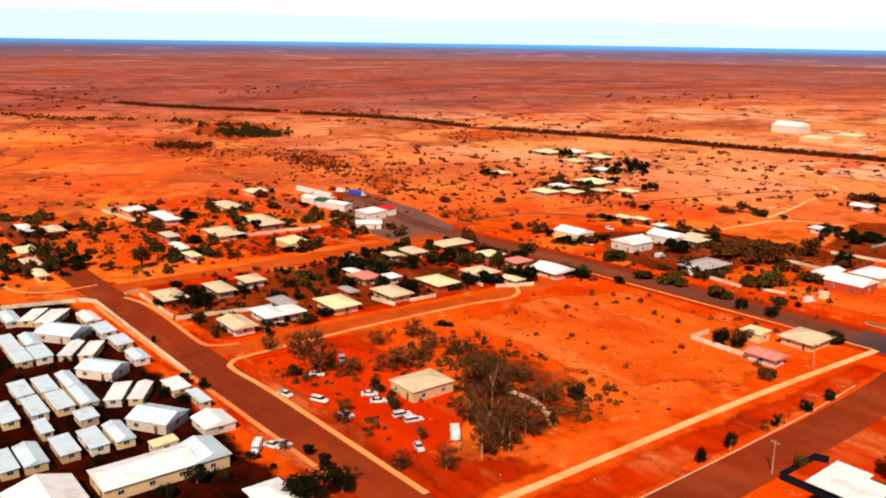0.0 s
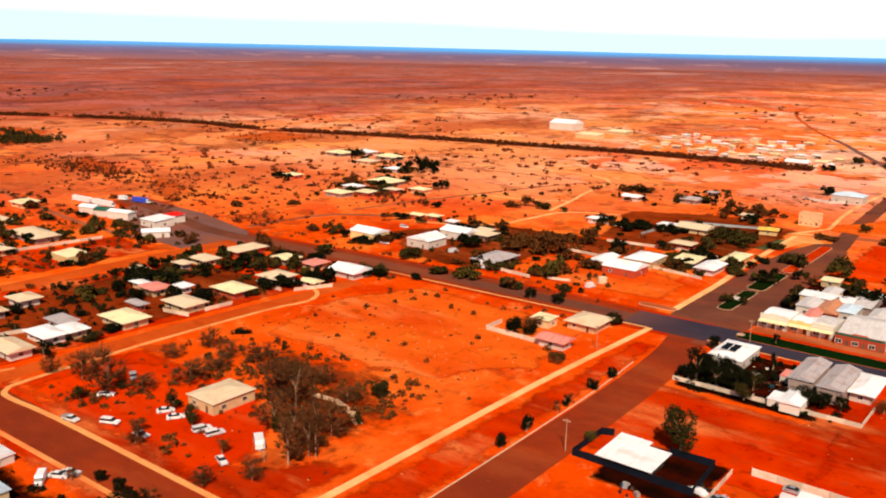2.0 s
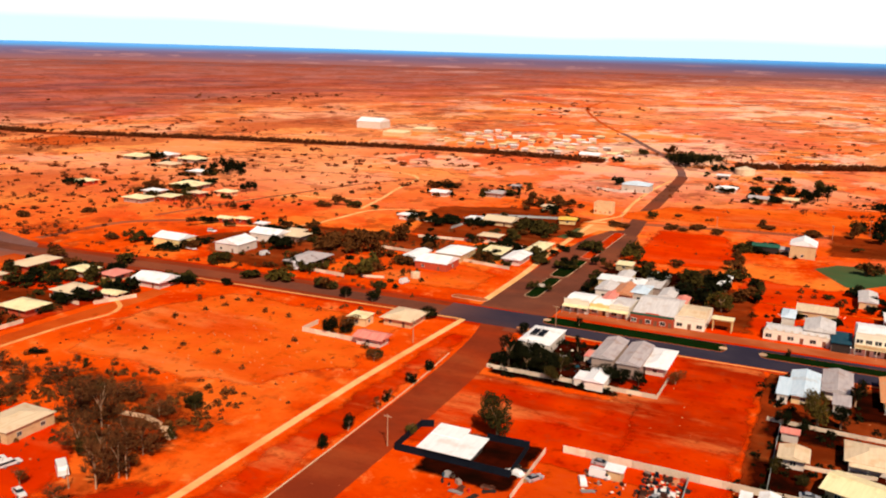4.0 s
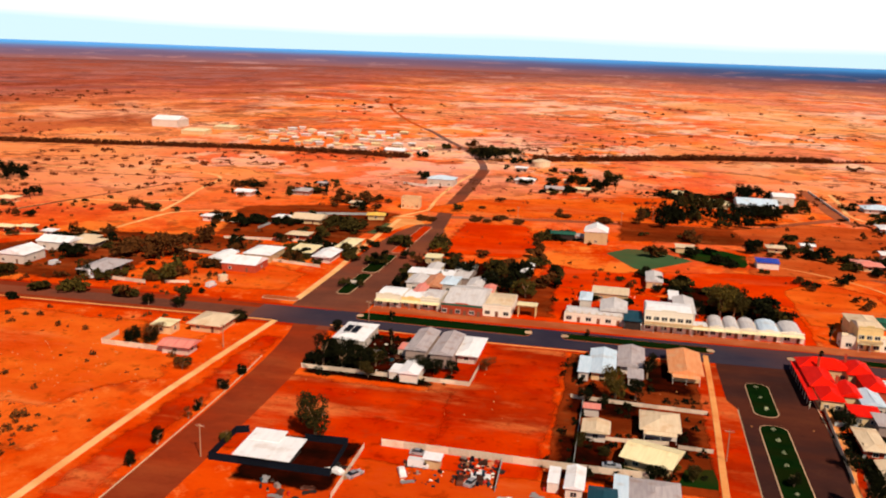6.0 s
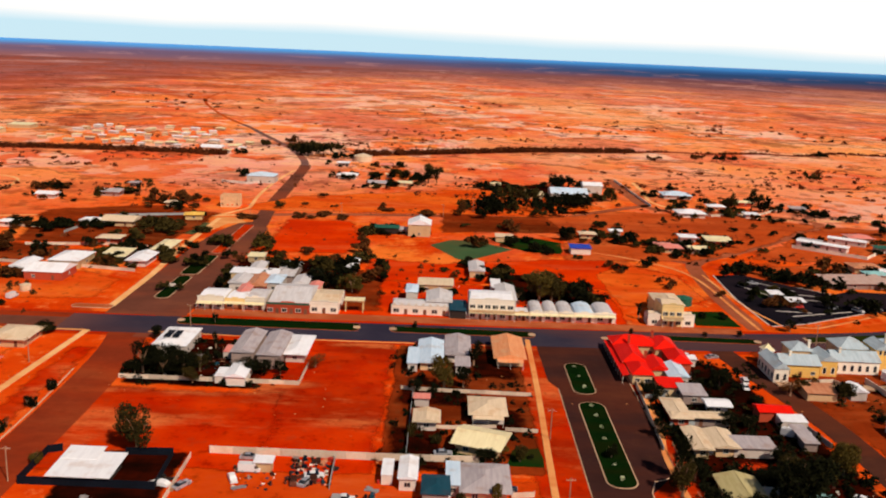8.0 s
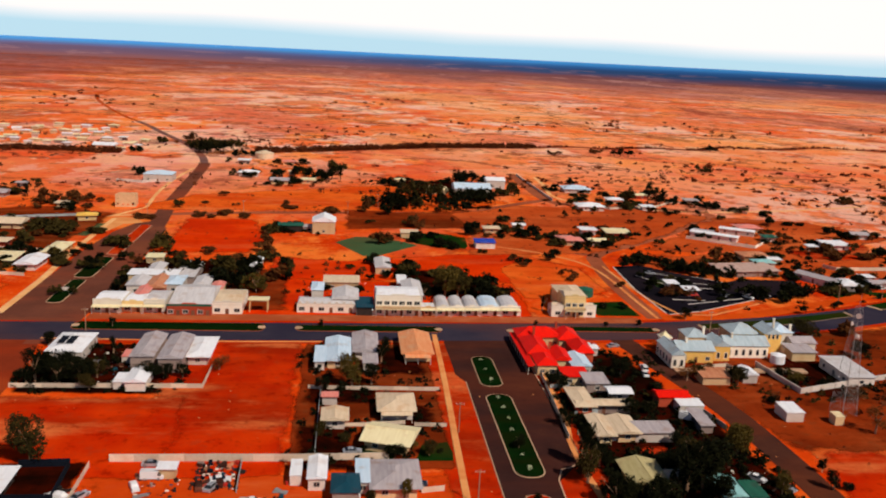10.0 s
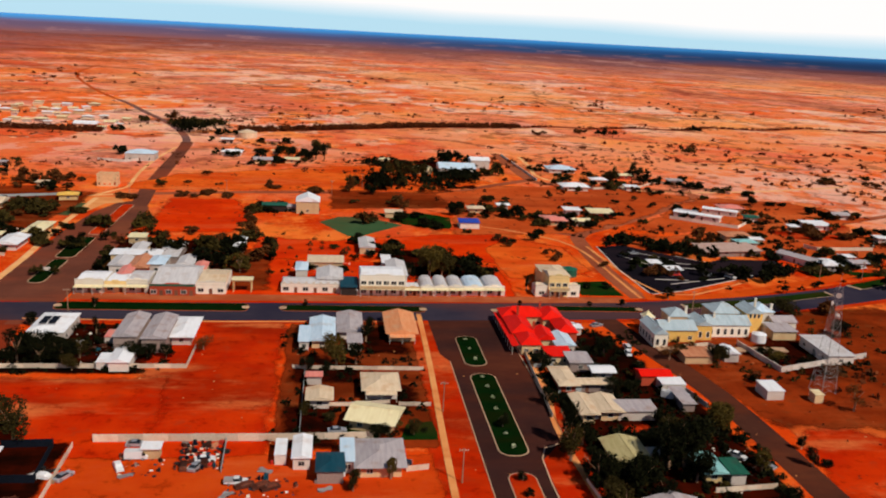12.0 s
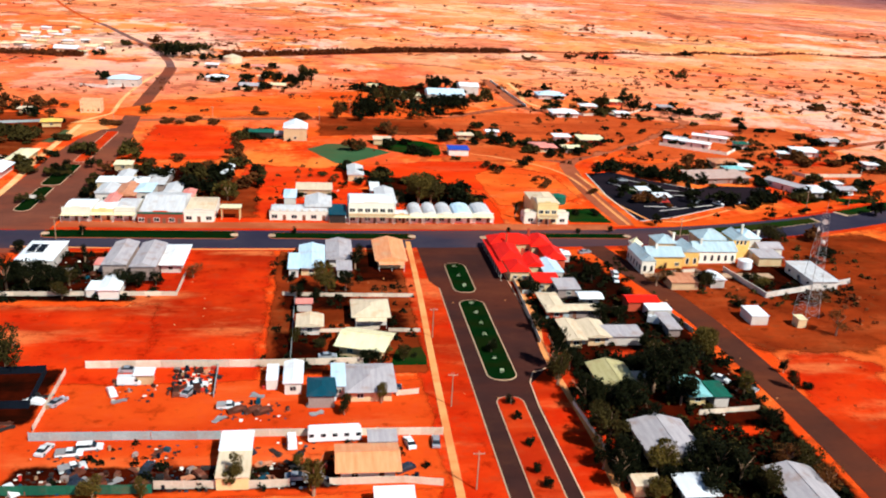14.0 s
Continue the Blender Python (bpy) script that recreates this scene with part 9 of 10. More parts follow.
fence([(114.9, 252.3), (124.7, 254.3), (127.9, 245.4)], 1.4, "fence_pale", "low stone platform wall", gap=5.0)
fence([(152.9, 565.5), (172.8, 546.3), (209.8, 559.4), (230.1, 582.0), (251.4, 564.1), (267.2, 543.2)], 1.6, "fence_pale", "pale wall along a bend in the road", gap=8.0)
fence([(138.0, 696.0), (140.6, 574.8)], 1.6, "w_bright", "long white wall beside a dirt road", gap=9.0, thick=0.3)
fence([(191.4, 458.7), (221.6, 436.1), (249.2, 466.8)], 1.8, "w_bright", "cream wall round a pavilion yard", gap=6.0)
fence([(238.0, 396.0), (241.3, 389.3), (272.9, 391.7), (281.6, 404.2)], 1.8, "fence_pale", "pale wall beside the depot", gap=6.0)
fence([(-158.8, 605.5), (-140.3, 599.5), (-126.0, 612.1)], 1.8, "w_white", "white wall before the public building", gap=6.0, thick=0.3)
fence([(-226.4, 431.2), (-201.7, 431.4)], 1.4, "fence_pale", "pale sheet fence along a yard", gap=6.0)
fence([(-179.6, 444.1), (-162.8, 444.6)], 1.4, "fence_pale", "pale sheet fence along a yard", gap=6.0)
fence([(60.8, 256.7), (60.7, 247.5), (58.3, 200.7)], 1.5, "fence_pale", "rusty pale side fence by the footpath", gap=5.0)
fence([(61.2, 235.2), (67.2, 236.0)], 1.4, "fence_grey", "grey sheet fence between yards", gap=5.0)
fence([(63.8, 216.1), (72.8, 217.4), (80.6, 217.6)], 1.4, "fence_grey", "grey sheet fence between houses", gap=5.0)
fence([(99.2, 229.4), (103.3, 206.3)], 1.5, "fence_grey", "dark sheet fence along the lane", gap=4.0)
fence([(58.1, 168.2), (60.8, 132.7)], 1.2, "fence_pale", "low rusty pale fence by the path", gap=5.0)

# ---- vehicles ----
car(-207.3, 118.3, 40, "car_white", "sedan")
car(-213.2, 130.3, -30, "car_silver", "ute")
car(-199.5, 103.6, 10, "car_white", "ute")
car(-190.4, 109.2, 25, "car_white", "wagon")
car(-186.0, 122.5, 60, "car_white", "sedan")
car(-180.6, 121.8, 60, "car_white", "sedan")
car(-169.4, 121.7, 75, "car_white", "wagon")
car(-165.0, 122.3, 75, "car_white", "wagon")
car(-178.1, 110.1, 10, "car_white", "sedan")
car(-152.1, 114.3, -20, "car_white", "sedan")
car(-174.8, 82.7, -40, "car_white", "van")
car(-173.9, 86.5, 30, "car_white", "sedan")
car(-173.1, 88.8, 30, "car_white", "sedan")
car(-42.1, 181.2, 0, "car_white", "van")
car(-52.7, 153.9, 75, "car_white", "sedan")
car(-45.7, 147.2, 25, "car_white", "ute")
car(-44.3, 154.3, 5, "car_white", "wagon")
car(-47.6, 152.2, 5, "car_white", "ute")
car(-19.1, 169.5, 0, "car_white", "ute")
car(-43.6, 187.5, 0, "car_silver", "sedan")
car(-27.0, 179.7, 10, "car_white", "sedan")
car(-28.6, 176.5, 70, "car_silver", "sedan")
car(-55.4, 172.9, 60, "car_silver", "sedan")
car(-32.0, 146.5, 80, "car_dark", "sedan")
car(18.9, 153.1, 100, "car_white", "sedan")
car(24.4, 153.3, 85, "car_silver", "sedan")
car(-3.8, 142.1, 0, "car_silver", "sedan")
car(1.7, 172.2, 0, "car_white", "van")
car(-5.1, 154.3, 95, "car_white", "van")
car(2.4, 193.6, 5, "car_silver", "sedan")
car(17.1, 177.2, 0, "car_dark", "sedan")
long_vehicle(3.6, 155.7, 2, 11.0, "bus", "car_white", "white touring bus parked by a fence")
car(95.2, 212.4, -40, "car_white", "van")
car(98.7, 178.5, -50, "car_white", "sedan")
car(103.8, 173.8, -60, "car_silver", "sedan")
long_vehicle(96.7, 211.5, -45, 6.5, "caravan", "car_white", "white caravan parked beside the lane")
car(95.7, 251.3, 85, "car_white", "wagon")
car(94.3, 246.4, 85, "car_white", "sedan")
car(91.9, 272.9, 20, "car_silver", "sedan")
car(83.8, 272.7, 0, "car_white", "sedan")
car(68.4, 200.6, 0, "car_white", "sedan")
long_vehicle(-482.0, 268.8, 4, 17.0, "trailer", "car_white", "long white road train trailer at the roadhouse")
long_vehicle(-455.5, 290.8, 12, 11.0, "truck", "car_blue", "truck under a bright blue tarpaulin", cab='car_white')
long_vehicle(-462.5, 270.3, 4, 17.0, "trailer", "car_white", "second white road train trailer with its prime mover", cab='car_white')
long_vehicle(-470.5, 288.8, 20, 6.0, "caravan", "car_white", "white caravan on the roadhouse apron")
car(-274.9, 309.2, 0, "car_white", "ute")
car(-293.1, 345.4, 0, "car_white", "wagon")
car(-239.2, 318.3, 80, "car_white", "van")
car(-160.1, 308.0, 80, "car_white", "van")
car(162.3, 339.7, 20, "car_silver", "sedan", label='silver sedan in the new car park')
car(146.9, 338.9, 0, "car_red", "wagon", label='red wagon in the new car park')
car(243.7, 355.5, 20, "car_white", "wagon")
car(171.0, 336.9, -60, "car_white", "wagon", label='white wagon in the new car park')
car(179.8, 339.7, 0, "car_silver", "sedan", label='silver sedan in the new car park')
car(141.0, 375.3, 0, "car_silver", "sedan", label='silver sedan in the new car park')
long_vehicle(-151.8, 125.3, -35, 5.5, "caravan", "car_white", "old white caravan among bare trees")
tree(57.0, 177.9, 10.6, 5.6, "gum")
tree(59.7, 164.8, 9.3, 7.5, "dark_leaf")
tree(68.8, 162.7, 8.8, 8.9, "dark_leaf")
tree(66.0, 164.9, 6.8, 7.2, "dark_leaf")
tree(99.2, 190.6, 8.4, 6.3, "olive")
tree(100.9, 170.3, 6.3, 3.9, "olive")
tree(100.3, 155.8, 6.3, 4.6, "dark_leaf")
tree(59.6, 147.9, 9.8, 7.4, "gum")
tree(60.7, 139.4, 8.0, 6.4, "dark_leaf")
tree(60.4, 158.5, 6.6, 5.2, "gum")
tree(68.6, 140.3, 7.6, 6.5, "olive")
tree(74.1, 138.9, 7.0, 7.4, "dark_leaf")
tree(79.5, 138.4, 8.9, 8.7, "dark_leaf")
tree(83.0, 135.6, 8.8, 7.8, "dark_leaf")
tree(86.4, 131.2, 8.1, 6.5, "gum")
tree(75.0, 131.9, 7.2, 7.2, "dark_leaf")
tree(64.0, 131.3, 5.5, 4.7, "olive")
tree(95.0, 139.8, 6.7, 6.0, "brown_leaf")
tree(98.6, 137.4, 6.4, 6.9, "gum")
tree(99.8, 132.4, 6.1, 6.8, "brown_leaf")
tree(72.4, 158.0, 6.6, 6.2, "dark_leaf")
tree(62.0, 185.6, 6.3, 4.8, "dark_leaf")
tree(-203.9, 436.8, 5.7, 16.4, "dark_leaf")
tree(-194.6, 439.2, 5.2, 10.9, "dark_leaf")
tree(-212.4, 437.3, 4.1, 9.9, "dark_leaf")
tree(-260.0, 546.1, 6.9, 8.2, "brown_leaf")
tree(-249.9, 549.2, 5.1, 13.6, "brown_leaf")
tree(-171.3, 511.8, 10.0, 12.2, "brown_leaf")
tree(-192.5, 534.7, 9.9, 6.4, "dark_leaf")
tree(-200.6, 540.0, 6.2, 7.8, "gum")
tree(-155.0, 443.8, 6.2, 11.7, "gum")
tree(-142.9, 441.6, 8.3, 12.6, "gum")
tree(-149.3, 445.3, 5.2, 9.6, "dark_leaf")
tree(148.3, 617.7, 4.8, 7.1, "dark_leaf")
tree(160.1, 574.7, 4.5, 8.0, "dark_leaf")
tree(182.7, 591.8, 8.6, 7.0, "dark_leaf")
tree(180.8, 556.0, 6.9, 14.5, "dark_leaf")
tree(191.6, 555.5, 6.9, 13.2, "gum")
tree(214.2, 575.0, 15.4, 16.5, "dark_leaf")
tree(221.1, 576.8, 7.8, 12.5, "dark_leaf")
tree(236.3, 577.3, 3.9, 8.4, "dark_leaf")
tree(246.6, 559.7, 6.9, 16.5, "dark_leaf")
tree(281.5, 862.1, 11.3, 24.3, "dark_leaf")
tree(257.9, 884.3, 5.8, 20.6, "brown_leaf")
tree(209.7, 858.5, 5.7, 17.8, "brown_leaf")
tree(321.8, 752.5, 9.1, 12.8, "gum")
tree(415.7, 951.9, 8.3, 13.9, "dark_leaf")
tree(177.2, 656.9, 5.1, 13.7, "dark_leaf")
tree(12.2, 515.2, 12.9, 8.1, "brown_leaf")
tree(27.4, 519.2, 17.7, 12.9, "dark_leaf")
tree(41.5, 579.2, 13.1, 17.0, "dark_leaf")
tree(58.1, 591.9, 10.7, 18.7, "dark_leaf")
tree(89.5, 653.8, 11.7, 23.7, "dark_leaf")
tree(117.3, 592.8, 10.7, 9.5, "gum")
tree(88.1, 562.4, 10.2, 17.9, "dark_leaf")
tree(59.0, 521.1, 7.1, 10.7, "gum")
tree(34.5, 521.1, 8.3, 9.4, "dark_leaf")
tree(-10.5, 641.9, 13.0, 11.5, "dark_leaf")
tree(-24.7, 637.4, 10.1, 8.6, "dark_leaf")
tree(39.1, 470.4, 8.6, 7.5, "brown_leaf")
tree(69.7, 470.5, 5.8, 9.7, "dark_leaf")
tree(92.5, 499.8, 3.4, 9.2, "dark_leaf")
tree(-8.5, 506.7, 4.1, 6.9, "brown_leaf")
tree(68.6, 523.6, 10.7, 10.7, "dark_leaf")
tree(-155.5, 516.2, 9.5, 13.4, "brown_leaf")
tree(-34.9, 654.1, 10.3, 13.2, "dark_leaf")
tree(-51.2, 638.8, 7.2, 8.6, "dark_leaf")
tree(-98.8, 511.5, 7.7, 5.3, "gum")
tree(-86.4, 528.5, 3.0, 4.8, "brown_leaf")
tree(-79.5, 556.1, 3.8, 6.3, "brown_leaf")
tree(-67.6, 523.4, 3.0, 4.8, "brown_leaf")
tree(-84.5, 484.0, 3.4, 6.7, "brown_leaf")
tree(-75.6, 483.4, 2.8, 6.6, "brown_leaf")
tree(-70.0, 490.8, 4.0, 6.7, "brown_leaf")
tree(-58.1, 484.9, 3.9, 6.6, "brown_leaf")
tree(-37.7, 521.4, 4.8, 4.7, "brown_leaf")
tree(-42.5, 450.8, 6.3, 11.3, "gum")
tree(-112.8, 476.7, 3.9, 7.8, "brown_leaf")
tree(-159.1, 872.6, 9.7, 15.8, "brown_leaf")
tree(-152.0, 636.2, 7.2, 8.8, "dark_leaf")
tree(-178.9, 845.4, 7.5, 11.6, "gum")
tree(-119.1, 779.0, 13.9, 31.7, "dark_leaf")
tree(-126.9, 783.6, 12.3, 21.3, "dark_leaf")
tree(-94.8, 766.4, 6.9, 17.3, "dark_leaf")
tree(-86.5, 769.5, 5.2, 13.9, "dark_leaf")

# ---- scrub, creek and groves ----
def in_town(x, y):
    return (-390 < x < 130 and 60 < y < 400) or (-130 < x < 110 and 60 < y < 560 and not (-100 < x < 0 and 490 < y)) or (100 < x < 330 and 250 < y < 430)


rnd = random.Random(11)
scrub = Solid()
count = 0
while count < 1250:
    r = 250.0 * math.exp(rnd.random() ** 0.85 * 2.45)
    a = radians(rnd.uniform(38, 186))
    x, y = r * math.cos(a), r * math.sin(a)
    if in_town(x, y) or r > 1100 or noise.noise((x * 0.006, y * 0.011, 2.0)) + 0.7 * noise.noise((x * 0.025, y * 0.04, 5.0)) < rnd.uniform(0.0, 0.4):
        continue
    wide = rnd.uniform(1.0, 3.2) * (1.0 + r / 1100.0)
    clump(scrub, x, y, -0.1, wide, wide * rnd.uniform(0.3, 0.55), 7, rnd)
    count += 1
count = 0
while count < 1150:
    r = 520.0 * math.exp(rnd.random() * 1.25)
    a = radians(rnd.uniform(40, 172))
    x, y = r * math.cos(a), r * math.sin(a)
    if in_town(x, y) or noise.noise((x * 0.0035, y * 0.0035, 7.0)) + 0.6 * noise.noise((x * 0.016, y * 0.016, 3.0)) < rnd.uniform(0.08, 0.45):
        continue
    wide = rnd.uniform(2.4, 6.5) * (0.7 + r / 1800.0)
    clump(scrub, x, y, -0.1, wide, wide * rnd.uniform(0.25, 0.45), 10, rnd)
    count += 1
for i in range(260):
    x, y = rnd.uniform(-228, -128), rnd.uniform(108, 262)
    if noise.noise((x * 0.05, y * 0.05, 1.0)) > rnd.uniform(-0.5, 0.3):
        wide = rnd.uniform(0.5, 1.6)
        clump(scrub, x, y, -0.05, wide, wide * 0.5, 6, rnd)
for i in range(260):
    x, y = rnd.uniform(-120, 110), rnd.uniform(355, 520)
    wide = rnd.uniform(0.6, 2.0)
    if noise.noise((x * 0.04, y * 0.04, 8.0)) > 0.0 and not -125 < x < -100:
        clump(scrub, x, y, -0.05, wide, wide * 0.6, 6, rnd)
for i in range(240):
    x, y = rnd.uniform(112, 260), rnd.uniform(140, 300)
    wide = rnd.uniform(0.4, 1.4)
    if x - 112 > (y - 200) * -0.2:
        clump(scrub, x, y, -0.05, wide, wide * 0.6, 5, rnd)
tagged(new("scrub", scrub.mesh("scrub", "scrub")), "low rusty brown desert scrub", "scrub", "", "stuff")


def thicket(name, line, width, high, per_metre, material, label, seed):
    """A belt of trees along a line, as one mass."""
    rnd, s = random.Random(seed), Solid()
    for (x0, y0), (x1, y1) in zip(line, line[1:]):
        run = math.hypot(x1 - x0, y1 - y0)
        for i in range(int(run * per_metre)):
            t = rnd.random()
            nx, ny = -(y1 - y0) / run, (x1 - x0) / run
            off = rnd.gauss(0, width * 0.4)
            x, y = x0 + (x1 - x0) * t + nx * off, y0 + (y1 - y0) * t + ny * off
            if noise.noise((x * 0.012, y * 0.012, seed)) < -0.42:
                continue
            h = high * rnd.uniform(0.6, 1.15)
            s.tube((x, y, -0.2), (x, y, h * 0.6), 0.25, 0.1, 4)
            clump(s, x, y, h * 0.25, h * rnd.uniform(0.7, 1.1), h * 0.75, 36, rnd)
    tagged(new(name, s.mesh(name, material)), label, "woods", "", "stuff")


thicket("creek_trees", smooth([(-1300, 420), (-1195, 458), (-1020, 562), (-868, 630), (-745, 640), (-586, 702), (-471, 731), (-342, 760), (-250, 766), (-195, 762)]), 12, 4.2, 2.4, "creek_leaf", "dense brown belt of trees along the dry creek", 21)
thicket("creek_trees", smooth([(-84, 800), (-60, 808), (15, 849), (88, 890), (201, 924)]), 10, 5.0, 2.4, "creek_leaf", "dark belt of trees along the creek", 22)
thicket("creek_trees", smooth([(201, 924), (250, 946), (290, 940), (345, 965), (400, 962), (450, 1004), (520, 1000), (600, 1046), (680, 1030), (800, 1075)]), 6, 2.6, 0.8, "creek_leaf", "thin dark scrub along the dry creek", 29)
thicket("creek_trees", [(-150, 822), (-128, 836), (-104, 846)], 22, 6.5, 1.8, "gum", "dark grove beside the creek bridge", 23)
thicket("grove", [(14, 542), (60, 558), (98, 586)], 22, 7.0, 0.55, "dark_leaf", "dark shade trees round the school", 71)
thicket("grove", [(138, 398), (152, 392), (166, 382), (180, 371)], 5, 5.5, 0.8, "dark_leaf", "row of dark trees behind the car park", 72)
thicket("grove", [(194, 345), (212, 351), (232, 360)], 6, 4.5, 0.7, "dark_leaf", "dark trees along the road verge", 73)
thicket("grove", [(-905, 405), (-840, 398), (-778, 388)], 44, 6.0, 2.2, "gum", "dark green grove on the plain", 24)
thicket("grove", [(-1170, 228), (-1064, 280), (-1013, 380), (-905, 402)], 26, 4.0, 0.8, "creek_leaf", "brown belt of scrub on the plain", 74)
thicket("grove", [(-765, 280), (-735, 308)], 26, 5.0, 2.2, "creek_leaf", "brown thicket on the plain", 25)
thicket("grove", [(-420, 430), (-360, 410), (-330, 395)], 22, 3.5, 0.6, "creek_leaf", "brown scrub thicket beyond the road", 27)
thicket("grove", [(-640, 340), (-600, 336), (-555, 342)], 22, 3.2, 1.2, "creek_leaf", "brown scrub thicket beyond the road", 28)


rnd, rubble = random.Random(44), Solid()
for i in range(110):
    x, y = rnd.gauss(-165, 20), rnd.gauss(206, 18)
    r = rnd.uniform(0.12, 0.32)
    rubble.box(x - r, y - r * 0.7, -0.05, x + r, y + r * 0.7, r * 0.9, r * 0.3)
for i in range(160):
    x, y = rnd.uniform(-230, 250), rnd.uniform(110, 270)
    r = rnd.uniform(0.1, 0.3)
    rubble.box(x - r, y - r * 0.7, -0.05, x + r, y + r * 0.7, r * 0.9, r * 0.3)
tagged(new("rubble", rubble.mesh("rubble", "stones")), "tan stones scattered on the red lot", "stones", "", "stuff")


# garden shrubs round the houses, too many to tell apart
def shrubs(x0, y0, x1, y1, n, material, label, seed, lo=0.8, hi=3.0):
    rnd, s = random.Random(seed), Solid()
    for i in range(n):
        x, y = rnd.uniform(x0, x1), rnd.uniform(y0, y1)
        if noise.noise((x * 0.045, y * 0.045, seed)) < rnd.uniform(-0.3, 0.25):
            continue
        w = rnd.uniform(lo, hi)
        clump(s, x, y, -0.1, w, w * rnd.uniform(0.5, 0.95), 38, rnd)
    tagged(new("garden_shrubs", s.mesh("garden_shrubs", material)), label, "shrubs", "", "stuff")


for x0, y0, x1, y1, n, mat, seed in ((-320, 108, -252, 262, 760, "dark_leaf", 1), (-320, 108, -252, 232, 160, "gum", 2), (-400, 110, -345, 165, 90, "gum", 3), (-470, 110, -345, 262, 560, "brown_leaf", 41), (-470, 110, -345, 262, 160, "gum", 4), (-470, 300, -330, 400, 160, "brown_leaf", 42), (-330, 288, -128, 300, 70, "brown_leaf", 43), (-320, 258, -130, 268, 60, "brown_leaf", 44), (-230, 180, -128, 262, 70, "brown_leaf", 45), (-700, 250, -400, 460, 160, "brown_leaf", 46), (-690, 325, -550, 395, 260, "scrub", 47),):
    shrubs(x0, y0, x1, y1, n, mat, {"dark_leaf": "dark green garden shrubs between houses", "gum": "grey-green shrubs on dry ground", "brown_leaf": "dry brown bushes on red dirt", "scrub": "low rusty brown scrub on the plain"}[mat], seed)
for x0, y0, x1, y1, n, mat, seed in ((-565, 290, -425, 370, 260, "scrub", 48), (-800, 262, -670, 332, 200, "scrub", 49), (-395, 290, -340, 330, 70, "scrub", 50), (-735, 540, -640, 650, 160, "scrub", 51), (-330, 18, -150, 82, 420, "dark_leaf", 5), (-92, 230, -46, 270, 150, "dark_leaf", 6), (-14, 186, 28, 272, 170, "dark_leaf", 7), (62, 110, 104, 268, 420, "dark_leaf", 8), (62, 110, 104, 268, 120, "gum", 9), (-92, 310, -36, 384, 120, "dark_leaf", 10), (-19, 318, 68, 352, 130, "dark_leaf", 11),):
    shrubs(x0, y0, x1, y1, n, mat, {"dark_leaf": "dark green garden shrubs between houses", "gum": "grey-green shrubs on dry ground", "brown_leaf": "dry brown bushes on red dirt", "scrub": "low rusty brown scrub on the plain"}[mat], seed)
for x0, y0, x1, y1, n, mat, seed in ((-260, 298, -150, 390, 150, "gum", 12), (-260, 298, -150, 390, 220, "brown_leaf", 13), (8, 522, 100, 650, 420, "dark_leaf", 14), (20, 332, 66, 368, 90, "dark_leaf", 64), (-12, 188, 26, 270, 130, "dark_leaf", 65), (-46, 312, -22, 366, 60, "gum", 66), (130, 320, 260, 420, 160, "dark_leaf", 15), (112, 220, 190, 280, 160, "gum", 16), (-225, 108, -145, 175, 260, "brown_leaf", 17), (-210, 146, -138, 182, 240, "brown_leaf", 18), (-460, 380, -260, 520, 220, "gum", 19), (140, 520, 260, 600, 120, "gum", 20), (-60, 137, 24, 156, 60, "dark_leaf", 21), (60, 108, 104, 192, 620, "dark_leaf", 31),):
    shrubs(x0, y0, x1, y1, n, mat, {"dark_leaf": "dark green garden shrubs between houses", "gum": "grey-green shrubs on dry ground", "brown_leaf": "dry brown bushes on red dirt", "scrub": "low rusty brown scrub on the plain"}[mat], seed)
for x0, y0, x1, y1, n, mat, seed in ((62, 196, 66, 262, 90, "dark_leaf", 61), (64, 168, 106, 196, 170, "dark_leaf", 62), (64, 120, 104, 160, 200, "dark_leaf", 63), (66, 110, 100, 160, 160, "gum", 32), (130, 226, 172, 262, 120, "dark_leaf", 33), (84, 160, 106, 190, 120, "dark_leaf", 34), (60, 192, 100, 268, 260, "dark_leaf", 35), (124, 385, 330, 440, 200, "dark_leaf", 36), (-40, 352, 70, 400, 60, "brown_leaf", 37),):
    shrubs(x0, y0, x1, y1, n, mat, {"dark_leaf": "dark green garden shrubs between houses", "gum": "grey-green shrubs on dry ground", "brown_leaf": "dry brown bushes on red dirt", "scrub": "low rusty brown scrub on the plain"}[mat], seed)


# ---- trees scattered through the yards ----
for x, y, h, wide, leaf in ((40, 339, 5.5, 7, "dark_leaf"), (51, 340, 6, 8, "dark_leaf"), (61, 333, 5, 7, "gum"), (23, 357, 5, 6, "dark_leaf"), (19, 372, 4.5, 6, "dark_leaf"), (-36, 346, 5, 6, "dark_leaf"),
                            (-25, 353, 5, 6, "dark_leaf"), (-49, 366, 5, 7, "gum"), (38, 476, 5.5, 8, "gum"), (68, 473, 4.5, 7, "dark_leaf"), (67, 411, 4.5, 6, "gum"), (42, 364, 6, 8, "gum"), (51, 368, 5, 7, "dark_leaf"),
                            (60, 352, 5, 8, "dark_leaf"), (28, 369, 5, 6, "gum"), (-43, 445, 4.5, 7, "gum"), (15, 538, 5, 8, "gum"), (34, 616, 6, 9, "dark_leaf"), (53, 627, 6, 9, "dark_leaf"), (71, 640, 6, 9, "dark_leaf"), (84, 588, 6, 9, "dark_leaf")):
    tree(x, y, h, wide, leaf)
rnd = random.Random(57)
taken = [(o.location.x, o.location.y, 8.0) for o in bpy.data.objects if o.parent is None and o.name.split(".")[0] in ("house", "shed", "store", "workshop", "garage", "cabin", "hall", "hut")]
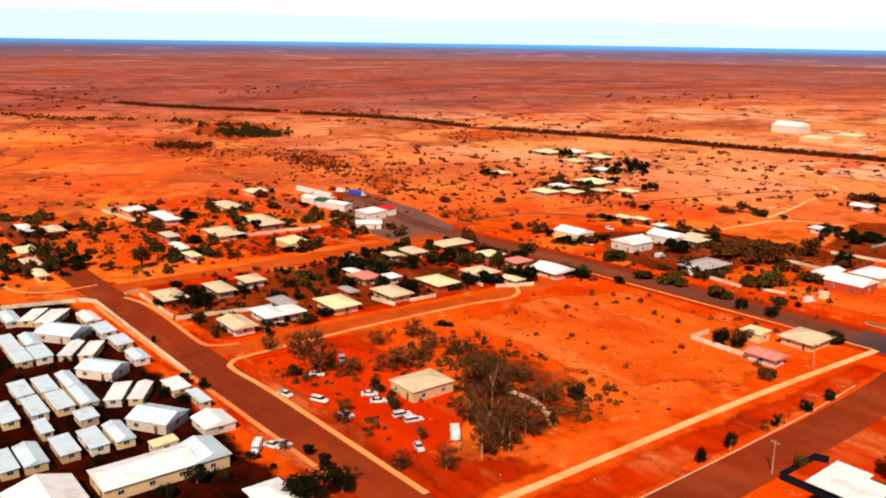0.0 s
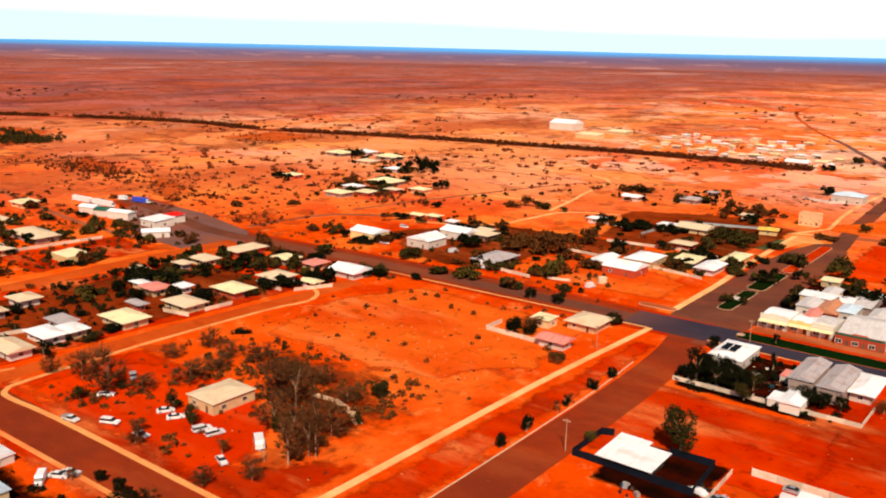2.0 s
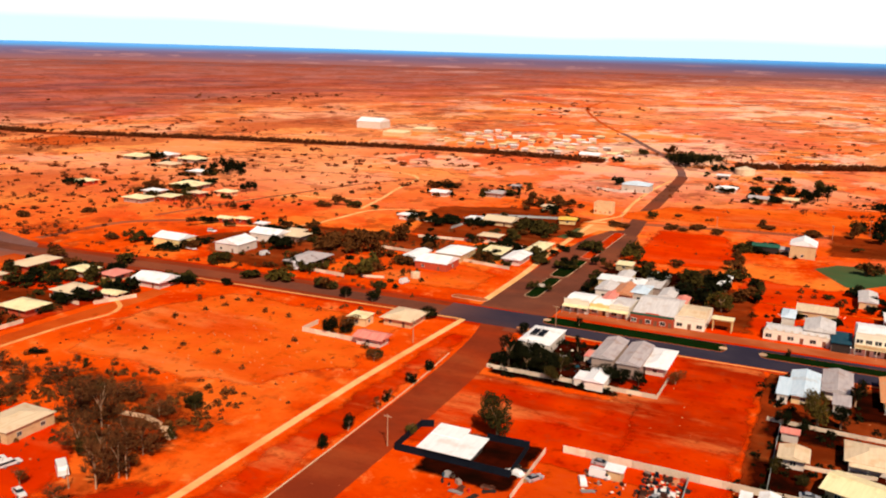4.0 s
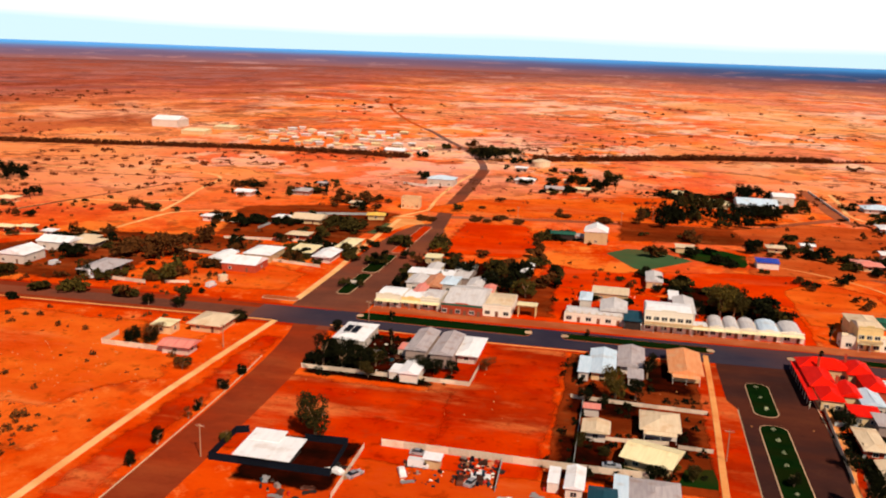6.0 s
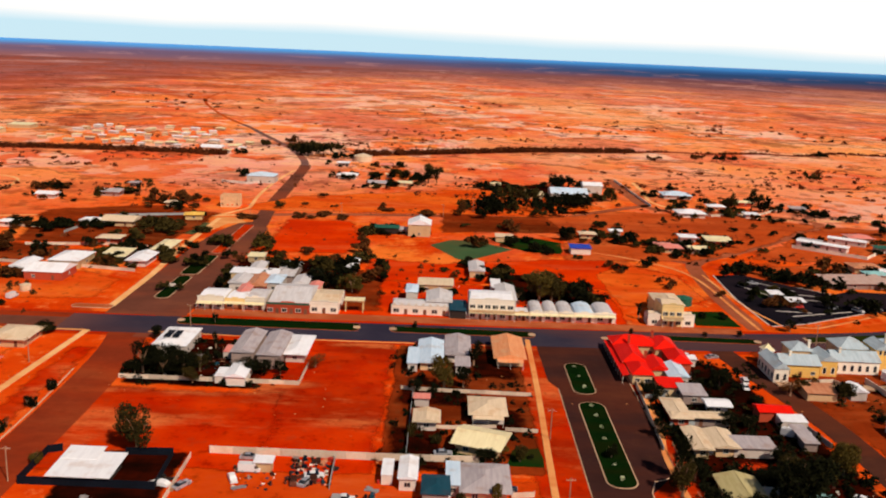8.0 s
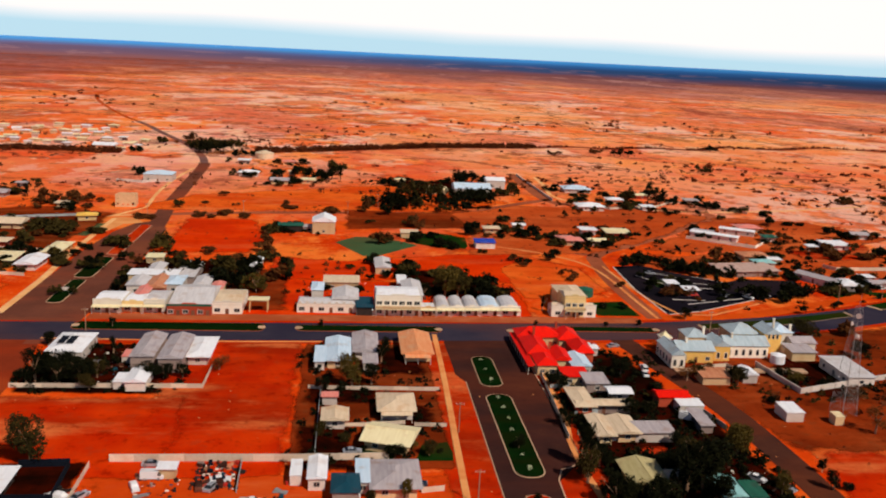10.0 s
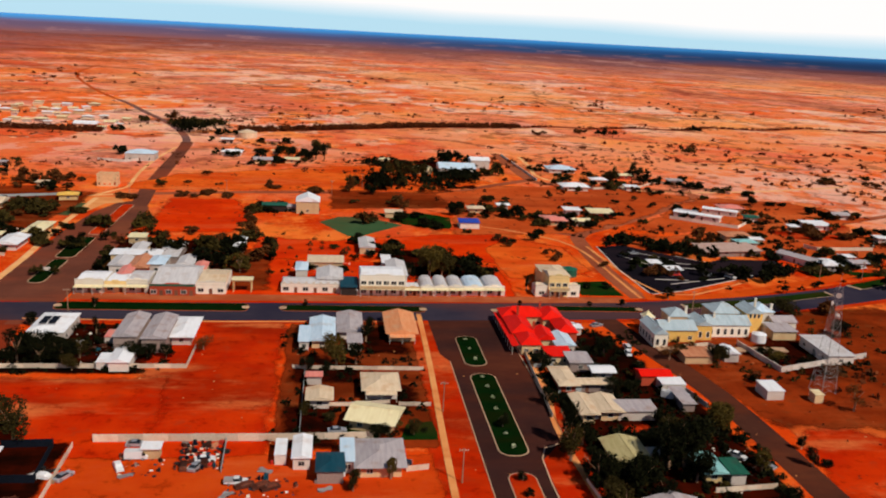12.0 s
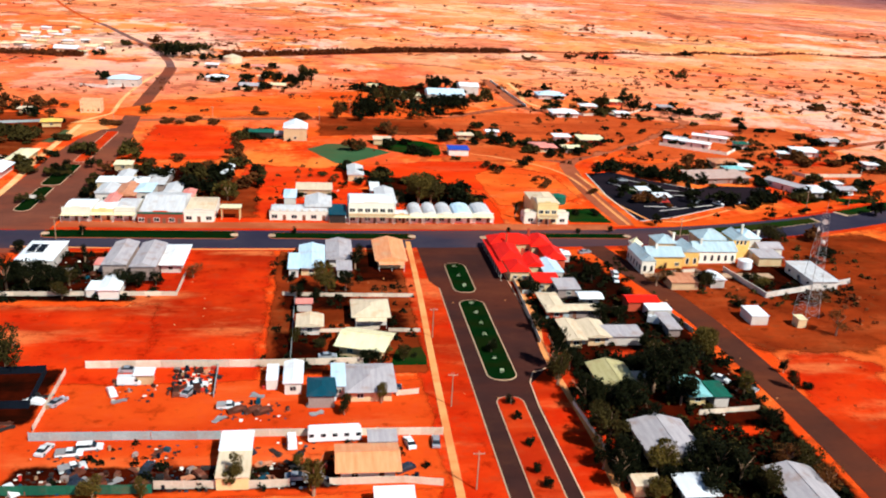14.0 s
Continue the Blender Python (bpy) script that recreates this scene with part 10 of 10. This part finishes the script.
for x0, y0, x1, y1, n, kinds in ((-318, 110, -244, 262, 84, ("gum", "dark_leaf", "olive", "dark_leaf")), (-470, 105, -342, 262, 96, ("brown_leaf", "olive", "gum", "brown_leaf")), (-260, 298, -150, 392, 30, ("olive", "brown_leaf", "dark_leaf", "gum")),
                                 (-330, 400, -130, 560, 34, ("gum", "brown_leaf", "dark_leaf")), (-30, 405, 110, 500, 16, ("gum", "dark_leaf", "brown_leaf")), (130, 380, 330, 560, 44, ("dark_leaf", "gum", "brown_leaf")), (-225, 110, -140, 180, 16, ("brown_leaf", "gum")), (-112, 320, -102, 410, 6, ("gum", "dark_leaf")), (-92, 318, -40, 392, 10, ("dark_leaf", "gum")), (-18, 322, 68, 352, 14, ("dark_leaf", "gum")), (72, 330, 122, 400, 7, ("dark_leaf", "brown_leaf")), (126, 300, 260, 372, 12, ("dark_leaf",))):
    for i in range(n):
        x, y = rnd.uniform(x0, x1), rnd.uniform(y0, y1)
        if any(math.hypot(x - a, y - b) < r for a, b, r in taken) or -338 < x < -326 or -248 < x < -234 or (-12 < x < 68 and 392 < y < 462):
            continue
        h = rnd.uniform(2.6, 5.6)
        tree(x, y, h, h * rnd.uniform(0.8, 1.3), rnd.choice(kinds))


for o in [o for o in bpy.data.objects if o.parent is None and o.name.split(".")[0] in ("house", "shed", "school_block", "store")]:
    if o.location.xy.length > 345.0 and o.location.y < 780.0:
        for k in range(rnd.randint(5, 9)):
            a, d, h = rnd.uniform(0, 6.3), rnd.uniform(8.0, 15.0), rnd.uniform(2.6, 6.0)
            tree(o.location.x + math.cos(a) * d, o.location.y + math.sin(a) * d, h, h * rnd.uniform(0.9, 1.5), rnd.choice(("dark_leaf", "dark_leaf", "gum", "brown_leaf")))


# ---- small structures ----
def water_tank(x, y, r, h, material, label):
    ob = thing("water_tank", x, y, 0, label, "tank")
    part("shell", Solid().disc(0, 0, -0.1, h, r, r, 20), material, ob)
    part("lid", Solid().disc(0, 0, h, h + r * 0.28, r * 1.04, r * 0.1, 20), material, ob)
    s = Solid()
    for k in range(1, 4):
        s.disc(0, 0, h * k / 4 - 0.05, h * k / 4 + 0.05, r + 0.04, r + 0.04, 20)
    part("hoops", s, material, ob)


water_tank(99.1, 337, 3.6, 3.0, "r_green", "round dark green iron water tank")
water_tank(-73, 757, 8.0, 4.5, "r_tan", "broad pale water tank near the creek")
water_tank(144.6, 259, 2.4, 2.8, "r_white", "round white water tank at the station")
water_tank(-212, 306, 2.2, 2.8, "r_white", "white water tank beside a workshop")
water_tank(-160, 318, 2.0, 2.4, "r_tan", "tan water tank in a yard")


def pole(x, y, h, arm=True, label="weathered timber power pole with a crossarm"):
    ob = thing("power_pole", x, y, 0, label, "pole")
    part("post", Solid().tube((0, 0, -0.3), (0, 0, h), 0.16, 0.11, 8), "bark", ob)
    if arm:
        part("crossarm", Solid().box(-1.1, -0.06, h - 0.7, 1.1, 0.06, h - 0.55), "timber", ob)
        for k in (-0.95, -0.4, 0.4, 0.95):
            part("insulator", Solid().disc(k, 0, h - 0.55, h - 0.3, 0.06, 0.04, 8), "kerb_white", ob)


for x, y, h in ((-93.4, 172, 8.5), (29.8, 168.4, 8.5), (30.1, 136.7, 8.5), (30, 205, 8.5), (-123, 243.6, 8.0), (-86.1, 283.8, 8.0), (134.5, 291, 8.0), (209, 332, 8.5), (232, 337, 8.5), (-145, 121, 5.0), (-137, 130, 6.5), (-152, 139.6, 6.0), (-149, 142, 6.5), (18.7, 527.8, 9.0), (-110, 480, 8.0), (-60, 498, 8.0), (0, 506, 8.0)):
    pole(x, y, h, h > 6.6)


def mast(x, y, h):
    """The lattice radio mast in the station yard."""
    ob = thing("radio_mast", x, y, 12, "grey steel lattice radio mast with dishes", "mast")
    b, t = 2.6, 0.7
    bays = 12

    def corner(i, k):
        f = k / bays
        half = b + (t - b) * f
        sx, sy = ((-1, -1), (1, -1), (1, 1), (-1, 1))[i % 4]
        return (sx * half, sy * half, h * f)

    for i in range(4):
        part("leg", Solid().tube((*corner(i, 0)[:2], -0.3), corner(i, bays), 0.07, 0.04, 6), "steel", ob)
    for i in range(4):
        for k in range(bays):
            s = Solid().tube(corner(i, k), corner(i + 1, k + 1), 0.022, 0.022, 4).tube(corner(i + 1, k), corner(i, k + 1), 0.022, 0.022, 4).tube(corner(i, k + 1), corner(i + 1, k + 1), 0.022, 0.022, 4)
            part("brace", s, "steel", ob)
    for z, a in ((h * 0.72, 0.3), (h * 0.84, 2.2), (h * 0.93, 4.0)):
        part("dish", Solid().tube((math.cos(a) * 0.9, math.sin(a) * 0.9, z), (math.cos(a) * 1.4, math.sin(a) * 1.4, z), 0.25, 0.8, 12), "kerb_white", ob)
    part("antenna", Solid().tube((0, 0, h), (0, 0, h + 4), 0.06, 0.03, 6), "steel", ob)


mast(143.6, 217.5, 32.0)


def ruin(x, y, w, d, h, turn):
    """A roofless two storey stone shell with open windows."""
    ob = thing("stone_shell", x, y, turn, "roofless two storey sandstone shell with open windows", "ruin")

    def wall_with_holes(run, cols):
        s, th, step = Solid(), 0.5, run / cols
        for k in range(cols):
            x0 = -run / 2 + k * step
            s.box(x0, -th / 2, -0.2, x0 + step * 0.28, th / 2, h).box(x0 + step * 0.72, -th / 2, -0.2, x0 + step, th / 2, h)
            for z0, z1 in ((-0.2, 0.9), (2.7, 4.2), (6.0, h)):
                s.box(x0 + step * 0.28, -th / 2, z0, x0 + step * 0.72, th / 2, z1)
        return s

    for px, py, a, run, cols in ((0, -d / 2, 0, w, 4), (0, d / 2, 0, w, 4), (-w / 2 + 0.25, 0, 90, d - 0.5, 3), (w / 2 - 0.25, 0, 90, d - 0.5, 3)):
        link("wall", wall_with_holes(run, cols).mesh("wall", "w_stone"), ob, pose(px, py, 0, 0, 0, a))
    part("cornice", Solid().box(-w / 2 - 0.15, -d / 2 - 0.4, h, w / 2 + 0.15, -d / 2 + 0.3, h + 0.35), "w_stone", ob)


def gateway(x, y, w, d, h, turn):
    """An open timber frame with a slab roof over a gate."""
    ob = thing("gateway", x, y, turn, "open cream timber gateway frame between the shops", "gateway")
    post = shared("gate_post", lambda: Solid().box(-0.16, -0.16, -0.2, 0.16, 0.16, h).mesh("post", "w_yellow"))
    for sx in (-1, 1):
        for sy in (-1, 1):
            link("post", post, ob, pose(sx * (w / 2 - 0.3), sy * (d / 2 - 0.3), 0))
    part("beam", Solid().box(-w / 2, -d / 2, h, w / 2, -d / 2 + 0.4, h + 0.45).box(-w / 2, d / 2 - 0.4, h, w / 2, d / 2, h + 0.45), "w_yellow", ob)
    part("roof", Solid().box(-w / 2 - 0.3, -d / 2 - 0.3, h + 0.45, w / 2 + 0.3, d / 2 + 0.3, h + 0.7), "r_cream", ob)


gateway(-31.8, 309.0, 7.0, 4.0, 4.2, 0)


def sign(x, y, turn, w, h):
    ob = thing("road_sign", x, y, turn, "white sign board on two posts in a grass median", "sign")
    part("board", Solid().box(-w / 2, -0.05, 0.9, w / 2, 0.05, 0.9 + h), "kerb_white", ob)
    for sx in (-1, 1):
        part("post", Solid().tube((sx * w * 0.35, 0.09, 0.0), (sx * w * 0.35, 0.09, 0.9 + h), 0.06, 0.06, 6), "steel", ob)


sign(-106.8, 329.0, 0, 3.0, 1.3)


ruin(-129.2, 513.8, 11.2, 9, 7.0, 4)

house(-139.0, 470.0, 9.0, 7.0, 2.8, 12, "hip", "r_ochre", "w_yellow", "yellow roofed building beside the cross street", over=1.0)
fence([(-200, 360), (-168, 358), (-130, 352)], 1.4, "fence_pale", "pale sheet fence along a yard", gap=6.0)
fence([(-196, 392), (-160, 398), (-132, 395)], 1.4, "fence_pale", "pale sheet fence along a yard", gap=6.0)
fence([(-190, 420), (-186, 466), (-140, 482)], 1.4, "fence_grey", "grey sheet fence round a court", gap=7.0)

# station turret
ob = thing("station_turret", 109.0, 270.0, 0, "small square white turret with a pyramid cap at the station", "tower")
part("shaft", Solid().box(-1.7, -1.7, -0.3, 1.7, 1.7, 4.9, 0.08), "w_bright", ob)
part("cornice", Solid().box(-2.0, -2.0, 4.9, 2.0, 2.0, 5.25), "w_bright", ob)
part("cap", Solid().box(-1.8, -1.8, 5.25, 1.8, 1.8, 6.7, 1.5).disc(0, 0, 6.7, 7.2, 0.22, 0.08, 8), "r_cream", ob)
for a, px, py in ((0, 0, -1.66), (-90, -1.66, 0), (90, 1.66, 0)):
    window_at(ob, px, py, 2.6, a, 0.6, 1.2)

# solar panels on the white hip roof
SOLAR = bpy.data.objects["solar_house"]
for px, py in ((-1.6, -4.2), (1.0, -4.2), (-1.6, -1.0), (1.0, -1.0)):
    panel = link("solar_panel", Solid().box(-1.12, -1.47, 0.0, 1.12, 1.47, 0.08).mesh("solar_panel", "steel"), SOLAR, pose(px, py, 5.2, 6, 0, 0), "dark blue solar panel in an aluminium frame")
    link("glass", Solid().box(-1.05, -1.4, 0.06, 1.05, 1.4, 0.11).mesh("glass", "fence_blue"), panel)


# ---- scrap yards ----
def drum(x, y, material):
    ob = thing("drum", x, y, 0, "rusty steel drum in the scrap yard", "drum", "scrap in the yards")
    part("body", Solid().disc(0, 0, 0, 0.9, 0.3, 0.3, 10), material, ob)
    part("rim", Solid().disc(0, 0, 0.86, 0.94, 0.33, 0.33, 10), material, ob)


def crate(x, y, turn, w, material):
    ob = thing("crate", x, y, turn, "weathered crate of scrap in the yard", "crate", "scrap in the yards")
    part("base", Solid().box(-w, -w * 0.7, 0, w, w * 0.7, 0.15), "timber", ob)
    part("box", Solid().box(-w * 0.95, -w * 0.65, 0.15, w * 0.95, w * 0.65, 0.15 + w * 1.1, 0.06), material, ob)


def wreck(x, y, turn, material):
    ob = thing("car_wreck", x, y, turn, "stripped rusting car body in the scrap yard", "wreck", "scrap in the yards")
    s = Solid()
    loft_x(s, [(-2.2, 0.2, 0.75, 0.1), (-1.3, 0.15, 0.9, 0.06), (1.0, 0.15, 0.85, 0.06), (2.1, 0.2, 0.65, 0.12)], 0.85)
    part("body", s, material, ob)
    c = Solid()
    loft_x(c, [(-1.4, 0.88, 1.22, 0.15), (0.3, 0.88, 1.22, 0.18), (0.9, 0.84, 0.9, 0.1)], 0.8)
    part("cabin", c, material, ob)


def sheets(x, y, turn, material):
    ob = thing("sheet_stack", x, y, turn, "leaning stack of old iron sheets", "scrap", "scrap in the yards")
    for k in range(4):
        link("sheet", shared(("sheet", material), lambda: Solid().box(-1.5, -0.5, 0, 1.5, 0.5, 0.06).mesh("sheet", material)), ob, pose(random.uniform(-0.3, 0.3), random.uniform(-0.3, 0.3), 0.02 + k * 0.09, random.uniform(-1.5, 1.5), 0, random.uniform(-25, 25)))


rnd = random.Random(33)
yards = ((-56, 140, 2, 148, 74), (-50, 150, -2, 154, 10), (-33, 176, -23, 188, 30), (-46, 173, -36, 183, 8), (-14, 166, 2, 178, 6), (-76, 158, -62, 166, 12), (-62, 168, -57, 178, 5), (-22, 164, -6, 172, 8), (8, 139, 20, 150, 6), (66, 250, 82, 266, 6), (84, 120, 102, 150, 8), (-92, 325, -60, 350, 14), (-75, 240, -62, 262, 10))
for x0, y0, x1, y1, n in yards:
    for i in range(n):
        x, y, a = rnd.uniform(x0, x1), rnd.uniform(y0, y1), rnd.uniform(0, 360)
        k = rnd.random()
        tone = rnd.choice(("scrap", "scrap", "scrap", "w_dark", "w_grey", "fence_blue", "car_red", "r_navy", "timber", "tyre"))
        if k < 0.42:
            crate(x, y, a, rnd.uniform(0.35, 0.8), tone)
        elif k < 0.52:
            wreck(x, y, a, rnd.choice(("scrap", "car_white", "car_dark", "scrap")))
        elif k < 0.75:
            sheets(x, y, a, rnd.choice(("scrap", "steel", "w_dark", "r_rust")))
        else:
            drum(x, y, tone)


rnd, bits = random.Random(91), {"scrap": Solid(), "w_dark": Solid(), "w_bright": Solid(), "r_navy": Solid()}
for x0, y0, x1, y1, n in ((-56, 139, 2, 148, 300), (-56, 150, 0, 155, 50), (-33, 176, -23, 188, 110), (-46, 173, -36, 183, 40), (-22, 164, -6, 172, 50), (84, 162, 104, 188, 90), (-84, 236, -60, 268, 90), (-90, 322, -44, 384, 330), (-18, 318, 66, 350, 220)):
    for i in range(n):
        x, y, r = rnd.uniform(x0, x1), rnd.uniform(y0, y1), rnd.uniform(0.12, 0.42)
        s = bits[rnd.choice(("scrap", "scrap", "scrap", "w_dark", "w_dark", "w_dark", "w_bright", "w_bright", "r_navy"))]
        s.box(x - r, y - r * rnd.uniform(0.3, 1.0), -0.05, x + r, y + r * rnd.uniform(0.3, 1.0), r * rnd.uniform(0.3, 1.1), r * 0.15)
for tone, s in bits.items():
    tagged(new("scrap_litter", s.mesh("scrap_litter", tone)), "small odds and ends strewn over the yards", "scrap", "", "stuff")


for leaf, solid in FAR.items():
    tagged(new("far_trees", solid.mesh("far_trees", leaf)), "scattered trees round the far houses", "trees", "", "stuff")
